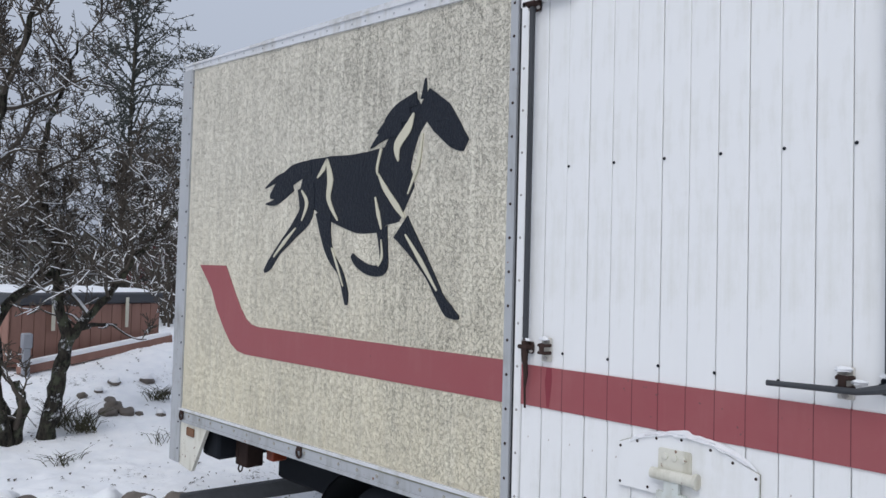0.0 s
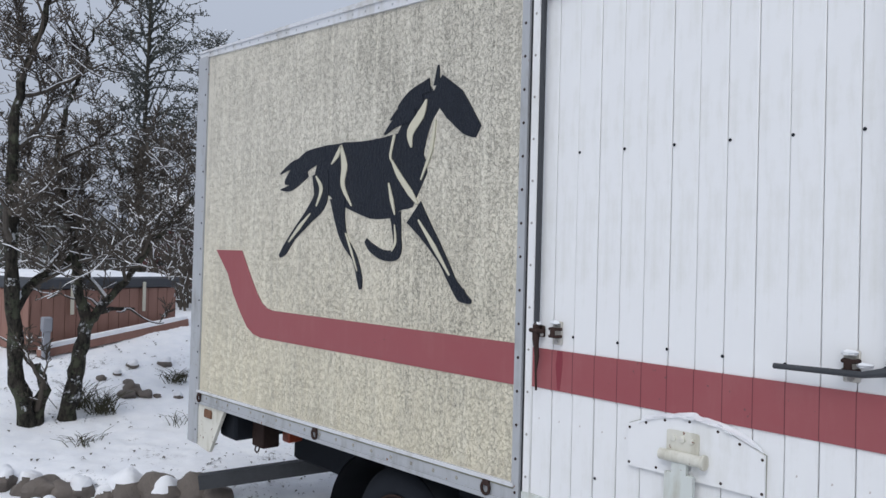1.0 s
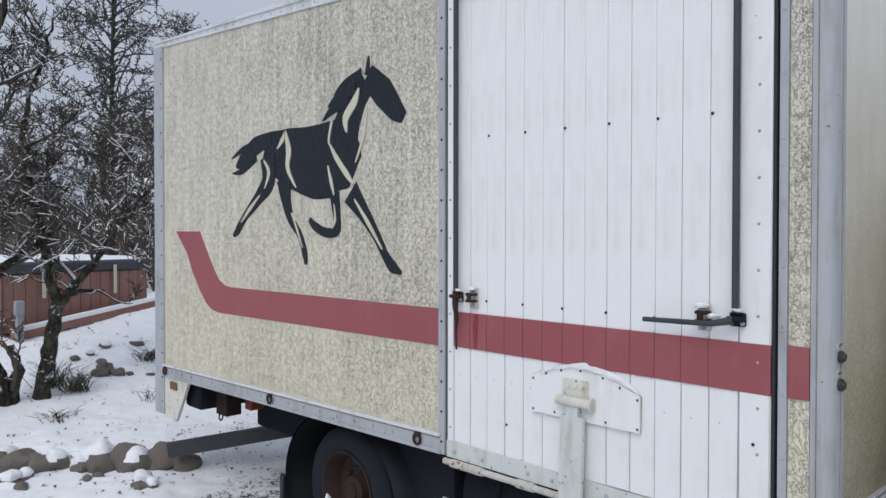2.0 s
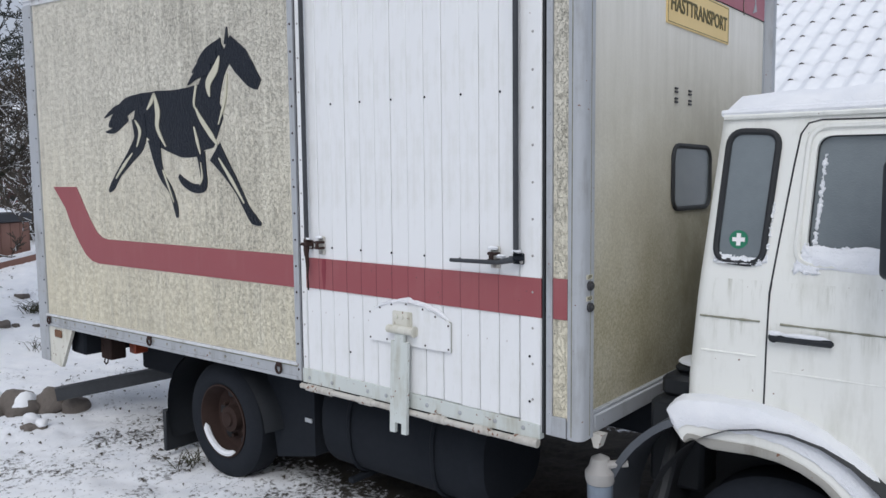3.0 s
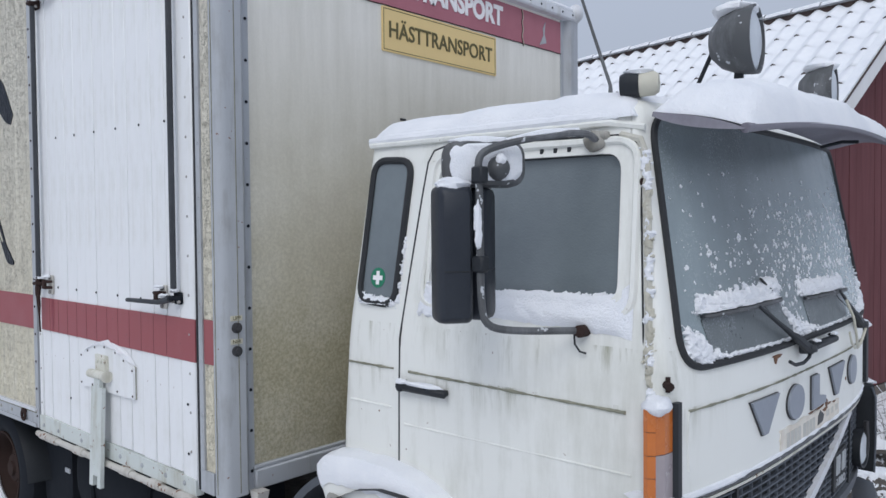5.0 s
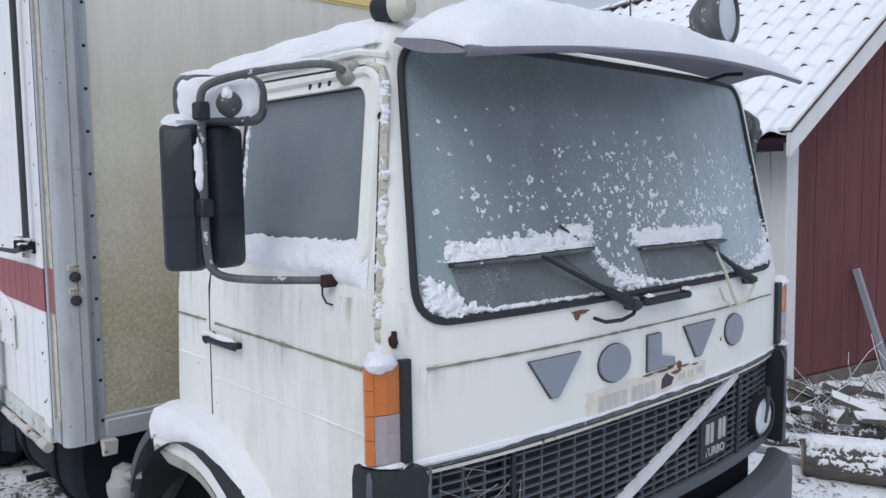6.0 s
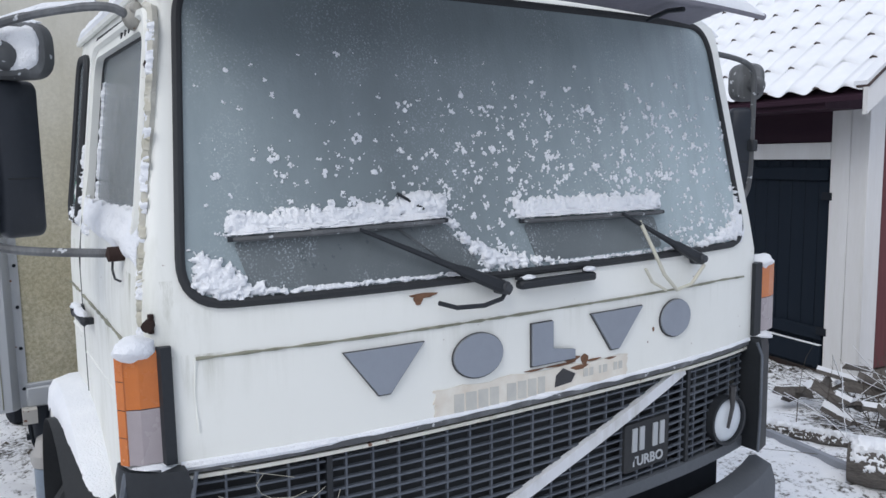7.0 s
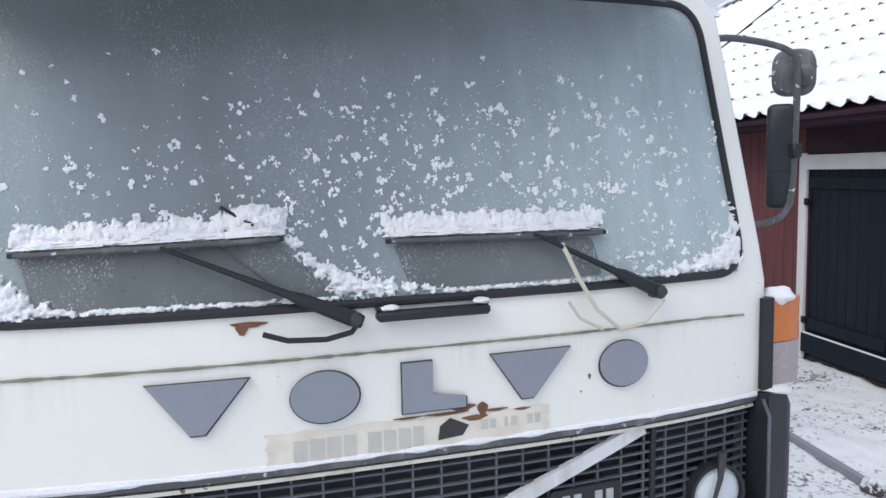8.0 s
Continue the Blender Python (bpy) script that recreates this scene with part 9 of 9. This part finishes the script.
def thicket(name, seed, count, xr, yr, hr, label):
    r_ = random.Random(seed)
    me, sn = Mesh(), Mesh()
    for i in range(count):
        p = Vector((r_.uniform(*xr), r_.uniform(*yr), 0.5))
        d = Vector((r_.gauss(0, 0.3), r_.gauss(0, 0.3), 1)).normalized()
        h = r_.uniform(*hr)
        pts = [p]
        for q in range(4):
            d = (d + Vector((r_.gauss(0, 0.2), r_.gauss(0, 0.2), 0))).normalized()
            pts.append(pts[-1] + d * h / 4)
        tube(me, pts, [0.03, 0.022, 0.015, 0.01, 0.004], 4, caps=False)
        for k in range(16):
            q = r_.randint(1, 4)
            e = (d + Vector((r_.gauss(0, 0.8), r_.gauss(0, 0.8), r_.gauss(0.2, 0.5)))).normalized() * r_.uniform(0.3, 0.9)
            tube(sn if r_.random() < 0.22 else me, [pts[q], pts[q] + e * 0.5 + Vector((0, 0, 0.05)), pts[q] + e], [0.009, 0.007, 0.004], 3, caps=False)
    me.k = [0] * len(me.f)
    me.add(sn.v, sn.f, 1)
    o = link(name, me, [TWIG, SNOW])
    tagged(o, label, "bushes", kind="stuff")


thicket("hedge", 3, 260, (-24, -19), (-9, 14), (1.1, 2.3), "dense brown thicket of bare bushes along the garden")
thicket("hedge", 8, 70, (-14.2, -12.2), (3.0, 6.5), (1.8, 3.6), "tall dense brown bushes beyond the tub")
thicket("hedge", 4, 60, (-16, -13.5), (2.0, 8), (1.2, 2.6), "loose thicket of bare bushes with snow on twigs")
# far woods as a dark uneven sheet of many small blades
me = Mesh()
rr_ = random.Random(15)
for i in range(11000):
    # second sector is unseen, taller, and added to darken reflections in the glass
    a = rr_.uniform(radians(95), radians(255)) if i < 6000 else rr_.uniform(radians(255), radians(385))
    d = rr_.uniform(45, 75)
    x, y = d * math.cos(a), d * math.sin(a)
    z = 0.4 + (rr_.random() ** 1.6) * ((3.4 if i < 6000 else 8.5) + 2.0 * noise.noise(Vector((a * 9, 0, 0))))
    s = rr_.uniform(0.25, 0.8)
    t = Vector((-math.sin(a), math.cos(a), 0)) * s
    c = Vector((x, y, z))
    me.add([c - t, c + Vector((0, 0, -s)), c + t, c + Vector((0, 0, s * 1.4))], [(0, 1, 2, 3)])
o = link("far_woods", me, NEEDLE)
tagged(o, "dark far woods along the horizon, part added unseen for reflections", "woods", kind="stuff")


def shed(c, size, ang, label, wallmat):
    s = thing("shed", label, "shed")
    M = Matrix.Translation(c) @ Matrix.Rotation(radians(ang), 4, "Z")
    L, W, H = size
    me = Mesh()
    box(me, (-L / 2, -W / 2, 0), (L / 2, W / 2, H), 0.02)
    me.v = [tuple(M @ Vector(p)) for p in me.v]
    part("wall", me, wallmat, s)
    me = Mesh()
    slab(me, [(-W / 2 - 0.3, H - 0.05), (0, H + W * 0.32), (W / 2 + 0.3, H - 0.05), (W / 2 + 0.3, H + 0.1), (0, H + W * 0.32 + 0.16), (-W / 2 - 0.3, H + 0.1)], lambda u, v, d: M @ Vector((d, u, v)), -L / 2 - 0.3, L / 2 + 0.3)
    part("roof", me, SNOW, s, "snow-covered roof")
    me = Mesh()
    box(me, (-0.5, -W / 2 - 0.03, 0.9), (0.5, -W / 2 + 0.01, 1.8), 0.01)
    me.v = [tuple(M @ Vector(p)) for p in me.v]
    part("window", me, FROSTSIDE, s)


shed((-25, 11.5, 0.5), (8, 5, 2.4), 65, "dark red outbuilding under snow behind the bushes", REDWOOD)
shed((-32, -2.0, 0.5), (11, 6, 2.2), 80, "long dark outbuilding with a snowy roof", BLACKWOOD)
